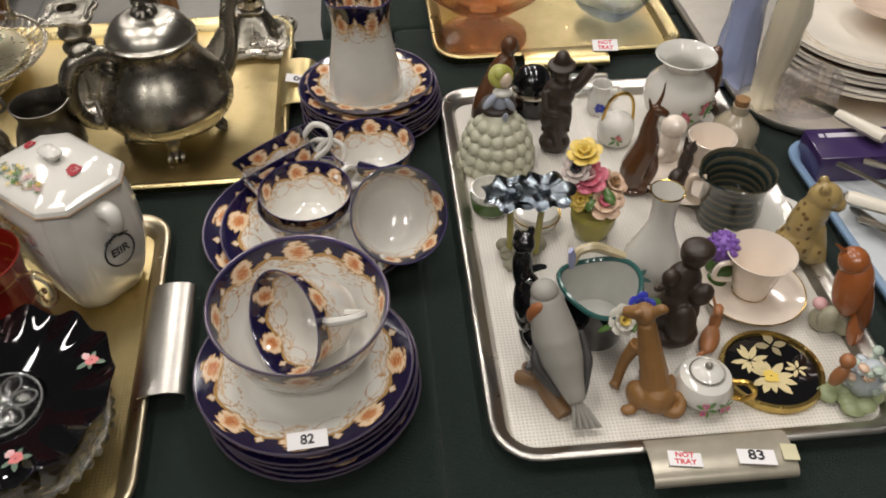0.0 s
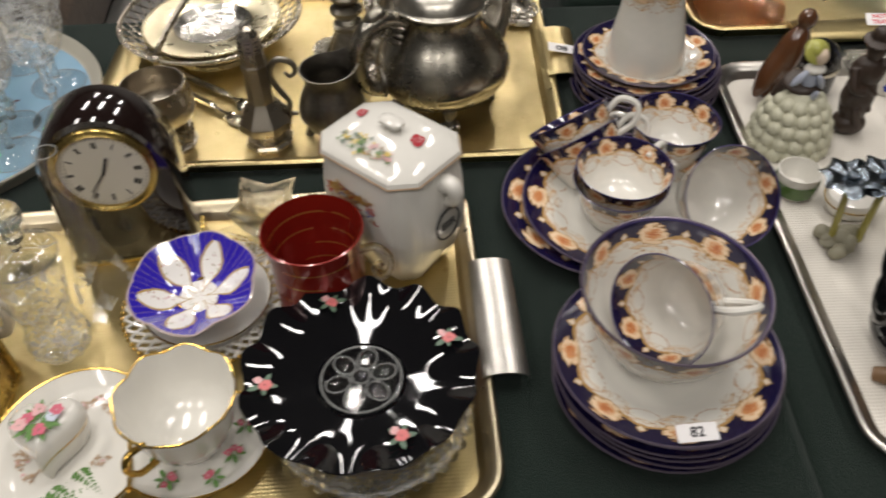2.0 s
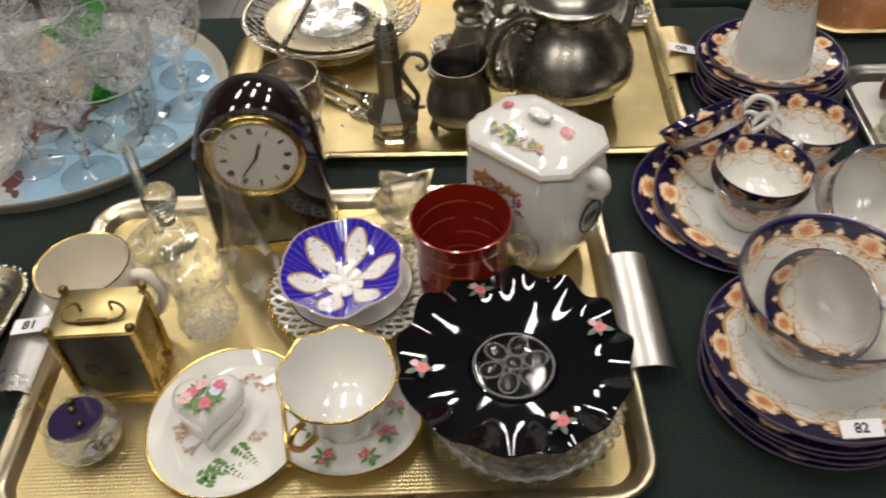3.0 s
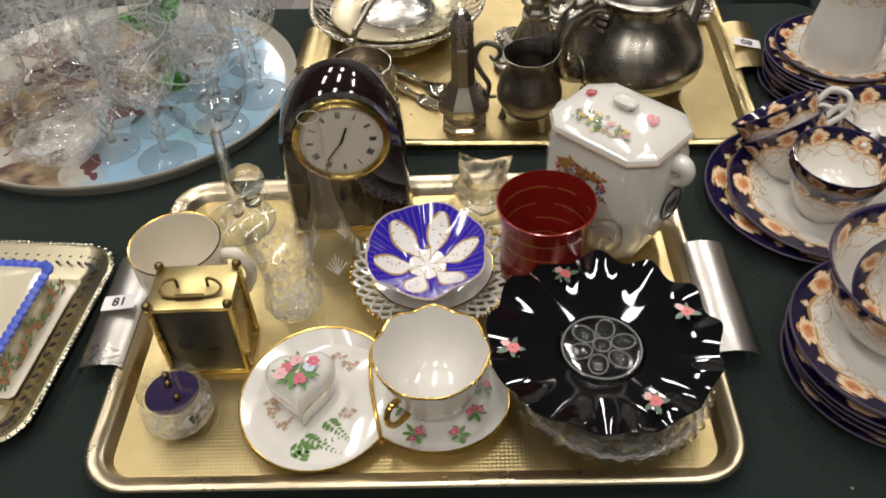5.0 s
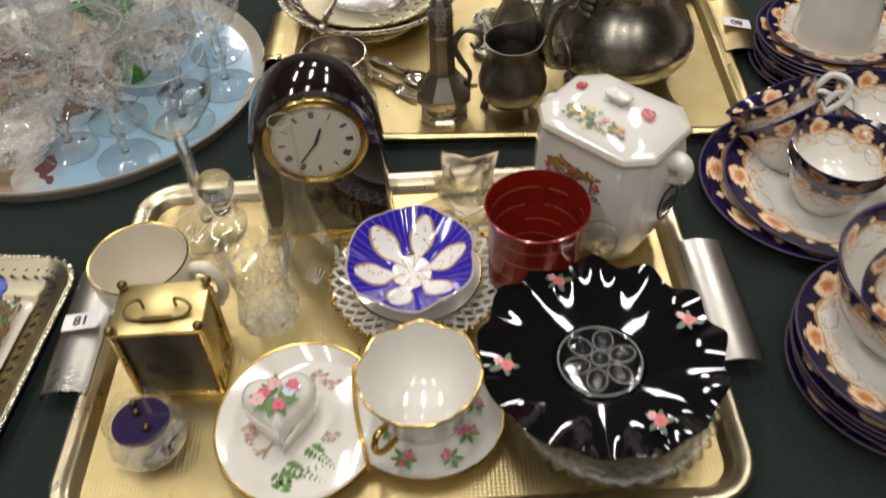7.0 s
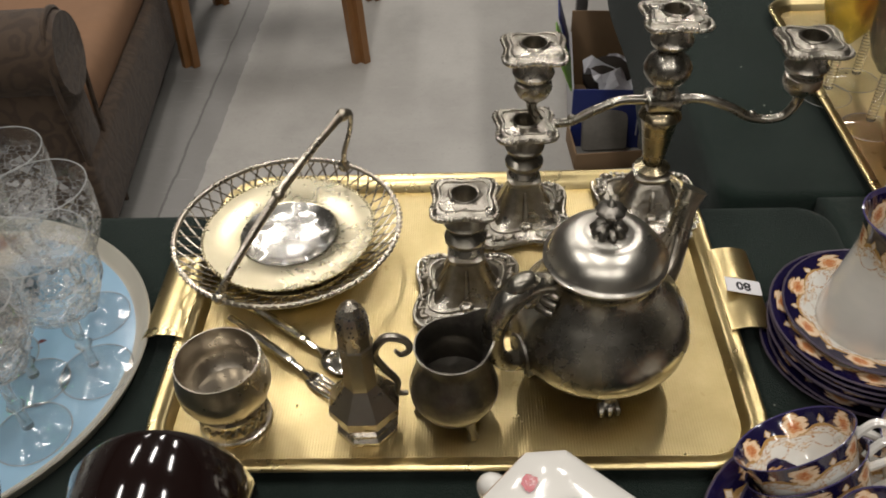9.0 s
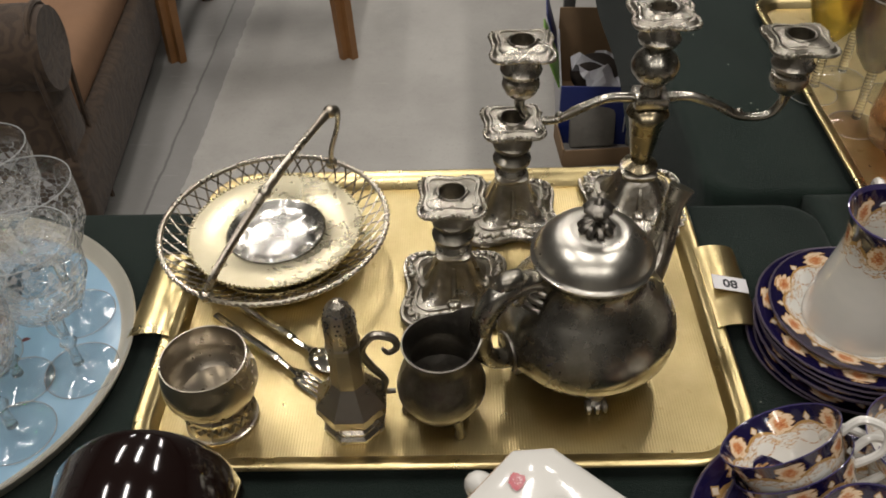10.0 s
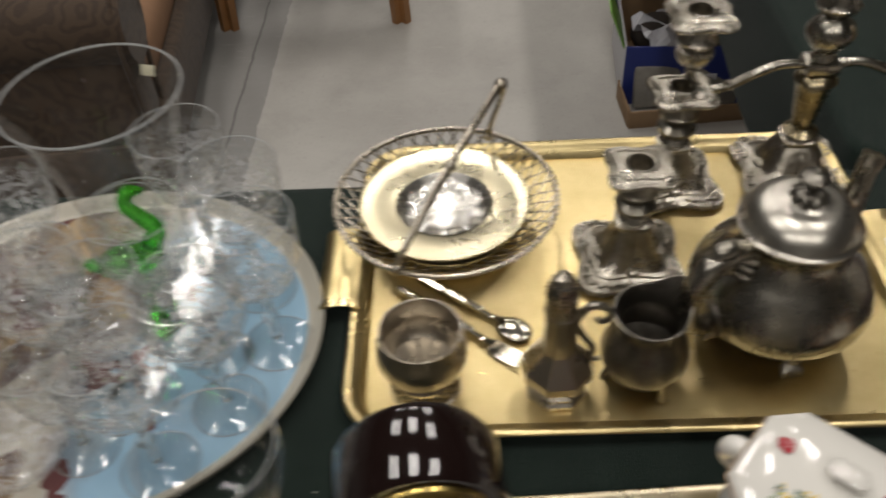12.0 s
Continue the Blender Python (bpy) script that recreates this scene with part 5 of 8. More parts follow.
def blue_dish():
    t = thing("cobalt_dish", pose(-.495, .812, FZ + .019, 6, 0, 0), "lobed cobalt blue footed dish with flower panels", "dish")
    n = Nodes("cobalt panels")
    s = n.xyz(n.co("UV"))
    cell = n.math("SUBTRACT", n.math("FRACT", n.math("ADD", n.math("MULTIPLY", s[0], 6), .25)), .5)
    wide = n.math("MULTIPLY_ADD", n.math("SINE", n.math("MULTIPLY", s[1], 3.3)), .38, -.06)
    pan = n.math("MULTIPLY", n.math("LESS_THAN", n.math("ABSOLUTE", cell), wide), n.math("LESS_THAN", s[1], .86))
    core = n.math("LESS_THAN", s[1], .22)
    pan = n.math("MAXIMUM", pan, core)
    fl = n.noise(16, 3, vec=n.co("UV"))
    spot = n.voronoi(26, vec=n.co("UV"))
    col = n.mix(n.math("LESS_THAN", spot, .22), (0.78, 0.76, 0.72), n.mix(n.ramp(fl, .35, .65), (0.50, 0.10, 0.18), (0.20, 0.26, 0.08)))
    mesh = n.math("GREATER_THAN", n.math("MULTIPLY", n.math("SINE", n.math("MULTIPLY", n.math("ADD", s[0], s[1]), 150)), n.math("SINE", n.math("MULTIPLY", n.math("SUBTRACT", s[0], s[1]), 150))), .86)
    blue = n.mix(mesh, (0.028, 0.016, 0.36), (0.40, 0.28, 0.22))
    edge = n.math("LESS_THAN", n.math("ABSOLUTE", n.math("SUBTRACT", n.math("ABSOLUTE", cell), wide)), .03)
    c2 = n.mix(pan, blue, col)
    c2 = n.mix(n.math("MULTIPLY", edge, n.math("LESS_THAN", s[1], .86)), c2, (0.42, 0.28, 0.10))
    n.set(colour=n.mix(n.math("GREATER_THAN", s[1], .97), c2, (0.45, 0.36, 0.35)), rough=.1, coat=.6)

    def lobes(a, r, z, i):
        k = r / .048
        return r * (1 + .07 * k * abs(math.cos(3 * (a - math.pi / 6))) - .03 * k), z + .004 * k * abs(math.cos(3 * a - .5))
    prof = [(0, .010, 0), (.012, .0105, .15), (.024, .014, .4), (.036, .021, .7), (.048, .031, .98), (.0482, .032, 1), (.047, .0325, .98), (.035, .0235, .7), (.023, .0165, .4), (.012, .013, .15), (0, .0125, 0)]
    part("bowl", lathe(prof, 72, lobes), n.mat, t)
    for a in (90, 210, 330):
        c, s_ = math.cos(radians(a)), math.sin(radians(a))
        part("foot", tube([(.014 * c, .014 * s_, .013), (.020 * c, .020 * s_, .006), (.019 * c, .019 * s_, 0)], [.005, .0035, .004], 8), M_GILT, t)


def tennis_set():
    t = thing("snack_plate", pose(-.528, .700, FZ, 0, 0, 3), "kidney-shaped white china snack plate with gilt edge and flowers", "plate")
    A, B = Vector((-.040, -.004)), Vector((.046, -.010))

    def outline(s, z):
        pts = []
        n = 72
        for k in range(n):
            a = 2 * math.pi * k / n
            d = Vector((math.cos(a), math.sin(a)))
            best = 0
            for c, rx, ry in ((A, .0585, .064), (B, .053, .045)):
                # farthest point of this lobe along the ray from the origin
                dx, dy = d.x / rx, d.y / ry
                cx, cy = c.x / rx, c.y / ry
                q = dx * dx + dy * dy
                b = dx * cx + dy * cy
                disc = b * b - q * (cx * cx + cy * cy - 1)
                if disc > 0:
                    best = max(best, (b + math.sqrt(disc)) / q)
            pts.append((d.x * best * s, d.y * best * s, z))
        return pts
    part("plate", loft([outline(.80, .0), outline(.86, .002), outline(1.0, .013), outline(1.002, .0142), outline(.985, .0138), outline(.86, .0052), outline(.80, .004)]), M_CHINA, t, sharp=60)
    edge = outline(1.0, .0142)
    part("gilt_edge", tube(edge + [edge[0]], .0010, 5, 1), M_GILT, t)
    bend = [(-.002, .056, .0135), (-.006, .040, .006), (-.004, .010, .0055), (.002, -.020, .006), (.008, -.045, .0135)]
    part("divider", tube(bend, .0016, 6, 6), M_GILT, t, "raised gilt divider")
    bm = bmesh.new()
    for (x0, y0), (x1, y1) in (((-.058, -.046), (-.020, -.034)), ((-.050, -.034), (-.022, -.048)), ((-.034, -.020), (-.014, -.040)), ((-.052, -.052), (-.040, -.030))):
        for k in range(9):
            f = k / 8
            x, y = x0 + (x1 - x0) * f, y0 + (y1 - y0) * f
            a0 = math.atan2(y1 - y0, x1 - x0)
            for s in (-1, 1):
                petals(bm, (x, y), .0068 * (1.15 - f), 1, 1, z=.0046 + k * 2e-5, seed=k * 2 + s, wide=.42, start=a0 + s * .95)
    r5 = random.Random(12)
    for cx, cy in ((-.030, .036), (-.022, .030), (-.040, .034), (-.074, -.014), (-.066, -.022), (-.078, -.004), (-.020, -.014)):
        for k in range(7):
            petals(bm, (cx + r5.uniform(-.006, .006), cy + r5.uniform(-.005, .005)), r5.uniform(.0016, .0030), 4, r5.choice((0, 2, 2)), z=.0050 + k * 3e-5, seed=k, wide=.6)
    for c, sd in (((.020, -.012), 41), ((.030, -.035), 43), ((.074, -.018), 45), ((.062, -.036), 47), ((.080, .004), 49)):
        sprig(bm, c, .0098, sd, .0078, 3, 6, 3, 1, 0)
    part("flower_print", bm, [M_PALEPINK, M_LEAF, M_BROWNPRINT, M_PINK], t, "printed flower sprays and ferns", flat=True)
    # cup
    c = thing("fluted_teacup", pose(-.484, .699, FZ + .0045, 0, 0, 0), "white scalloped teacup with gilt rim and flowers", "cup")

    def lob(a, r, z, i):
        k = max(0, (z - .02) / .035)
        return r * (1 + .035 * k * abs(math.cos(4 * a)) - .015 * k), z + .0015 * k * math.cos(8 * a)
    prof = [(0, .002), (.019, .002), (.020, 0), (.0215, .002), (.022, .007), (.030, .016), (.0345, .030), (.0375, .044), (.0405, .056), (.0395, .0565), (.036, .044), (.033, .030), (.028, .017), (.018, .009), (0, .008)]
    part("bowl", lathe(prof, 64, lob), M_CHINA, c)
    pts = []
    for a in np.linspace(0, 6.2832, 65):
        r, z = lob(a, .0402, .0564, 0)
        pts.append((r * math.cos(a), r * math.sin(a), z))
    part("gilt_rim", tube(pts, .0009, 5, 1), M_GILT, c)
    e = Vector((-.55, -.84, 0)).normalized()
    P = lambda r, z: e * r + Vector((0, 0, z))
    part("handle", tube([P(.033, .040), P(.046, .044), P(.051, .034), P(.044, .020), P(.030, .016)], .0024, 8), M_GILT, c, "gilded handle")
    # heart box
    h = thing("trinket_box", pose(-.580, .694, FZ + .0045, 0, 0, 10), "heart-shaped white china trinket box with flowers on its lid", "box")

    def heart(s, z):
        return [((.0245 * math.sin(a) ** 3 * 1.02) * s, (.0205 * math.cos(a) - .0078 * math.cos(2 * a) - .0031 * math.cos(3 * a) - .0015 * math.cos(4 * a) + .002) * s * 1.12, z) for a in np.linspace(0, 2 * math.pi, 49)[:-1]]
    part("box", loft([heart(.78, 0), heart(.90, .003), heart(1.0, .014), heart(1.0, .018)]), M_CHINA, h, sharp=60)
    part("gilt_line", loft([heart(1.01, .0182), heart(1.01, .0196)], cap=(False, False)), M_GILT, h)
    lid = part("lid", loft([heart(1.02, .0198), heart(1.03, .024), heart(.97, .029), heart(.82, .033), heart(.5, .0355), heart(.2, .0362)]), M_CHINA, h, sharp=70)
    bm = bmesh.new()
    petals(bm, (0, 0), .018, 14, 1, z=.0375, seed=4, wide=.25)
    for k, (x, y) in enumerate(((-.008, .003), (.009, .002), (0, .009), (.002, -.008), (-.012, -.002), (.012, .006))):
        petals(bm, (x, y), .0058, 6, (0, 2, 3, 0, 3, 0)[k], z=.0385 + k * 6e-5, seed=k + 60, wide=.8)
    part("flower_print", bm, [M_PINK, M_LEAF, M_PALEBLUE, M_PALEPINK], lid, "printed flowers in pink and green", flat=True)


M_BROWNPRINT = simple("brown print", (0.42, 0.28, 0.17), .3, 0, .3, 200)
M_PALEBLUE = simple("pale blue enamel", (0.55, 0.60, 0.68), .25, 0, .2, 200)


def black_dish():
    b = thing("pressed_glass_bowl", pose(-.356, .706, FZ, 0, 0, 0), "clear pressed-glass bowl with hobnail rim under the black dish", "bowl")
    part("body", lathe([(0, .0), (.034, .0), (.040, .004), (.056, .018), (.068, .028), (.066, .029), (.054, .021), (.038, .008), (0, .005)], 60, lambda a, r, z, i: (r * (1 + .02 * abs(math.sin(15 * a))), z)), M_CUTFINE, b)
    for ring, (r, z) in enumerate(((.068, .028), (.061, .023), (.053, .0165))):
        one = None
        for k in range(40):
            m = pose(0, 0, 0, 0, 0, 9 * (k + .5 * ring))
            if one is None:
                one = part("hobnail", ball(bmesh.new(), (r, 0, z), .0042, u=8, v=6), M_GLASSSOLID, b, m=m)
            else:
                q = new("hobnail", one.data)
                q.parent, q.matrix_basis = b, m
    t = thing("black_glass_dish", pose(-.363, .722, FZ + .016, 0, 0, 0), "black glass dish with crimped edge and painted roses", "dish")

    def crimp(a, r, z, i):
        k = max(0, (r - .050) / .035) ** 2.6
        return r * (.955 + .020 * k * math.sin(13 * a)), z + .0040 * k * math.sin(13 * a + .6) + .0015 * k * math.sin(3 * a + 1)
    prof = [(.0, .012), (.020, .012), (.027, .0135), (.031, .0185), (.034, .0225), (.046, .0255), (.060, .0290), (.075, .0335), (.085, .0375), (.0858, .0368), (.075, .0315), (.060, .0268), (.046, .0233), (.032, .0185), (.026, .010), (.024, .0), (.0, .0)]
    part("body", lathe(prof, 168, crimp), M_BLACKGLASS, t)
    for k, (a, r) in enumerate(((-62, .062), (22, .066), (112, .066), (190, .066))):
        bm = bmesh.new()
        x, y, z = r * math.cos(radians(a)), r * math.sin(radians(a)), .0340
        petals(bm, (x, y), .011, 5, 1, z=z, seed=k, wide=.4)
        petals(bm, (x + .001, y), .0052, 7, 0, z=z + .0004, seed=k + 5, wide=.9)
        petals(bm, (x - .004, y + .004), .0036, 6, 2, z=z + .0006, seed=k + 9, wide=.9)
        part("painted_rose", bm, [M_PINKROSE, M_GREYLEAF, M_PALEPINK], t, "hand-painted pink rose", flat=True, m=pose(0, 0, .0018))
    f = thing("flower_frog", pose(-.363, .722, FZ + .029, 0, 0, 0), "clear glass flower frog with domed holes", "flower frog")
    part("disc", lathe([(0, .0), (.026, .0), (.0295, .004), (.0295, .0100), (.0280, .0118), (.0255, .0112), (.0, .0105)], 48), M_GLASS, f)
    part("rim", tube([(.0283 * math.cos(a), .0283 * math.sin(a), .0112) for a in np.linspace(0, 6.2832, 49)], .0008, 6, 1), M_FROSTCLEAR, f, "ground glass rim")
    for k in range(7):
        a = 2 * math.pi * k / 6 + .3
        q = .0165 if k < 6 else 0
        z = .0112 if k < 6 else .0130
        dome = part("dome", ball(bmesh.new(), (0, 0, 0), (.0088, .0066, .0050) if k < 6 else (.0062, .0062, .0045), u=18, v=10), M_GLASS, f, m=pose(q * math.cos(a), q * math.sin(a), z, 0, 0, math.degrees(a)))
        part("dome_edge", tube([((.0090 if k < 6 else .0063) * math.cos(b), (.0068 if k < 6 else .0063) * math.sin(b), .0006) for b in np.linspace(0, 6.2832, 21)], .0006, 5, 1), M_FROSTCLEAR, dome)


M_FROSTCLEAR = see_through(simple("ground glass edge", (0.42, 0.43, 0.42), .18, 0, .4, 300, coat=.5), .6)
M_BLACKGLASS = simple("black glass", (0.004, 0.004, 0.005), .045, 0, .2, 40, coat=.5)
M_PINKROSE = simple("enamel rose", (0.62, 0.17, 0.17), .3, 0, .3, 300)
M_GREYLEAF = simple("enamel leaf", (0.10, 0.16, 0.11), .3, 0, .3, 300)
mantel_clock()
carriage_clock()
mug()
decanter()
cone_vase()
cut_tumbler()
inkwell()
star_holder()
tankard()
caddy()
lattice_plate()
blue_dish()
tennis_set()
black_dish()

# ---- glass on the picture tray ----
def picture_tray():
    t = thing("picture_tray", pose(-.862, 1.104, TZ, 0, 0, 0), "oval tray with a faded blue lake picture and pale rim", "tray")
    n = Nodes("lake print")
    p = n.xyz(n.co())
    f = n.noise(9, 4)
    sky = n.mix(f, (0.20, 0.36, 0.52), (0.34, 0.50, 0.62))
    land = n.mix(n.ramp(n.noise(26, 4), .4, .6), (0.10, 0.06, 0.05), (0.40, 0.30, 0.18))
    side = n.math("ADD", p[0], n.math("MULTIPLY_ADD", f, .14, n.math("MULTIPLY", p[1], -.15)))
    edge = n.ramp(side, .085, .135)
    blot = n.math("MULTIPLY", n.math("GREATER_THAN", n.noise(15, 3), .58), n.math("LESS_THAN", side, .16))
    pale = n.mix(n.ramp(n.noise(18, 3), .45, .6), (0.45, 0.42, 0.36), (0.20, 0.13, 0.11))
    col = n.mix(edge, n.mix(n.math("GREATER_THAN", n.noise(6, 2), .5), land, pale), sky)
    col = n.mix(blot, col, (0.12, 0.05, 0.05))
    n.set(colour=col, rough=.12, coat=.5)
    sq = .178 / .198

    def el(r, z):
        return [(r * math.cos(a), r * sq * math.sin(a), z) for a in np.linspace(0, 2 * math.pi, 97)[:-1]]
    part("picture", loft([el(.186, .002), el(.1855, .006)]), n.mat, t, "printed lake picture under varnish")
    part("rim", loft([el(.186, .0), el(.190, .0), el(.197, .012), el(.1995, .0165), el(.1985, .018), el(.1955, .0165), el(.189, .007), el(.1845, .0062)], cap=(False, False)), simple("cream enamel rim", (0.55, 0.52, 0.44), .3, .2, .2, 30), t, sharp=60)


picture_tray()
PZ = TZ + .0062


def goblet(m, label, rim=.036, h=.140, foot=.029, mat=None, group="stemmed glasses", bowl=None, twist=False):
    t = thing("wine_glass", m, label, "wine glass", group)
    mat = mat or M_GLASS
    bh = h * .55
    z0 = h - bh
    part("foot", lathe([(0, 0), (foot * .95, 0), (foot, .0012), (foot * .8, .0028), (foot * .3, .006), (.0045, .011), (0, .012)], 32), M_GLASS, t)
    part("foot_edge", tube([(foot * math.cos(a), foot * math.sin(a), .0012) for a in np.linspace(0, 6.2832, 33)], .00045, 5, 1), M_RIMGLASS, t)
    stem = [(.0045, .010), (.0038, z0 * .45), (.0070, z0 * .55), (.0038, z0 * .65), (.0042, z0)] if not twist else [(.0045, .010), (.0042, z0)]
    part("stem", lathe([(0, .009)] + stem + [(0, z0 + .002)], 14) if not twist else lathe([(0, .009)] + [(.0046 + .0008 * (k % 2), .010 + (z0 - .01) * k / 30) for k in range(31)], 12), M_GLASSSOLID, t, "twisted glass stem" if twist else "")
    b = [(0, z0), (.010, z0 + .002), (rim * .72, z0 + bh * .22), (rim * .96, z0 + bh * .5), (rim, z0 + bh * .8), (rim * .98, h)]
    if bowl:
        b = [(r * rim, z0 + z * bh) for r, z in bowl]
    inner = [(r - .0016, z + (.002 if k == 0 else 0)) for k, (r, z) in enumerate(b[::-1])]
    inner = [(max(0, r), z) for r, z in inner]
    inner[-1] = (0, b[0][1] + .005)
    part("bowl", lathe(b if mat in (M_GLASS, M_CUT, M_CUTFINE) else b + inner, 40), mat, t)
    part("rim", tube([(b[-1][0] * math.cos(a), b[-1][0] * math.sin(a), b[-1][1]) for a in np.linspace(0, 6.2832, 37)], .00055, 6, 1), M_RIMGLASS, t)
    return t


g = goblet(pose(-.700, 1.096, PZ), "cut-glass wine goblet standing on the picture tray", .037, .142, .029, M_CUTFINE)
for x, y in ((-.722, 1.158), (-.730, 1.036), (-.772, .984), (-.800, 1.045), (-.785, 1.110), (-.850, 1.060), (-.915, 1.075), (-.775, 1.205), (-.955, 1.15), (-.905, 1.155), (-.990, 1.065)):
    copy_thing(g, pose(x, y, PZ, 0, 0, (x * 977) % 360))
sh = goblet(pose(-.832, 1.000, PZ), "small cut-glass sherry glass on the picture tray", .026, .105, .025, M_CUTFINE, "sherry glasses")
for x, y in ((-.935, 1.025), (-.745, 1.085), (-.868, 1.115), (-.815, 1.160), (-.965, 1.105)):
    copy_thing(sh, pose(x, y, PZ, 0, 0, (x * 531) % 360))
vessel("rose_bowl", pose(-.880, .992, PZ), [(0, .0), (.022, .0), (.030, .005), (.042, .018), (.044, .027), (.036, .042), (.033, .044), (.0315, .043), (.038, .032), (.040, .025), (.037, .017), (.027, .008), (0, .007)], M_CUT, "round cut-glass rose bowl on the picture tray", "bowl", 48, lambda a, r, z, i: (r * (1 - .03 * abs(math.sin(9 * a))), z))
v = vessel("trumpet_vase", pose(-.815, 1.178, PZ), [(0, .0), (.030, .0), (.034, .004), (.036, .03), (.040, .08), (.047, .13), (.058, .175), (.067, .198), (.0665, .199), (.056, .175), (.045, .13), (.038, .08), (.033, .03), (.028, .012), (0, .010)], M_GLASS, "large clear glass trumpet vase with a paper sticker", "vase", 48)
part("rim", tube([(.0668 * math.cos(a), .0668 * math.sin(a), .1985) for a in np.linspace(0, 6.2832, 49)], .0010, 6, 1), M_RIMGLASS, v)
st = rbox(.012, .0006, .009, .0002)
part("sticker", st, simple("cream sticker", (0.72, 0.68, 0.50), .6), v, "small cream paper sticker", pose(.020, .0605, .172, -22, 0, -15))


def glass_bird():
    t = thing("glass_swan", pose(-.806, 1.120, PZ + .001, 0, 0, 30), "green glass swan with yellow head", "ornament")
    gm = glass("green glass", (0.22, 0.85, 0.12), .3)
    bm = ball(bmesh.new(), (0, 0, .080), (.026, .016, .014), (0, 8, 0))
    ball(bm, (-.022, 0, .086), (.012, .007, .006), (0, 30, 0))
    tube([(.018, 0, .086), (.026, 0, .100), (.018, 0, .118), (.012, 0, .132), (.018, 0, .142), (.028, 0, .139)], [.009, .007, .006, .0055, .006, .002], 10, bm=bm)
    lathe([(0, 0), (.018, 0), (.016, .004), (.004, .010), (.004, .066), (.010, .072), (0, .073)], 16, bm=bm)
    part("body", bm, gm, t)


glass_bird()
tw = goblet(pose(-.676, .893, FZ), "tall hock glass with twisted clear stem on the gold tray", .037, .232, .032, M_GLASS, "hock glass", bowl=((0, .0), (.14, .01), (.55, .09), (.88, .24), (1.0, .40), (1.01, .50), (.98, .55)), twist=True)

# ---- pierced metal tray with a butter dish ----
def butter():
    t = thing("pierced_tray", pose(-.905, .752, TZ, 0, 0, -3), "silver-plated tray with pierced and beaded border", "tray")
    w, d = .262, .205
    R = lambda i, z: tray_ring(w, d, .03, i, z)
    part("base", loft([R(.030, .001), R(.030, .003)]), M_SILVER_WARM, t)
    part("border", loft([R(.030, .0), R(.024, .004), R(.004, .013), R(.0, .0145), R(.003, .016), R(.024, .0055), R(.030, .003)], cap=(False, False)), M_SILVER_WARM, t)
    bm = bmesh.new()
    out = tray_ring(w, d, .03, .0, .0155)
    for i, p in enumerate(out):
        q = out[(i + 1) % len(out)]
        k = max(1, int(math.dist(p, q) / .0042))
        for j in range(k):
            ball(bm, [p[c] + (q[c] - p[c]) * j / k for c in range(3)], .0022, u=6, v=4)
    part("beading", bm, M_SILVER, t)
    bm = bmesh.new()
    mid = tray_ring(w, d, .03, .014, .0108)
    for i, p in enumerate(mid):
        q = mid[(i + 1) % len(mid)]
        L = math.dist(p, q)
        k = max(1, int(L / .010))
        ang = math.degrees(math.atan2(q[1] - p[1], q[0] - p[0]))
        for j in range(k):
            for off, tw in ((-.004, 35), (.004, -35)):
                nx, ny = -(q[1] - p[1]) / L, (q[0] - p[0]) / L
                c = [p[c] + (q[c] - p[c]) * (j + .5) / k for c in range(2)]
                ball(bm, (c[0] + nx * off, c[1] + ny * off, .0112 - off * -.45 * 0), (.0036, .0014, .0014), (0, 0, ang + tw), u=6, v=4)
    part("piercing", bm, M_INK, t, "dark pierced leaf pattern")
    b = thing("butter_dish", pose(-.880, .752, TZ + .004, 0, 0, -3), "hand-painted cottage butter dish with blue wavy edge", "butter dish")
    w, d = .160, .118
    part("base", loft([tray_ring(w, d, .006, .004, 0), tray_ring(w, d, .006, 0, .006), tray_ring(w, d, .006, .006, .007)]), M_CHINA_WARM, b)
    part("cover", loft([tray_ring(w - .018, d - .018, .006, .0, .007), tray_ring(w - .024, d - .024, .006, 0, .034), tray_ring(w - .020, d - .020, .006, 0, .037), tray_ring(w - .06, d - .06, .006, 0, .052), tray_ring(w - .1, d - .09, .004, 0, .054)]), M_CREAMGLAZE, b)
    bm = bmesh.new()
    rim = tray_ring(w - .017, d - .017, .006, 0, .0375)
    for i, p in enumerate(rim):
        q = rim[(i + 1) % len(rim)]
        k = max(1, int(math.dist(p, q) / .007))
        for j in range(k):
            ball(bm, [p[c] + (q[c] - p[c]) * j / k for c in range(3)], (.0048, .0048, .0032), u=8, v=5)
    part("blue_edge", bm, M_CORNFLOWER, b, "wavy blue glazed edge")
    bm = bmesh.new()
    for k in range(9):
        sprig(bm, (-.05 + .0125 * k, .014 + .006 * math.sin(k * 2)), .010, 70 + k, .0004, 2, 6, 0, 1, 2)
    part("painted_garden", bm, [M_ORANGE, M_LEAF, M_BLUEPAINT], b, "painted garden flowers", flat=True, m=pose(w / 2 - .0088, 0, 0, 90, 0, 90))


M_CREAMGLAZE = china("cream glaze", (0.66, 0.60, 0.44), .15)
M_CORNFLOWER = simple("cornflower glaze", (0.06, 0.10, 0.52), .18, 0, .3, 120)
M_ORANGE = simple("painted orange", (0.60, 0.20, 0.04), .3, 0, .3, 200)
butter()

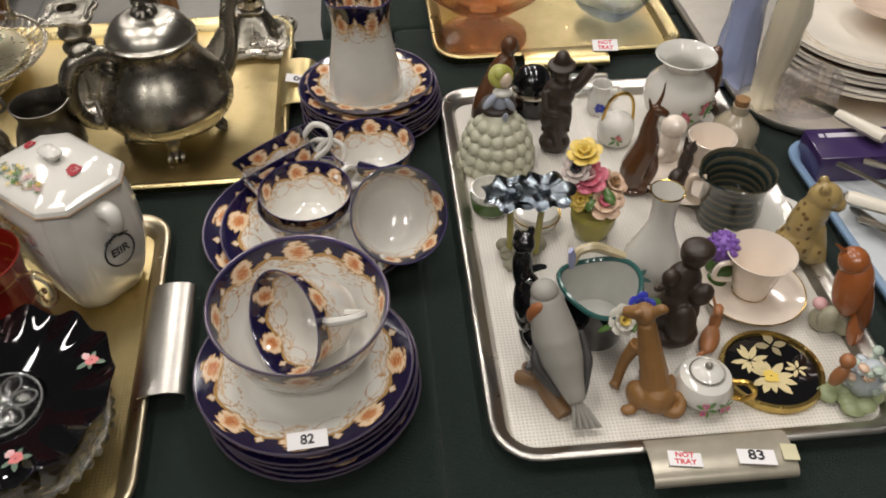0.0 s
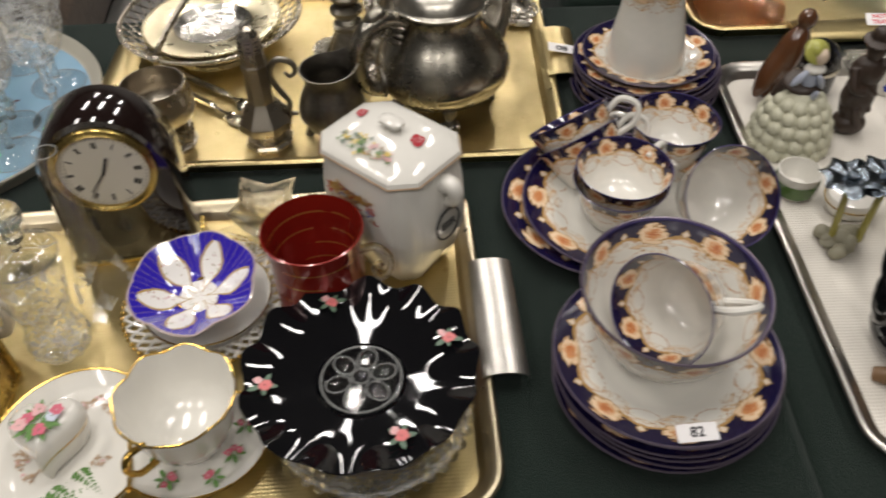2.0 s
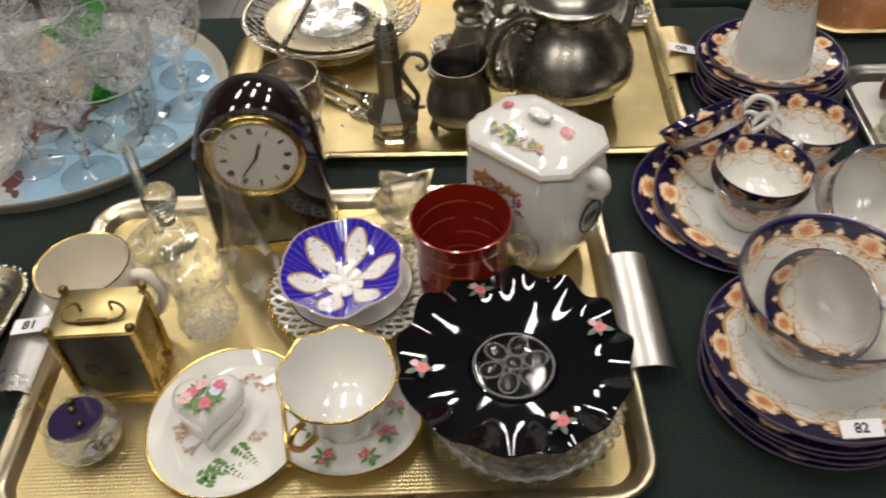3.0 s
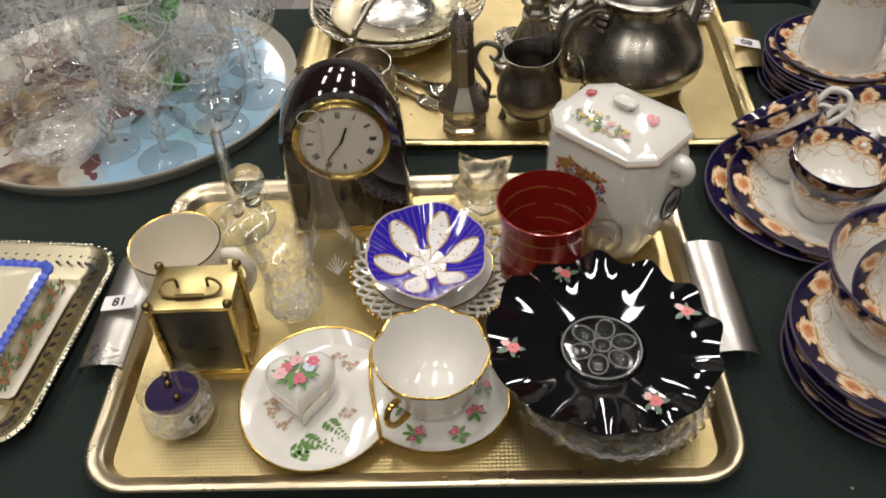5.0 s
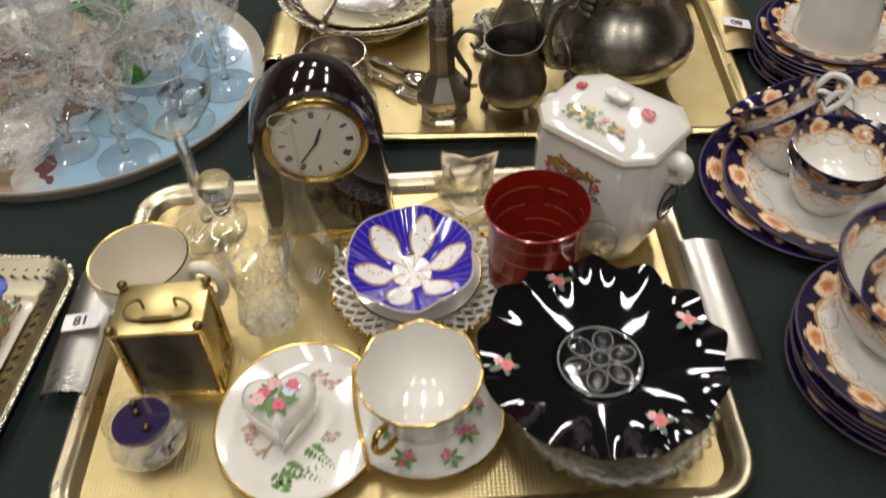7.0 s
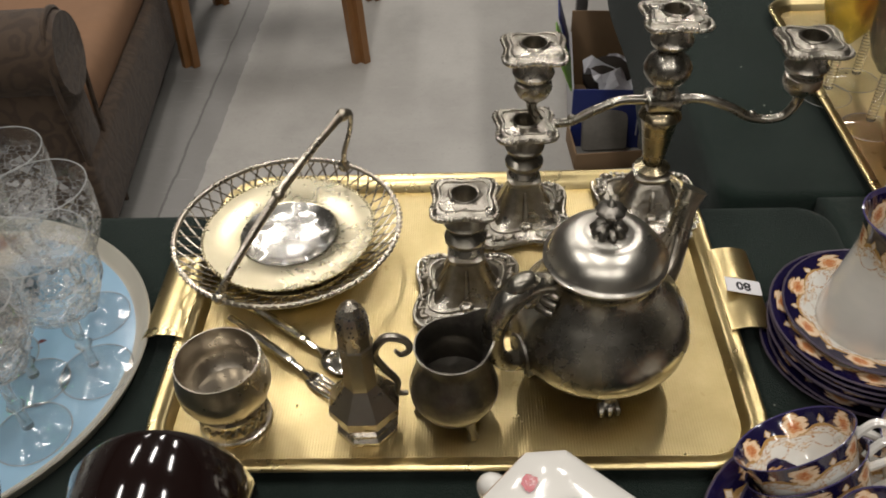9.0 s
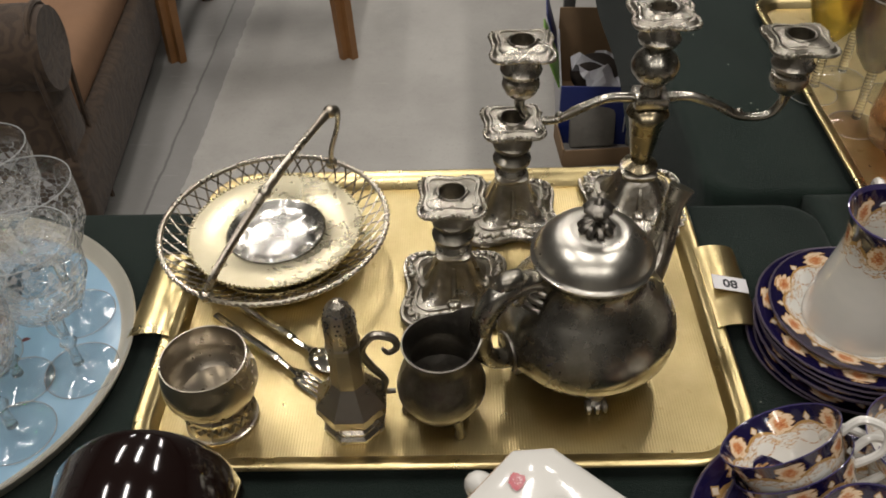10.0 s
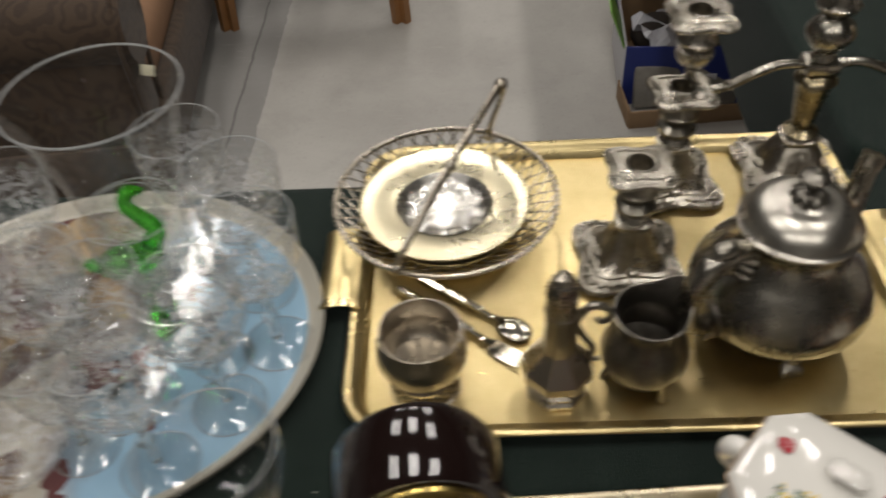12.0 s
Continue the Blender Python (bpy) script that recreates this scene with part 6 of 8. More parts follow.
# ---- tray of ornaments ----
def figure(name, m, balls, tubes, mat, label, category="figurine", voxel=.0013, extra=None):
    """A moulded ornament: overlapping masses fused into one skin."""
    bm = bmesh.new()
    for c, r, *rot in balls:
        ball(bm, c, r, rot[0] if rot else (0, 0, 0))
    for pts, rad in tubes:
        tube(pts, rad, 10, 5, bm)
    ob = part(name, bm, mat, None, "", m)
    md = ob.modifiers.new("fuse", "REMESH")
    md.mode, md.voxel_size, md.use_smooth_shade = "VOXEL", voxel, True
    sm = ob.modifiers.new("soften", "SMOOTH")
    sm.factor, sm.iterations = .5, 3
    return tagged(ob, label, category)


G = lambda x, y, rz=0.0: pose(x, y, FZ, 0, 0, rz)
M_DARKWOOD = simple("dark carved wood", (0.042, 0.026, 0.018), .45, 0, .65, 70, .9, bscale=170)
M_BROWNGLAZE = simple("brown glazed pottery", (0.10, 0.040, 0.016), .16, 0, .5, 40, coat=.5)
M_TAN = simple("tan bisque", (0.27, 0.135, 0.042), .45, 0, .55, 70, .3)
M_GREYBIRD = simple("matt grey bisque", (0.33, 0.315, 0.28), .55, 0, .15, 60, .1)
M_CHARCOAL = simple("charcoal paint", (0.055, 0.053, 0.050), .5, 0, .4, 120)
M_ORANGEBROWN = simple("russet glaze", (0.34, 0.105, 0.030), .2, 0, .5, 70, coat=.4)
M_CELADON = simple("pale celadon crochet", (0.50, 0.49, 0.37), .45, 0, .2, 60)
M_LILAC = simple("lilac petals", (0.22, 0.10, 0.42), .4, 0, .35, 200, .4)
M_GREENGLAZE = simple("green glaze", (0.09, 0.17, 0.045), .2, 0, .5, 80)
M_OLIVE = simple("olive gold glaze", (0.34, 0.30, 0.07), .2, 0, .4, 60)
M_LUSTRE = plate_metal("blue-grey lustre", (0.36, 0.40, 0.43), (0.10, 0.12, 0.14), .15, .5, 160)
M_FAWN = simple("fawn paint", (0.36, 0.15, 0.06), .35, 0, .4, 90)
M_STONE = simple("mossy stone", (0.30, 0.28, 0.20), .6, 0, .5, 70, .4)


def petal_flower(bm, c, r, mi, n=6, lift=.35, cm=None, tilt=(0, 0, 0)):
    """A modelled china flower of cupped, overlapping petals in three whorls."""
    T = Matrix.Translation(c) @ Euler([radians(a) for a in tilt]).to_matrix().to_4x4()
    for ring, (rr, zz, k, up, size) in enumerate(((.66, .0, n, 18, .44), (.42, .16, n, 42, .38), (.20, .26, max(4, n - 1), 66, .30))):
        for q in range(k):
            a = 360 * (q + .5 * ring) / k
            local = Matrix.Rotation(radians(a), 4, "Z") @ Matrix.Translation((rr * r, 0, zz * r)) @ Matrix.Rotation(radians(-up), 4, "Y") @ Matrix.Diagonal((r * size, r * size * 1.05, r * .09, 1))
            got = bmesh.ops.create_uvsphere(bm, u_segments=8, v_segments=6, radius=1, matrix=T @ local)
            for f in {f for w in got["verts"] for f in w.link_faces}:
                f.material_index = cm if cm is not None and ring == 2 else mi


def crinoline_lady():
    bm = lathe([(0, 0), (.036, 0), (.037, .004), (.0345, .020), (.030, .036), (.022, .050), (.012, .062), (0, .064)], 40)
    for tier, (r, z, k) in enumerate(((.0355, .007, 17), (.0342, .019, 16), (.0310, .031, 15), (.0260, .042, 13), (.0195, .0515, 10))):
        for q in range(k):
            a = 2 * math.pi * (q + .5 * tier) / k
            ball(bm, (r * math.cos(a), r * math.sin(a), z), (.0045, math.pi * r / k * 1.08, .0070), (0, -14 - 6 * tier, math.degrees(a)), 0, 10, 7)
    for c, r, rot, mi in (((0, .004, .066), (.019, .016, .006), (14, 0, 0), 4), ((-.012, .012, .052), (.010, .008, .020), (0, 20, 0), 4), ((.002, -.001, .074), (.0085, .0070, .013), (0, 6, 0), 1), ((-.009, -.006, .078), (.0036, .0036, .011), (0, 38, 0), 1), ((.010, -.007, .073), (.0036, .0036, .012), (20, -28, 0), 1), ((.005, -.013, .062), (.003, .003, .010), (30, 0, 0), 1),
                          ((.003, -.003, .085), (.0100, .0078, .0050), (0, 0, 0), 5), ((.005, -.003, .098), (.0068, .0068, .0082), (0, 0, 0), 2), ((.000, .002, .103), (.0095, .0090, .0085), (10, 20, 0), 3), ((.001, -.001, .1015), (.0135, .0115, .0030), (62, 18, 10), 3)):
        ball(bm, c, r, rot, mi)
    ob = part("crinoline_figurine", bm, [M_CELADON, simple("pale blue bodice", (0.42, 0.46, 0.56), .3), M_PALEBUFF, simple("lime bonnet", (0.42, 0.42, 0.10), .3, 0, .3), M_DARKWOOD, M_CHINA], None, "", G(.034, 1.018, 0))
    tagged(ob, "plain crinoline figurine with tiered pale green skirt", "figurine")


M_PALEBUFF = simple("pale buff china", (0.62, 0.50, 0.38), .25, 0, .1)
crinoline_lady()
figure("wooden_bird", G(.045, 1.092, 20), [((0, 0, .05), (.016, .014, .034), (0, 20, 0)), ((.012, 0, .088), (.010, .009, .011)), ((0, 0, .008), (.02, .018, .008)), ((-.014, 0, .04), (.008, .012, .035), (0, 25, 0))], [], M_BROWNGLAZE, "dark brown glazed bird ornament behind the figurine")
figure("carved_figure", G(.097, 1.034, -5), [((0, 0, .010), (.0165, .0145, .012)), ((0, 0, .040), (.0155, .0125, .034)), ((0, 0, .068), (.0165, .0120, .018)), ((-.012, -.004, .044), (.006, .008, .012)), ((0, -.002, .092), (.0085, .0085, .0110)), ((0, -.001, .1005), (.0145, .0145, .0026), (8, 0, 0)), ((0, 0, .106), (.0080, .0080, .0090))], [([(.012, -.004, .075), (.020, -.003, .084), (.030, 0, .098)], [.0060, .0066, .0060]), ([(-.014, -.005, .074), (-.013, -.014, .058), (-.002, -.015, .054)], .0044), ([(-.004, -.013, .034), (.004, -.013, .012)], .0040), ([(-.015, -.002, .028), (.013, -.008, .030)], .0030), ([(-.010, -.010, .062), (.012, -.009, .048)], .0026)], M_DARKWOOD, "dark carved wooden figure in a brimmed hat", voxel=.0011)


def hinged_jar():
    t = thing("black_jar", G(.086, 1.108, 0), "glossy black jar with metal band and domed lid", "jar")
    part("body", lathe([(0, 0), (.018, 0), (.021, .003), (.022, .022), (.021, .026), (0, .026)], 30), M_BLACKGLAZE, t)
    part("band", lathe([(.0225, .025), (.0232, .026), (.0232, .030), (.0225, .031)], 30), M_SILVER, t)
    part("lid", ball(bmesh.new(), (0, 0, .032), (.0222, .0222, .024)), M_BLACKGLAZE, t)


hinged_jar()


def small_jug():
    t = vessel("miniature_jug", G(.160, 1.098, 0), [(0, 0), (.012, 0), (.0135, .003), (.0138, .015), (.0105, .026), (.0100, .030), (.0115, .035), (.0105, .0352), (.009, .030), (.0095, .024), (.012, .014), (0, .004)], M_CHINA, "tiny white crested china jug", "jug", 26)
    part("handle", tube([(.010, 0, .030), (.019, 0, .029), (.018, 0, .016), (.012, 0, .012)], .0017, 7), M_CHINA, t)
    bm = petals(bmesh.new(), (0, 0), .007, 6, 0, wide=.8)
    part("crest", bm, M_BLUEPAINT, t, "blue printed crest", flat=True, m=pose(-.004, -.0142, .013, 86, 0, -16))


small_jug()


def tripod_pot():
    t = vessel("lidded_pot", G(.163, 1.042, 0), [(0, 0), (.014, 0), (.018, .004), (.0195, .014), (.0185, .024), (.014, .030), (.005, .034), (0, .0345)], M_CHINA, "small white china pot with gilt loop handle", "pot", 28)
    part("loop_handle", tube([(-.016, 0, .022), (-.010, 0, .050), (.004, 0, .058), (.014, 0, .048), (.017, 0, .022)], .0017, 7), M_GILT, t, "tall gilt loop handle")
    sp = bmesh.new()
    sprig(sp, (0, 0), .009, 90, 0, 2, 5)
    part("flower_print", sp, [M_PINK, M_LEAF, M_YELLOW], t, "", flat=True, m=pose(-.004, -.0202, .014, 88, 0, -12))


tripod_pot()
figure("gazelle_ornament", G(.162, .958, 0), [((0, 0, .004), (.0175, .012, .0045)), ((-.003, 0, .016), (.0150, .0115, .013)), ((.007, -.005, .010), (.008, .006, .006))], [([(-.004, 0, .012), (-.003, 0, .030), (.005, 0, .054), (.004, 0, .076), (.006, 0, .092)], [.0125, .0140, .0122, .0078, .0056]), ([(.004, 0, .093), (.011, -.002, .093), (.018, -.003, .089)], [.0058, .0048, .0030]), ([(.007, 0, .096), (.011, .001, .108), (.012, .002, .122)], [.0026, .0018, .0006]), ([(.003, 0, .094), (-.001, .001, .106)], [.0028, .0008]), ([(.010, -.004, .050), (.014, -.007, .030), (.009, -.006, .012)], [.0050, .0036, .0032])], M_BROWNGLAZE, "slender brown glazed seated gazelle ornament", voxel=.0010)


def flower_basket():
    t = thing("flower_posy", G(.106, .900, 0), "china posy of yellow and pink roses in an olive pot", "ornament")
    part("pot", lathe([(0, 0), (.013, 0), (.016, .004), (.0205, .018), (.021, .027), (.018, .031), (0, .028)], 26), M_OLIVE, t)
    bm = bmesh.new()
    for k in range(12):
        a = k * 2.4
        ball(bm, (.018 * math.cos(a), .014 * math.sin(a), .034 + .002 * k), (.009, .005, .0025), (20, 30, math.degrees(a)), u=8, v=5)
    part("leaves", bm, M_GREENGLAZE, t)
    for c, r, mat, cm, tl, lb in (((.005, -.010, .046), .017, M_ROSEPALE, M_PINK, (35, 0, 0), "pale rose"), ((-.008, .004, .064), .017, M_PINK, M_PALEPINK, (25, -10, 0), "pink rose"), ((-.012, .012, .085), .015, M_YELLOW, M_YELLOW, (15, -10, 0), "yellow rose"), ((-.020, .004, .074), .013, M_MAUVE, M_INK, (35, -20, 0), "mauve pansy"), ((.014, .002, .056), .014, M_ROSEPALE, M_BROWNPAINT, (20, 25, 0), "buff rose"), ((-.016, -.006, .048), .011, M_YELLOW, M_YELLOW, (50, -20, 0), "yellow primrose")):
        bm = bmesh.new()
        petal_flower(bm, c, r, 0, 6, .4, 1, tl)
        part("flower", bm, [mat, cm], t, lb)


M_ROSEPALE = simple("pale rose enamel", (0.66, 0.46, 0.32), .3, 0, .25, 150)
M_MAUVE = simple("mauve enamel", (0.50, 0.42, 0.38), .3, 0, .3, 150)
flower_basket()


def little_pots():
    t = vessel("salt_dish", G(.018, .945, 0), [(0, 0), (.014, 0), (.017, .003), (.0185, .014), (.019, .026), (.0180, .0262), (.0172, .014), (.013, .006), (0, .005)], M_CHINA, "small open white pot with painted green band", "pot", 28)
    part("green_band", lathe([(.0176, .004), (.0192, .013), (.0196, .018), (.0190, .018)], 28), M_GREENGLAZE, t, "painted green landscape band")
    t = vessel("lidded_powder_pot", G(.057, .918, 0), [(0, 0), (.014, 0), (.020, .005), (.0225, .014), (.020, .020), (.0, .026)], M_CHINA, "small round white lidded powder pot", "pot", 30)
    part("gilt_line", tube([(.0226 * math.cos(a), .0226 * math.sin(a), .0145) for a in np.linspace(0, 6.2832, 31)], .0007, 5, 1), M_GILT, t)


little_pots()


def anemones():
    t = thing("metal_flowers", G(.036, .872, 0), "pair of lustrous grey flower heads on stems over a rocky base", "ornament")
    bm = bmesh.new()
    for k in range(14):
        r0 = random.Random(k)
        ball(bm, (r0.uniform(-.020, .020), r0.uniform(-.016, .016), r0.uniform(.003, .011)), (r0.uniform(.006, .011), r0.uniform(.005, .009), r0.uniform(.004, .009)), (0, 0, r0.uniform(0, 180)), u=10, v=7)
    part("base", bm, M_STONE, t)
    for x, y, z, r in ((-.012, .004, .072, .024), (.016, .002, .074, .025)):
        st_ = part("stem", tube([(x * .8, y, .006), (x, y, z - .004)], [.0032, .0028], 8), M_OLIVE, t)
        bm = lathe([(0, z - .006), (r * .4, z - .005), (r * .75, z), (r, z + .003), (r * .8, z + .006), (r * .45, z + .004), (r * .22, z + .003), (r * .18, z + .007), (0, z + .008)], 48, lambda a, q, zz, i: (q * (1 + .12 * math.cos(7 * a) * (q / .025)), zz + .0022 * math.sin(7 * a) * (q / .025)))
        bmesh.ops.translate(bm, vec=(x, y, 0), verts=bm.verts)
        part("flower_head", bm, M_LUSTRE, st_)


anemones()
figure("black_cat", G(.023, .775, 15), [((.006, -.014, .020), (.016, .026, .018), (25, 0, 0)), ((0, -.002, .048), (.0125, .014, .030), (-12, 0, 0)), ((-.003, .008, .080), (.008, .008, .022), (-8, 0, 0)), ((-.003, .009, .104), (.0085, .010, .009)), ((-.008, .010, .112), (.003, .003, .006)), ((.003, .010, .112), (.003, .003, .006))], [([(.018, -.03, .010), (.026, -.036, .030), (.022, -.030, .050)], [.005, .004, .003]), ([(.002, .012, .070), (.016, .016, .066), (.022, .016, .064)], [.004, .003, .002])], M_BLACKGLAZE, "slender glossy black cat ornament", voxel=.0011)


def grey_bird():
    bm = tube([(-.005, .026, .118), (-.004, .024, .108), (-.001, .016, .092), (.003, .006, .074), (.008, -.006, .056), (.013, -.019, .040), (.018, -.031, .027)], [.006, .0128, .0165, .0195, .0180, .0125, .0075], 20, 6)
    ball(bm, (-.005, .0255, .1125), (.0118, .0125, .0115), (0, 0, 0), 0)
    # wings folded along the back, then the pale tail feathers
    for side, x in ((-1, -.0135), (1, .0225)):
        for k, (up, thick) in enumerate(((0, .0048), (-.006, .0042), (-.011, .0036))):
            tube([(x + .002, .008 + up * .3, .076 + up), (x + side * .003 + .003, -.006, .054 + up), (x * .6 + .012, -.026, .032 + up * .4)], [.0030, .0075 - .001 * k, .0022], 10, 5, bm, flat=thick / .0075, mi=1)
    for k in range(-2, 3):
        tube([(.016, -.028, .031 - .001 * abs(k)), (.0205 + .0028 * k, -.038, .019), (.0245 + .0052 * k, -.048, .0085)], [.0042, .0046, .0040], 8, 4, bm, flat=.45, mi=0)
    ball(bm, (-.0125, .0165, .096), (.0075, .0070, .016), (12, 10, 0), 4)
    tube([(-.012, .034, .112), (-.018, .041, .110)], [.0032, .0006], 6, 2, bm, mi=1)
    # tree stump and branch
    tube([(.010, -.030, .005), (.004, -.016, .008), (-.001, -.002, .014), (-.003, .010, .030), (.000, .012, .046)], [.0075, .0095, .0100, .0080, .0060], 11, 5, bm, mi=2)
    tube([(-.003, .000, .014), (-.014, .010, .010), (-.024, .016, .006)], [.0090, .0085, .0065], 10, 4, bm, mi=2)
    tube([(-.006, .004, .026), (-.017, .004, .034), (-.020, -.002, .044)], [.0065, .0055, .0050], 9, 4, bm, mi=2)
    ball(bm, (-.016, -.002, .046), (.0080, .0045, .0045), (0, 0, 30), 1)
    ball(bm, (.004, -.012, .026), (.0045, .0045, .0085), (0, 0, 0), 3)
    ob = part("bird_figurine", bm, [M_GREYBIRD, M_CHARCOAL, simple("branch bisque", (0.19, 0.105, 0.045), .5, 0, .5, 60, .2), M_GREENGLAZE, M_RUSSETBIB], None, "", G(.032, .724, 0) @ Matrix.Diagonal((.88, .84, .80, 1)), sharp=70)
    tagged(ob, "matt grey bird figurine perched on a brown branch", "figurine")


M_RUSSETBIB = simple("russet breast paint", (0.36, 0.13, 0.045), .5, 0, .4, 90)


grey_bird()


def flower_basin():
    t = thing("flower_basket", G(.080, .782, 10), "dark glazed basket with applied china flowers and bow handle", "basket")
    part("bowl", lathe([(0, 0), (.020, 0), (.024, .003), (.026, .012), (.031, .040), (.0325, .055), (.031, .0555), (.029, .042), (.024, .014), (0, .008)], 36, lambda a, q, zz, i: (q, zz + .006 * math.cos(2 * a) * (zz / .055))), [M_BLACKGLAZE], t)
    part("lining", lathe([(0, .009), (.023, .015), (.0282, .042), (.0300, .0545)], 36, lambda a, q, zz, i: (q, zz + .006 * math.cos(2 * a) * (zz / .055))), simple("grey-white lining", (0.50, 0.50, 0.46), .25), t, "pale inner glaze")
    part("rim_ribbon", tube([(.0318 * math.cos(a), .0318 * math.sin(a), .0555 + .006 * math.cos(2 * a)) for a in np.linspace(0, 6.2832, 37)], .0022, 6, 1), simple("teal glaze", (0.03, 0.10, 0.09), .15), t)
    hb = part("bow", tube([(-.012, .026, .056), (-.006, .030, .064), (.006, .030, .066), (.018, .027, .062), (.030, .018, .060)], [.003, .004, .0045, .004, .003], 8), simple("straw glaze", (0.48, 0.40, 0.24), .25, 0, .4, 120), t, "twisted straw-coloured bow")
    part("blue_petal", tube([(-.014, .022, .058), (-.016, .020, .068), (-.019, .018, .080)], [.004, .0055, .003], 8, flat=.5), M_LAVENDER, hb)
    for c, r, m1, m2, lb in (((.006, -.034, .048), .012, M_WHITEFL, M_YELLOW, "white daisy"), ((.023, -.028, .052), .011, M_ULTRA, M_YELLOW, "blue flower")):
        bm = bmesh.new()
        petal_flower(bm, c, r, 0, 8 if m1 is M_WHITEFL else 5, .2, 1, (50, 0, 0))
        part("flower", bm, [m1, m2], t, lb)
    bm = bmesh.new()
    for x, y, rz in ((-.006, -.034, 200), (.036, -.020, -20), (.014, -.036, 250)):
        ball(bm, (x, y, .044), (.010, .0045, .002), (30, 0, rz), u=8, v=5)
    part("leaves", bm, M_GREENGLAZE, t)


M_LAVENDER = simple("lavender glaze", (0.36, 0.38, 0.62), .25)
M_WHITEFL = simple("white enamel flower", (0.70, 0.68, 0.60), .3)
M_ULTRA = simple("ultramarine flower", (0.05, 0.06, 0.45), .3, 0, .3)
flower_basin()


def white_vases():
    t = vessel("bud_vase", G(.142, .834, 0), [(0, 0), (.020, 0), (.023, .003), (.0265, .018), (.0240, .034), (.016, .052), (.0105, .068), (.0100, .085), (.0125, .098), (.0140, .101), (.0128, .1015), (.0085, .085), (.009, .068), (.014, .052), (0, .040)], M_CHINA, "white china bud vase with gilt rim and leaf spray", "vase", 36)
    part("gilt_rim", tube([(.0136 * math.cos(a), .0136 * math.sin(a), .1012) for a in np.linspace(0, 6.2832, 25)], .0008, 5, 1), M_GILT, t)
    sp = bmesh.new()
    sprig(sp, (0, 0), .013, 95, 0, 0, 7, 0, 0, 0)
    part("leaf_print", sp, [simple("blue-green print", (0.12, 0.24, 0.22), .3)], t, "", flat=True, m=pose(-.018, -.0200, .026, 82, 0, -42))
    t = vessel("globe_vase", G(.236, 1.072, 0), [(0, 0), (.018, 0), (.021, .004), (.033, .018), (.0375, .034), (.034, .050), (.022, .062), (.0205, .068), (.026, .077), (.0315, .0805), (.0305, .0815), (.020, .073), (.018, .066), (.020, .060), (.030, .046), (0, .010)], M_CHINA, "white china globe vase with flared neck and flowers", "vase", 40)
    for a, z, sd in ((-60, .034, 3), (-100, .026, 8), (-25, .030, 15)):
        sp = bmesh.new()
        sprig(sp, (0, 0), .013, sd, 0, 3, 7)
        c, s = math.cos(radians(a)), math.sin(radians(a))
        part("flower_print", sp, [M_PINK, M_LEAF, M_PALEPINK], t, "printed rose spray", flat=True, m=pose(.0378 * c, .0378 * s, z, 90, 0, a + 90))


white_vases()


def dog():
    return figure("dog_figurine", G(.103, .713, -8) @ Matrix.Diagonal((.84, .88, .92, 1)), [((.010, -.010, .015), (.0165, .0165, .015)), ((-.006, -.008, .012), (.0095, .0135, .012), (0, 0, 25)), ((.021, -.001, .013), (.0085, .013, .013), (0, 0, -20)), ((-.008, .017, .083), (.0098, .0100, .0092)), ((-.014, -.018, .004), (.0075, .0050, .004))],
                  [([(.009, -.008, .016), (.005, .000, .036), (-.001, .008, .056), (-.006, .014, .076)], [.0150, .0122, .0104, .0082]), ([(-.010, .019, .083), (-.019, .022, .080), (-.025, .024, .078)], [.0080, .0058, .0040]), ([(-.002, .014, .088), (.004, .013, .093), (.009, .012, .092)], [.0048, .0046, .0020]), ([(-.013, .012, .090), (-.020, .010, .090)], [.0044, .0018]),
                   ([(-.010, .013, .052), (-.018, .014, .028), (-.022, .010, .008), (-.025, .006, .004)], [.0070, .0052, .0046, .0056]), ([(.004, .016, .050), (.006, .020, .026), (.004, .020, .006)], [.0065, .0050, .0052]), ([(.018, -.019, .008), (.027, -.022, .008), (.031, -.016, .014), (.026, -.011, .020)], [.0062, .0056, .0048, .0030])], M_TAN, "tan bisque seated dog figurine seen from behind", voxel=.0010)


dog()
figure("robed_figure", G(.142, .768, 0), [((0, 0, .010), (.021, .018, .010)), ((0, .002, .032), (.0185, .015, .028)), ((0, .004, .062), (.015, .011, .020)), ((.004, .003, .092), (.0115, .0115, .012)), ((.004, .000, .099), (.013, .012, .007)), ((-.014, -.004, .075), (.007, .006, .008)), ((.012, -.008, .058), (.009, .007, .011), (0, 30, 0)), ((0, -.012, .030), (.012, .008, .020))], [([(-.012, 0, .068), (-.022, -.006, .066), (-.026, -.008, .070)], [.004, .003, .002])], M_DARKWOOD, "dark carved seated robed figure", voxel=.0011)


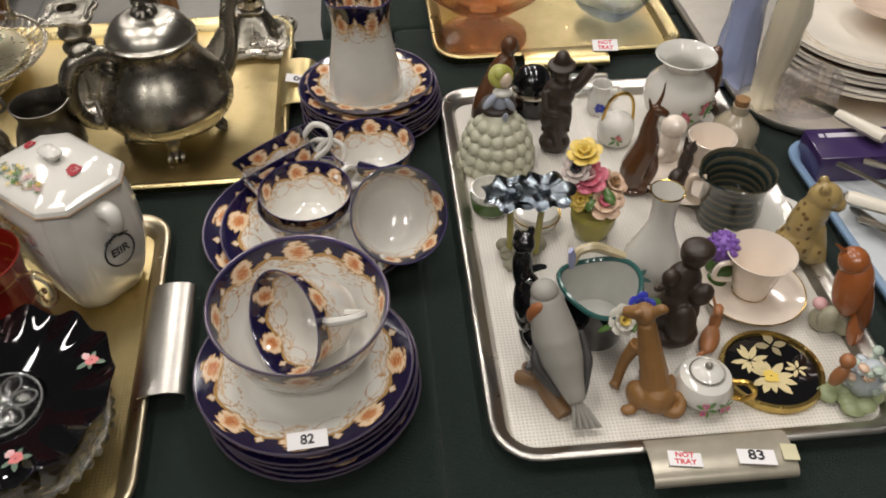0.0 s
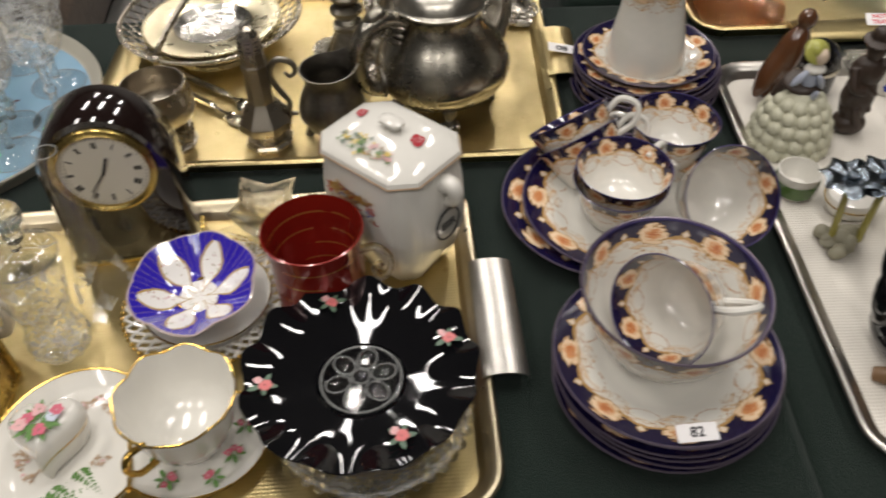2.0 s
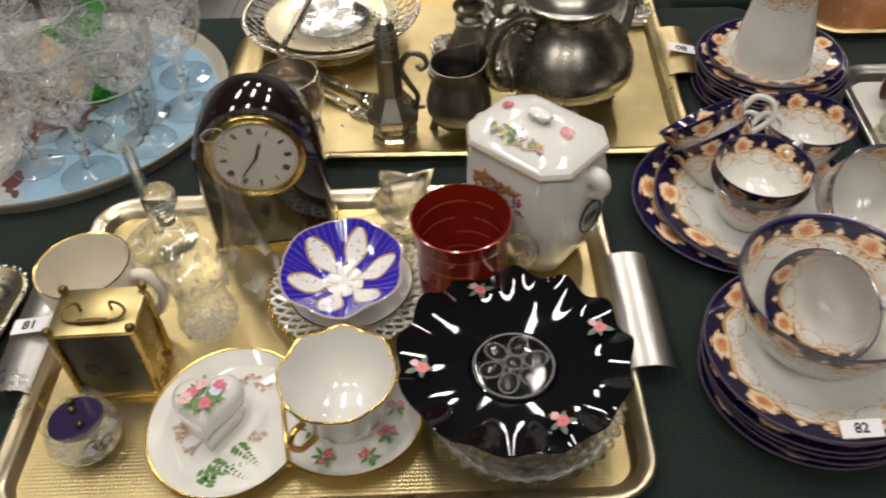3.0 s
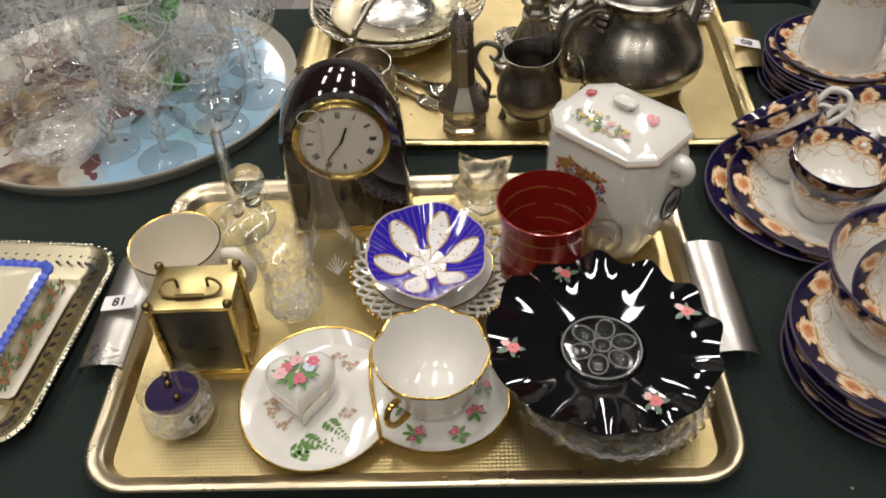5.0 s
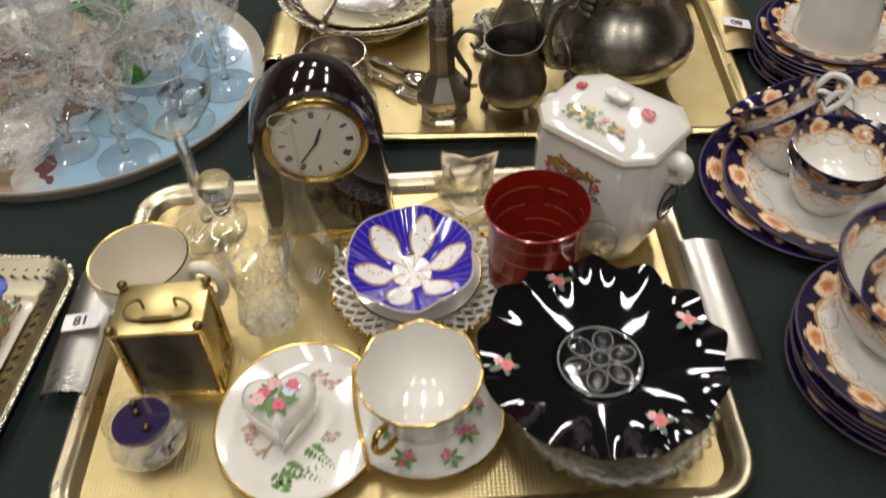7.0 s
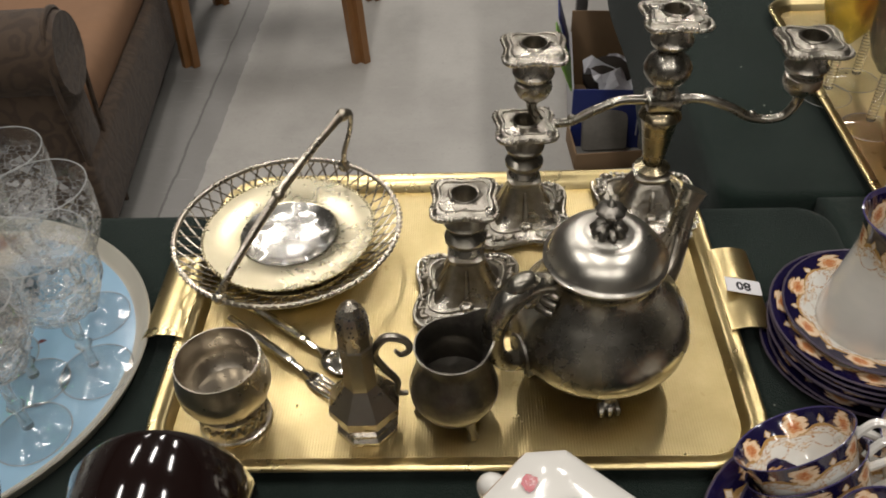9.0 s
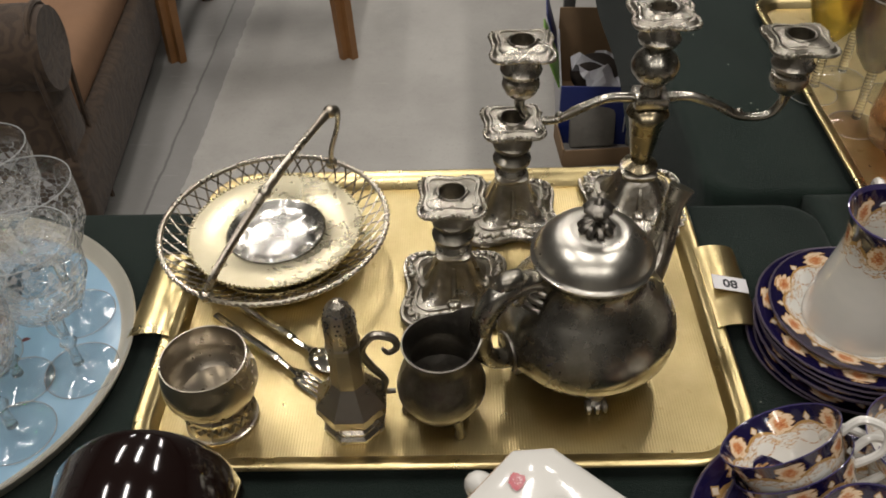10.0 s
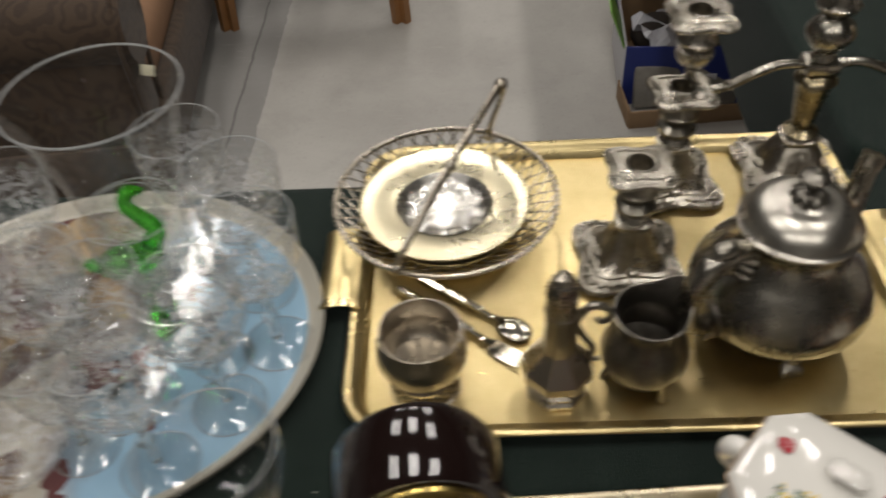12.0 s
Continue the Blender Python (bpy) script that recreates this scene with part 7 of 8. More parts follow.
def mini_teapot():
    t = thing("miniature_teapot", G(.147, .708, 0), "miniature white china teapot with rose print and gilt handle", "teapot")
    part("body", lathe([(0, 0), (.012, 0), (.015, .002), (.0215, .011), (.0225, .017), (.019, .026), (.012, .030), (0, .030)], 32), M_CHINA, t)
    part("lid", lathe([(.0125, .0302), (.0125, .031), (.009, .034), (.004, .0355), (.0, .0358)], 26), M_CHINA, t)
    part("lid_knob", ball(bmesh.new(), (0, 0, .0375), .0030), M_GILTGREY, t)
    part("lid_line", tube([(.0126 * math.cos(a), .0126 * math.sin(a), .031) for a in np.linspace(0, 6.2832, 25)], .0007, 5, 1), M_GILTGREY, t)
    part("spout", tube([(-.018, .004, .012), (-.026, .008, .018), (-.030, .011, .028), (-.034, .013, .033)], [.0055, .0045, .003, .0026], 9), M_CHINA, t)
    part("handle", tube([(.018, -.006, .024), (.028, -.011, .027), (.034, -.014, .018), (.028, -.011, .008), (.020, -.007, .008)], .0022, 8), M_GILT, t, "gilt loop handle")
    for a, z, sd in ((-100, .014, 71), (-62, .013, 74)):
        sp = bmesh.new()
        sprig(sp, (0, 0), .009, sd, 0, 2, 5)
        c, s = math.cos(radians(a)), math.sin(radians(a))
        part("rose_print", sp, [M_PINK, M_LEAF, M_BLUEPAINT], t, "", flat=True, m=pose(.0232 * c, .0232 * s, z, 78, 0, a + 90))


M_GILTGREY = simple("grey gilding", (0.30, 0.28, 0.24), .3, .5)
mini_teapot()


def dried_flower_disc():
    t = thing("flower_coaster", G(.209, .724, 8), "oval black coaster with pressed cream flowers and brass rim", "coaster")
    sq = .98
    el = lambda r, z: [(r * math.cos(a), r * sq * math.sin(a), z) for a in np.linspace(0, 6.2832, 65)[:-1]]
    part("plate", loft([el(.036, .001), el(.036, .0045)]), M_BLACKGLAZE, t)
    part("brass_rim", loft([el(.035, 0), el(.0395, 0), el(.0405, .004), el(.0395, .0075), el(.0365, .0075), el(.0355, .0045)], cap=(False, False)), M_BRASS, t)
    bm = bmesh.new()
    petals(bm, (-.004, -.006), .020, 10, 0, z=.0050, seed=3, wide=.34)
    petals(bm, (-.012, .012), .016, 9, 0, z=.0055, seed=5, wide=.30)
    petals(bm, (.020, -.004), .011, 6, 0, z=.0052, seed=7, wide=.34)
    petals(bm, (.012, .022), .015, 4, 1, z=.0053, seed=9, wide=.5)
    petals(bm, (-.004, -.006), .007, 7, 2, z=.0060, seed=11, wide=.8)
    part("pressed_flower", bm, [simple("dried petal", (0.60, 0.50, 0.27), .6, 0, .3, 200), simple("dried leaf", (0.30, 0.25, 0.14), .6, 0, .3, 200), M_YELLOW], t, "pressed cream and yellow flowers", flat=True)


dried_flower_disc()
figure("fawn_ornament", G(.170, .757, 60), [((0, 0, .008), (.016, .008, .007)), ((.014, 0, .016), (.005, .005, .010), (0, 20, 0)), ((.017, 0, .025), (.007, .0045, .0045))], [([(.016, .002, .027), (.022, .008, .036), (.028, .010, .036)], [.0016, .0013, .001]), ([(-.010, 0, .004), (-.024, .006, .008)], [.003, .0015])], M_FAWN, "small russet reclining fawn ornament", voxel=.0009)


def china_thistle():
    t = thing("china_flower", G(.196, .824, 0), "lilac china flower head on green leaves", "ornament")
    bm = ball(bmesh.new(), (0, 0, .045), .0125, u=20, v=14)
    for k in range(60):
        z = 1 - 2 * (k + .5) / 60
        a = k * 2.39996
        q = math.sqrt(1 - z * z)
        ball(bm, (.0122 * q * math.cos(a), .0122 * q * math.sin(a), .045 + .0122 * z), .0024, u=6, v=5)
    part("bloom", bm, M_LILAC, t)
    bm = tube([(0, 0, 0), (.001, 0, .034)], .0028, 8)
    ball(bm, (-.002, -.003, .026), (.011, .006, .009), (0, 20, 0))
    ball(bm, (.008, -.004, .020), (.012, .005, .006), (0, -15, 20))
    ball(bm, (.0, 0, .006), (.012, .010, .006))
    part("leaves", bm, M_GREENGLAZE, t)


china_thistle()


def blush_cup():
    s = thing("saucer", G(.221, .806, 0), "cream china saucer with gilt edge", "saucer")
    part("body", lathe([(0, .003), (.018, .003), (.022, .004), (.033, .008), (.0445, .0125), (.0448, .0135), (.0435, .0132), (.032, .0095), (.021, .006), (0, .005)], 44), M_PINKCHINA, s)
    part("gilt_edge", tube([(.0445 * math.cos(a), .0445 * math.sin(a), .0134) for a in np.linspace(0, 6.2832, 45)], .0006, 5, 1), M_GILT, s)
    c = thing("demitasse_cup", pose(.222, .808, FZ + .0055), "cream china coffee cup with pink interior", "cup")
    part("bowl", lathe([(0, .001), (.013, .001), (.0138, 0), (.0145, .002), (.0165, .010), (.0195, .024), (.0240, .038), (.0285, .046), (.0278, .0465), (.0228, .038), (.018, .024), (.014, .010), (0, .006)], 40), M_PINKCHINA, c)
    part("foot_line", tube([(.0142 * math.cos(a), .0142 * math.sin(a), .0015) for a in np.linspace(0, 6.2832, 31)], .0008, 5, 1), M_GILT, c)
    part("handle", tube([(-.022, 0, .036), (-.034, -.002, .036), (-.036, -.002, .022), (-.020, 0, .016)], .0022, 8), M_PINKCHINA, c)
    s2 = thing("saucer", G(.212, .958, 0), "plain cream china saucer", "saucer")
    part("body", lathe([(0, .003), (.018, .003), (.033, .008), (.0425, .0120), (.0415, .0128), (.032, .0095), (0, .005)], 40), M_PINKCHINA, s2)
    c2 = thing("demitasse_cup", pose(.243, .985, FZ), "cream china coffee cup standing behind the jug", "cup")
    part("bowl", lathe([(0, .001), (.012, .001), (.0145, .002), (.0165, .010), (.0185, .022), (.0215, .034), (.0238, .040), (.023, .0405), (.0205, .034), (.017, .022), (.014, .010), (0, .006)], 36), M_PINKCHINA, c2)
    part("handle", tube([(-.018, -.004, .032), (-.030, -.006, .032), (-.030, -.006, .018), (-.016, -.003, .014)], .002, 8), M_PINKCHINA, c2)
    s3 = thing("saucer", G(.268, .884, 0), "pale speckled china saucer under the leopard", "saucer")
    part("body", lathe([(0, .003), (.018, .003), (.033, .008), (.0445, .0130), (.0435, .0138), (.032, .0095), (0, .005)], 40), M_CHINA, s3)


blush_cup()


def leopard():
    n = Nodes("leopard spots")
    sp = n.ramp(n.voronoi(120), .30, .24)
    n.set(colour=n.mix(n.math("MULTIPLY", sp, .85), n.mix(n.noise(50, 3), (0.30, 0.21, 0.07), (0.42, 0.31, 0.13)), (0.10, 0.045, 0.014)), rough=.3, coat=.3)
    figure("leopard_figurine", pose(.274, .848, FZ + .004, 0, 0, 0), [((.0, 0, .018), (.019, .017, .018)), ((.004, 0, .044), (.015, .014, .030), (0, 16, 0)), ((.012, 0, .068), (.0145, .013, .0125)), ((.023, -.004, .062), (.007, .008, .007)), ((.006, -.006, .080), (.0045, .004, .005)), ((.010, .006, .080), (.0045, .004, .005)), ((.014, -.010, .012), (.010, .009, .013))], [([(.012, -.008, .040), (.018, -.012, .020), (.020, -.014, .004)], [.006, .005, .006])], n.mat, "spotted leopard figurine seated on its haunches")


leopard()


def robin():
    bm = bmesh.new()
    for c, r, rot, mi in (((-.006, .004, .008), (.013, .012, .009), (0, 0, 0), 1), ((-.010, -.004, .020), (.008, .007, .012), (0, 15, 0), 1), ((.006, -.004, .010), (.008, .010, .010), (0, 0, 0), 1), ((-.014, .006, .026), (.006, .006, .005), (0, 0, 0), 2), ((.004, .002, .048), (.0150, .0150, .027), (-16, 4, 0), 0), ((.001, .009, .069), (.0118, .0125, .0118), (0, 0, 0), 0), ((.010, -.012, .040), (.006, .007, .022), (-22, 0, 0), 3), ((.008, -.016, .018), (.007, .006, .017), (-14, 0, 0), 0)):
        ball(bm, c, r, rot, mi)
    tube([(-.006, .012, .076), (-.012, .020, .079)], [.0024, .0006], 6, 2, bm, mi=3)
    ob = part("robin_figurine", bm, [M_ORANGEBROWN, simple("pale stump glaze", (0.40, 0.38, 0.27), .3, 0, .4, 60), M_PALEPINK, simple("dark russet glaze", (0.16, 0.05, 0.016), .2, 0, .4, 80)], None, "", G(.276, .764, 0))
    tagged(ob, "russet glazed bird figurine on a pale stump", "figurine")


robin()


def garden_group():
    bm = bmesh.new()
    r0 = random.Random(8)
    for k in range(16):
        a = k * 2.4
        ball(bm, (.018 * math.sqrt(r0.random()) * math.cos(a), .014 * math.sqrt(r0.random()) * math.sin(a), .004 + .004 * r0.random()), (.009, .008, .005), (0, 0, r0.uniform(0, 90)), 0, 10, 6)
    ball(bm, (.008, .002, .022), (.013, .011, .019), (0, 0, 0), 1)
    for k in range(22):
        a, z = r0.uniform(0, 6.28), r0.uniform(.010, .044)
        ball(bm, (.008 + .012 * math.cos(a), .002 + .010 * math.sin(a), z), (.0048, .0042, .0030), (r0.uniform(0, 60), 0, r0.uniform(0, 180)), r0.choice((1, 2, 2, 3)), 8, 5)
    ball(bm, (-.014, .004, .026), (.006, .005, .011), (0, 15, 0), 4)
    ball(bm, (-.011, .006, .040), .006, (0, 0, 0), 4)
    ob = part("garden_figurine", bm, [simple("pale moss glaze", (0.30, 0.34, 0.18), .35, 0, .5, 90), simple("pale blue china", (0.48, 0.53, 0.56), .3, 0, .3, 120), simple("mint china", (0.42, 0.50, 0.42), .3, 0, .3, 120), M_ROSEPALE, M_FAWN], None, "", G(.259, .694, 0))
    tagged(ob, "small china garden ornament in pale blue and green", "figurine")


garden_group()


def striped_jug():
    n = Nodes("banded stoneware")
    p = n.xyz(n.co())
    z = n.math("ADD", p[2], n.math("MULTIPLY", n.noise(30, 3), .003))
    f = n.math("FRACT", n.math("MULTIPLY", z, 128))
    col = n.mix(n.ramp(f, .45, .8), (0.010, 0.020, 0.019), n.mix(n.noise(45, 3), (0.065, 0.045, 0.022), (0.10, 0.095, 0.065)))
    n.set(colour=col, rough=.2, coat=.4)

    def lip(a, r, z_, i):
        k = max(0.0, (z_ - .045) / .015)
        g_ = math.exp(-((math.atan2(math.sin(a - 3.5), math.cos(a - 3.5))) / .4) ** 2)
        d_ = math.exp(-((math.atan2(math.sin(a + .9), math.cos(a + .9))) / .5) ** 2)
        return r * (1 + .22 * g_ * k - .05 * d_ * k), z_ + .004 * g_ * k - .003 * d_ * k
    t = vessel("stoneware_jug", G(.236, .905, 0), [(0, 0), (.024, 0), (.027, .003), (.0285, .020), (.027, .040), (.030, .052), (.0345, .060), (.0335, .061), (.0275, .050), (.025, .040), (.026, .020), (0, .020)], n.mat, "banded green-brown stoneware jug", "jug", 44, lip)
    part("handle", tube([(-.028, .004, .050), (-.040, .006, .050), (-.040, .006, .030), (-.028, .004, .022)], .0035, 8), M_PALEBUFF, t)


striped_jug()


def corked_flask():
    t = vessel("corked_flask", G(.281, 1.018, 0), [(0, 0), (.016, 0), (.021, .004), (.0245, .016), (.023, .028), (.014, .038), (.0085, .043), (.0085, .052), (.0, .052)], simple("buff stoneware glaze", (0.42, 0.36, 0.26), .2, 0, .3, 30, coat=.4), "buff stoneware flask with cork stopper", "flask", 32)
    part("cork", lathe([(0, .050), (.0068, .050), (.0075, .059), (.0, .0595)], 16), simple("cork", (0.28, 0.15, 0.06), .8, 0, .4, 200), t)


corked_flask()
figure("baby_figurine", G(.203, .996, 0), [((0, 0, .012), (.014, .011, .012)), ((0, -.002, .030), (.011, .009, .014)), ((.002, -.002, .048), (.013, .012, .0115)), ((-.010, -.008, .020), (.007, .006, .005))], [], M_PINKCHINA, "plain blush china ornament", voxel=.0011)
figure("tall_wooden_figure", G(.277, 1.092, 0), [((0, 0, .008), (.013, .012, .008)), ((0, 0, .036), (.012, .011, .032)), ((0, 0, .066), (.007, .007, .011))], [], M_BROWNGLAZE, "narrow dark brown ornament behind the vase", voxel=.0012)
figure("small_dog_ornament", G(.205, .958, 40), [((0, 0, .012), (.014, .009, .011), (0, 20, 0)), ((.008, 0, .028), (.008, .007, .014)), ((.011, 0, .042), (.008, .0065, .006))], [([(.008, .003, .045), (.008, .005, .055)], [.003, .001]), ([(.008, -.003, .045), (.008, -.005, .055)], [.003, .001])], M_DARKWOOD, "small dark dog ornament", voxel=.0009)
tg = thing("glass_slab", G(.150, 1.126, -4), "flat frosted glass block at the tray's back rim", "ornament")
part("slab", rbox(.05, .022, .014, .002, (0, 0, .012)), M_GLASSSOLID, tg)

# ---- far end of the ornament table ----
M_SOFTSTEEL = plate_metal("satin steel", (0.86, 0.81, 0.74), (0.72, 0.67, 0.60), .40)


def steel_tray():
    t = thing("steel_tray", pose(.545, 1.225, TZ), "large polished steel tray with rounded corners", "tray")
    w, d, r = .47, .42, .09
    R = lambda i, z: tray_ring(w, d, r, i, z)
    part("base", loft([R(.014, .001), R(.014, .004)]), M_SOFTSTEEL, t)
    part("rim", loft([R(.014, 0), R(.006, .003), R(0, .013), R(.001, .015), R(.004, .014), R(.010, .006), R(.016, .004)], cap=(False, False)), M_SOFTSTEEL, t, sharp=60)
    n = Nodes("gilt transfer plate")
    s = n.xyz(n.co("UV"))
    lace = n.math("MULTIPLY", n.math("GREATER_THAN", s[1], .72), n.math("LESS_THAN", s[1], .93))
    pat = n.math("GREATER_THAN", n.noise(60, 3, vec=n.co("UV")), .52)
    n.set(colour=n.mix(n.math("MULTIPLY", lace, pat), n.mix(n.noise(20, 3), (0.76, 0.70, 0.60), (0.82, 0.77, 0.68)), (0.50, 0.36, 0.19)), rough=.15, coat=.4)
    for k in range(5):
        p = thing("dinner_plate", pose(.492 + .003 * math.sin(k * 2), 1.163 + .003 * math.cos(k * 3), TZ + .004 + k * .0085, 0, 0, 50 * k), "cream dinner plate with gilt lace border, stacked", "plate", "cream plates")
        r = .110
        part("body", lathe([(0, .004, 0), (.070, .0045, .6), (.078, .009, .7), (r * .985, .019, .97), (r, .0195, .99), (r, .0145, 1), (.078, .006, .7), (.066, 0, .5), (.060, 0, .4), (0, .002, 0)], 56), n.mat, p)
        part("gilt_edge", tube([(r * math.cos(a), r * math.sin(a), .019) for a in np.linspace(0, 6.2832, 57)], .0007, 5, 1), M_GILTGREY, p)
    p = thing("glass_plate", pose(.520, 1.180, TZ + .0585) @ Matrix.Diagonal((.68, .68, 1, 1)), "peach glass dish lying on the plate stack", "dish")
    part("body", lathe([(0, .002), (.040, .002), (.055, .008), (.075, .014), (.074, .0155), (.054, .010), (.04, .005), (0, .005)], 48), simple("peach lustre", (0.74, 0.58, 0.46), .1, 0, .2, 30, coat=.5), p)


steel_tray()
gb = thing("glass_paperweight", pose(.378, 1.066, TZ + .004, 0, 0, 12), "rough-cut clear glass block on the steel tray", "paperweight")
bm = rbox(.062, .034, .052, .007, seg=2)
r0 = random.Random(3)
for vtx in bm.verts:
    vtx.co += Vector((r0.uniform(-.003, .003), r0.uniform(-.003, .003), r0.uniform(-.002, .002)))
part("block", bm, glass("ice glass", (0.99, 0.98, 0.99), .55, .8, 130), gb, sharp=10)


def drapery_figure(name, m, rows, mat, label, folds):
    bm = lathe(rows, 36, lambda a, r, z, i: (r * (1 + .13 * math.sin(folds * a + z * 40) + .05 * math.sin((folds * 2 + 1) * a - z * 25)), z))
    ob = part(name, bm, mat, None, "", m, sharp=80)
    return tagged(ob, label, "figurine")


M_BLUESTAT = simple("pale blue glaze", (0.36, 0.42, 0.66), .18, 0, .25, 40, coat=.4)
M_IVORY = simple("ivory glaze", (0.66, 0.59, 0.44), .2, 0, .15, 40, coat=.4)
drapery_figure("robed_statuette", pose(.328, 1.150, TZ + .004, 0, 0, 0), [(0, 0), (.024, 0), (.024, .008), (.020, .05), (.017, .09), (.019, .12), (.014, .145), (.008, .155), (.010, .168), (.006, .18), (0, .182)], M_BLUESTAT, "plain pale blue draped statuette", 7)
drapery_figure("robed_statuette", pose(.343, 1.096, TZ + .004, 0, 3, 0), [(0, 0), (.019, 0), (.020, .006), (.013, .010), (.014, .03), (.017, .07), (.018, .11), (.013, .14), (.008, .152), (.0095, .165), (.006, .178), (0, .18)], M_IVORY, "slender ivory statuette with folded robe", 5)


def cutlery_tray():
    t = thing("cutlery_tray", pose(.455, .855, TZ, 0, 0, 1), "pale blue plastic tray with white rim full of cutlery", "tray")
    w, d = .252, .310
    R = lambda i, z: tray_ring(w, d, .03, i, z)
    part("base", loft([R(.014, .001), R(.014, .004)]), simple("white laminate", (0.55, 0.58, 0.60), .3, 0, .15, 30), t)
    part("rim", loft([R(.014, 0), R(.006, .003), R(0, .014), R(.001, .016), R(.012, .010), R(.016, .004)], cap=(False, False)), simple("sky blue plastic", (0.28, 0.42, 0.62), .3, 0, .15, 30), t, sharp=60)
    b = thing("cutlery_box", pose(.425, .972, TZ + .004, 0, 0, -2), "dark violet cardboard cutlery box with pale lettering bar", "box")
    part("box", rbox(.165, .050, .030, .002), simple("violet card", (0.045, 0.022, 0.10), .25, 0, .5, 12, coat=.3), b)
    part("lettering", rbox(.038, .007, .0004, 0, (-.045, .012, .0301)), M_PAPERGREY, b, "pale printed lettering bar", flat=True)
    part("emblem", rbox(.005, .006, .0004, 0, (-.069, .012, .0301)), M_PAPERGREY, b, "", flat=True)
    r1 = random.Random(4)
    for k in range(16):
        a = r1.uniform(-75, -35)
        x, y = r1.uniform(.37, .47), r1.uniform(.80, .93)
        s = thing("spoon", pose(x, y, TZ + .006 + .0016 * k, 0, 0, a), "tarnished metal spoon in a heap", "cutlery", "heap of cutlery")
        part("stem", tube([(-.055, 0, .004), (0, 0, .006), (.055, 0, .003)], [.0035, .0018, .0022], 6, 4), M_SILVER_DARK, s)
        part("bowl", ball(bmesh.new(), (.072, 0, .003), (.020, .012, .003), u=12, v=6), M_SILVER_DARK, s)
    for (x, y, z), rz, L in (((.345, .895, .030), -28, .14), ((.405, .962, .046), 115, .09), ((.430, .885, .036), -20, .12), ((.445, .905, .038), -40, .12), ((.450, .840, .036), -15, .12)):
        k = thing("table_knife", pose(x, y, TZ + z, 0, 4, rz), "knife with ivory-coloured handle on the cutlery heap", "cutlery", "ivory knives")
        part("handle", tube([(0, 0, 0), (.003, 0, 0), (L * .55, 0, 0), (L * .6, 0, 0)], [.003, .0068, .0052, .004], 10, 3, flat=1.2), M_IVORYPLAIN, k)
        part("blade", rbox(L * .5, .014, .0012, .0004, (L * .85, 0, -.0006)), M_SILVER, k)


M_PAPERGREY = simple("pale print", (0.62, 0.58, 0.66), .5)
M_IVORYPLAIN = simple("ivory plastic", (0.74, 0.69, 0.58), .3, 0, .08, 60)
cutlery_tray()

# ---- tinted glass on the far gold tray ----
GZ = TZ + .003
M_PEACHGLASS = glass("peach glass", (0.97, 0.78, 0.66), .35, .25, 200)
M_BLUEGLASS = glass("pale blue glass", (0.74, 0.82, 0.97), .5, .5, 160)
vessel("peach_compote", pose(.053, 1.272, GZ), [(0, 0), (.050, 0), (.055, .003), (.054, .008), (.040, .016), (.022, .026), (.018, .034), (.024, .040), (.048, .052), (.068, .068), (.0675, .070), (.046, .056), (.02, .045), (0, .044)], M_PEACHGLASS, "peach frosted glass compote on a wide foot", "compote", 48)
vessel("blue_glass_dish", pose(.226, 1.318, GZ), [(0, 0), (.022, 0), (.028, .004), (.040, .014), (.046, .024), (.045, .0255), (.038, .017), (.026, .008), (0, .006)], M_BLUEGLASS, "pale blue pressed-glass dish", "dish", 32, lambda a, r, z, i: (r * (1 + .08 * math.cos(4 * a)), z))
vessel("peach_vase", pose(.062, 1.395, GZ), [(0, 0), (.026, 0), (.030, .004), (.034, .03), (.030, .07), (.026, .10), (.036, .125), (.035, .126), (.024, .10), (.028, .07), (.031, .03), (0, .01)], M_PEACHGLASS, "tall peach glass vase", "vase", 40)
for x, y, mat, lab in ((.004, 1.490, glass("amber glass", (0.97, 0.90, 0.55), .5), "amber-bowled hock glass with twisted stem"), (.028, 1.425, glass("smoky glass", (0.75, 0.75, 0.76), .5), "smoke-bowled hock glass with twisted stem"), (.045, 1.520, glass("rose glass", (0.92, 0.76, 0.78), .5), "rose-bowled hock glass with twisted stem"), (.085, 1.480, glass("rose pale glass", (0.90, 0.70, 0.62), .5), "pale rose hock glass with twisted stem")):
    goblet(pose(x, y, GZ), lab, .030, .150, .027, mat, "tinted hock glasses", twist=True)

# ---- hall beyond the tables ----
def damask(name):
    n = Nodes(name)
    w = n.noise(9, 5, .6)
    curl = n.math("ABSOLUTE", n.math("SUBTRACT", n.math("FRACT", n.math("MULTIPLY", n.noise(16, 2, .4), 6)), .5))
    pat = n.ramp(curl, .15, .30)
    # tan cloth taken far darker: the shade on the sofa is in these colours
    col = n.mix(pat, (0.040, 0.023, 0.012), (0.064, 0.039, 0.021))
    n.set(colour=n.mix(n.math("MULTIPLY", w, .4), col, (0.034, 0.020, 0.011)), rough=.8, sheen=.12)
    n.bump(n.math("ADD", n.math("MULTIPLY", pat, .5), n.noise(500, 2)), .4, .002)
    return n.mat


M_DAMASK = damask("shaded tan damask")


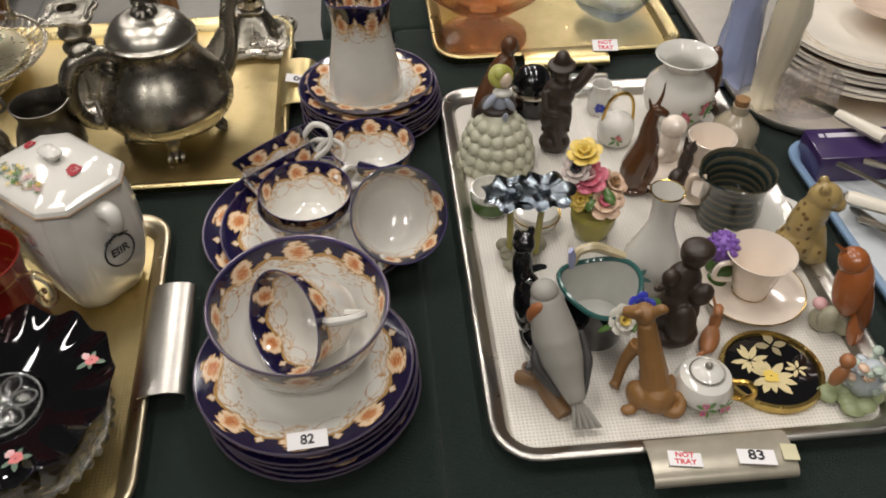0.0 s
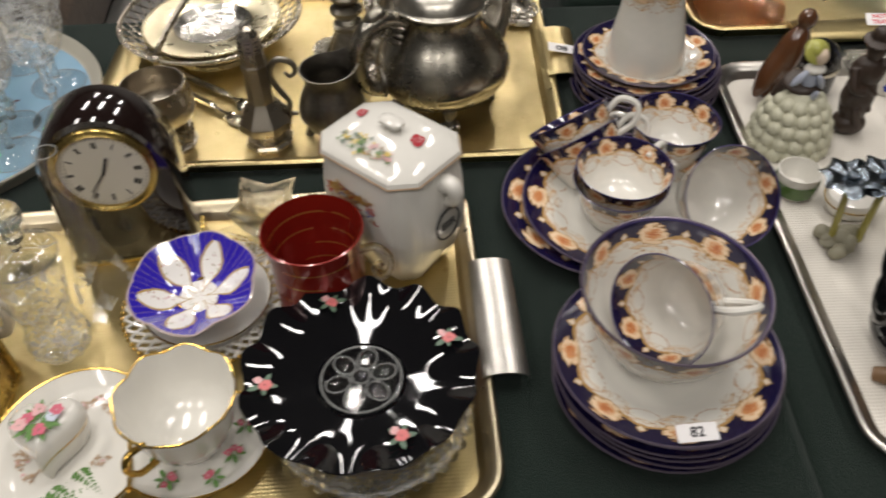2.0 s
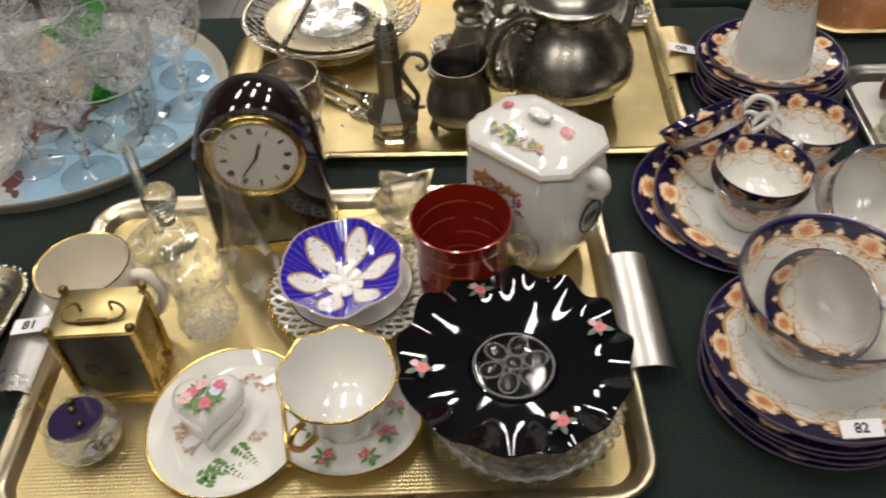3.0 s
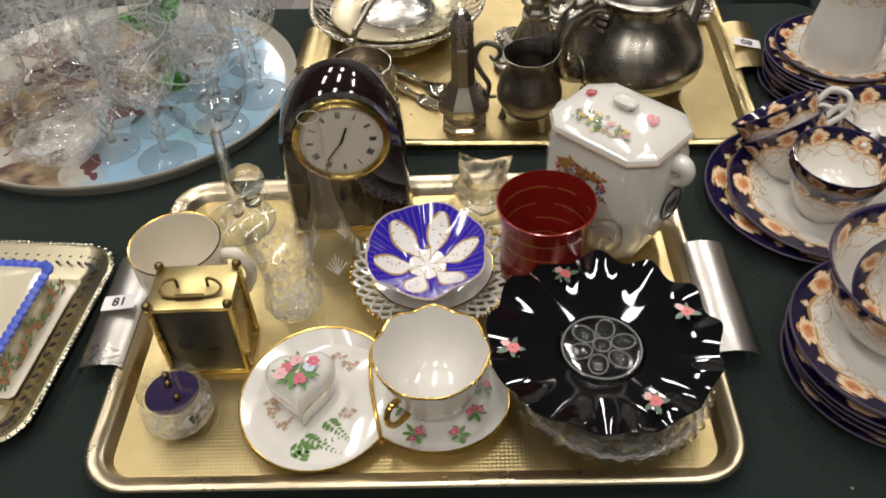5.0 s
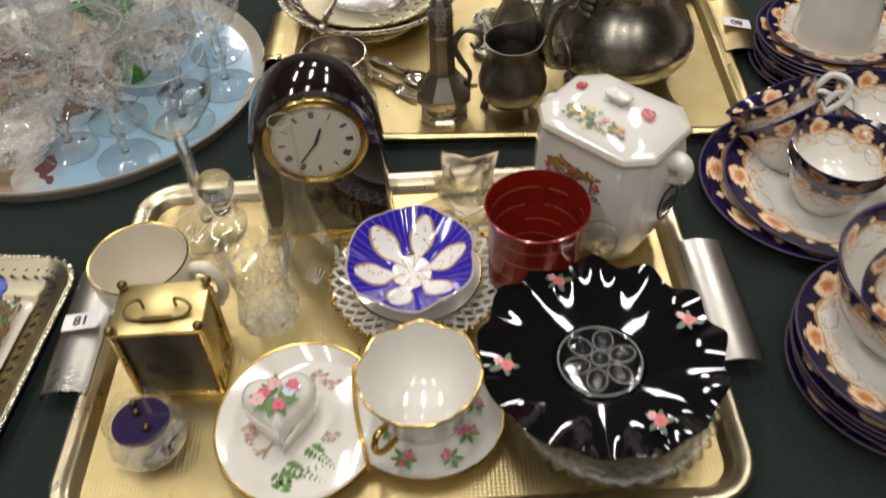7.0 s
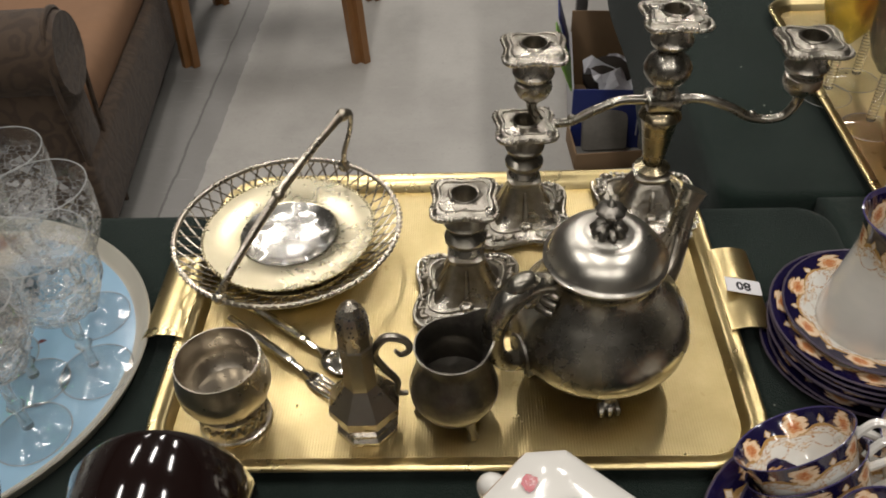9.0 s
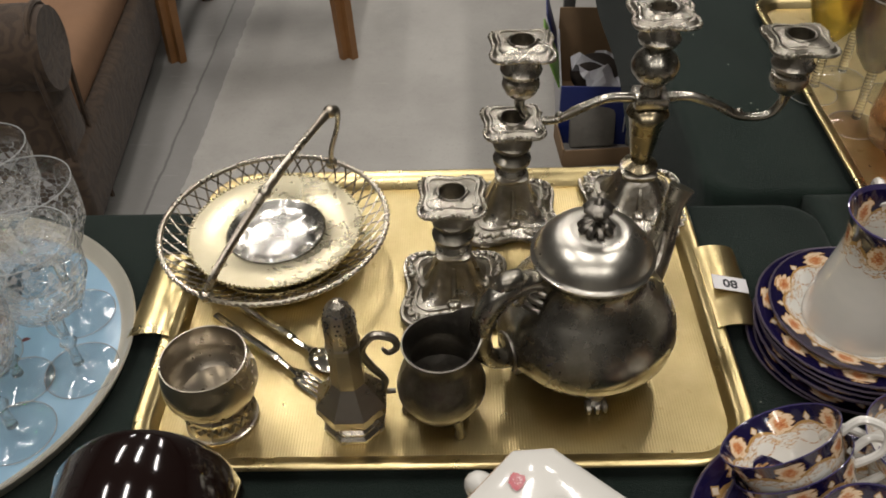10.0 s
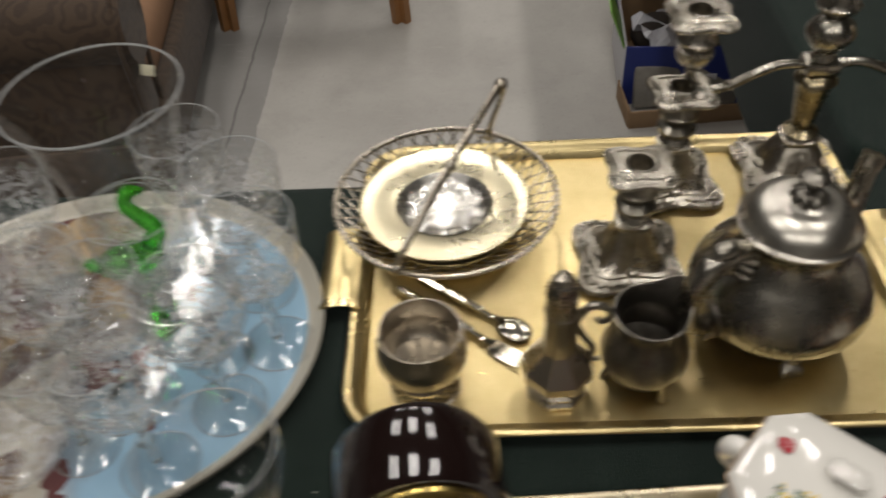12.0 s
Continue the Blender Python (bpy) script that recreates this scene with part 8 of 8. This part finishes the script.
def sofa():
    t = thing("sofa", pose(-1.205, 2.065, 0, 0, 0, 6), "brown damask sofa with rolled arms, on the hall floor", "sofa")
    # local x: away from the front (to the left), y: along the seat
    part("base", rbox(.82, 1.90, .16, .03, (-.45, .95, .07)), M_DAMASK, t)
    part("front_rail", rbox(.06, 1.90, .19, .025, (-.030, .95, .06), seg=3), M_DAMASK, t)
    # lighter copy of the cloth: light on the seat is put into its colour
    part("seat_cushion", rbox(.74, 1.56, .13, .05, (-.395, .95, .225), seg=4), simple("lit seat damask", (0.23, 0.125, 0.066), .85, 0, .25, 30, .3), t, "tan seat cushion in a lit tone")
    part("back", rbox(.22, 1.90, .80, .07, (-.84, .95, .08), seg=4), M_DAMASK, t)
    for y in (.09, 1.81):
        arm = part("arm", rbox(.86, .15, .40, .03, (-.44, y, .05), seg=3), M_DAMASK, t)
        part("arm_roll", tube([(-.88, y, .47), (-.5, y, .475), (-.03, y, .47), (-.012, y, .47)], [.085, .09, .09, .07], 20, 3), M_DAMASK, arm)
        part("piping", tube([(-.010, y - .055, .05), (-.008, y - .07, .30), (-.006, y - .085, .45), (-.006, y - .05, .54), (-.006, y, .56), (-.006, y + .05, .54), (-.006, y + .085, .46), (-.008, y + .07, .30), (-.010, y + .055, .05)], .006, 6), M_DAMASK, arm)
    for x in (-.08, -.80):
        for y in (.1, 1.8):
            part("foot", rbox(.05, .05, .04, .005, (x, y, 0)), M_DARKWOOD, t)


sofa()
M_BEECH = simple("orange-brown beech", (0.26, 0.125, 0.045), .4, 0, .35, 30)


def chair():
    t = thing("wooden_chair", pose(-1.0, 3.12, 0, 0, 0, 0), "orange-brown wooden chair with splayed double legs", "chair")
    for sx in (-1, 1):
        for sy, dz in ((-.20, .45), (.22, .92)):
            for k in (-1, 1):
                part("leg", tube([(sx * .262 + k * .014, sy, 0), (sx * .262 * .93 + k * .014, sy * .9, dz)], [.015, .018], 4, 1), M_BEECH, t)
    part("seat", rbox(.46, .44, .04, .015, (0, .0, .44)), M_DAMASK, t)
    part("backrest", rbox(.46, .025, .12, .01, (0, .20, .78)), M_BEECH, t)


chair()


def box_heap():
    c = thing("cardboard_box", pose(.030, 2.60, 0, 0, 0, -4), "open blue, green and white printed cardboard box under the table", "box")
    w, d, h = .34, .30, .17
    for nm, bm, mat in (("front_panel", rbox(w, .004, h, .001, (0, -d / 2, 0)), M_BOXBLUE), ("back_panel", rbox(w, .004, h + .06, .001, (0, d / 2, 0)), M_CARD), ("side_panel", rbox(.004, d - .008, h, .001, (-w / 2, 0, 0)), M_BOXWHITE), ("side_panel", rbox(.004, d - .008, h, .001, (w / 2, 0, 0)), M_BOXWHITE), ("bottom_panel", rbox(w - .008, d - .008, .004, 0, (0, 0, .001)), M_CARD)):
        part(nm, bm, mat, c)
    part("flap", rbox(.004, d * .55, .11, .001), M_BOXGREEN, c, "bright green box flap", pose(-w / 2 - .004, -d * .2, h - .01, 0, -22, 0))
    part("flap", rbox(.004, d * .42, .12, .001), M_BOXBLUE, c, "blue box flap with white edge", pose(-w / 2 - .006, d * .28, h - .01, 0, -16, 0))
    part("flap_edge", rbox(.005, d * .42, .035, .001), M_BOXWHITE, c, "white printed band", pose(-w / 2 - .026, d * .28, h + .05, 0, -16, 0))
    part("lettering_bar", rbox(.040, .002, .018, 0, (.04, -d / 2 - .003, .075)), M_BOXWHITE, c, "pale printed mark", flat=True)
    part("printed_line", rbox(.003, .002, .10, 0, (-.005, -d / 2 - .003, .04)), M_BOXWHITE, c, "thin pale printed line", flat=True)
    p = thing("packing_paper", pose(.020, 2.60, .10, 0, 0, 12), "crumpled white packing paper in the open box", "paper")
    bm = bmesh.new()
    bmesh.ops.create_grid(bm, x_segments=9, y_segments=8, size=.5, matrix=Matrix.Diagonal((.22, .17, 1, 1)))
    rq = random.Random(6)
    for vtx in bm.verts:
        vtx.co.z += rq.uniform(0, .055)
    part("sheet", bm, M_BOXWHITE, p, flat=True)
    for x, y, z in ((-.06, .05, .06), (.08, .04, .05), (.05, -.07, .04)):
        q = thing("dark_bundle", pose(.03 + x, 2.60 + y, .006 + z * .5), "dark cloth bundle inside the open box", "bundle")
        part("cloth", ball(bmesh.new(), (0, 0, .055), (.075, .06, .055), u=14, v=9), M_DARKCLOTH, q)
    k = thing("cardboard_box", pose(.05, 2.44, 0, 0, 0, 4), "plain brown cardboard box with hand hole", "box")
    w, d, h = .40, .14, .05
    for nm, bm in (("front_panel", rbox(w, .005, h, .001, (0, -d / 2, 0))), ("back_panel", rbox(w, .005, h, .001, (0, d / 2, 0))), ("side_panel", rbox(.005, d - .01, h, .001, (-w / 2, 0, 0))), ("side_panel", rbox(.005, d - .01, h, .001, (w / 2, 0, 0)))):
        part(nm, bm, M_CARD, k)
    for x, lab in ((-.085, "grey weathered wooden board standing in a box"), (.06, "grey weathered wooden board standing in a box")):
        b = thing("wooden_board", pose(x + .02, 2.44, .006, -12, 0, 3), lab, "board")
        part("board", rbox(.115, .025, .11, .006), M_OLDWOOD, b)


M_DARKCLOTH = simple("dark brown cloth", (0.035, 0.026, 0.020), .9, 0, .5, 40, .6)
M_BOXBLUE = simple("blue printed card", (0.012, 0.025, 0.16), .5, 0, .2, 20)
M_BOXGREEN = simple("green printed card", (0.20, 0.42, 0.06), .5, 0, .2, 20)
M_BOXWHITE = simple("white printed card", (0.55, 0.55, 0.58), .5, 0, .15, 20)
M_CARD = simple("brown card", (0.25, 0.16, 0.085), .8, 0, .25, 25)
M_OLDWOOD = simple("weathered board", (0.25, 0.235, 0.205), .8, 0, .65, 45, .9, bscale=90)
box_heap()
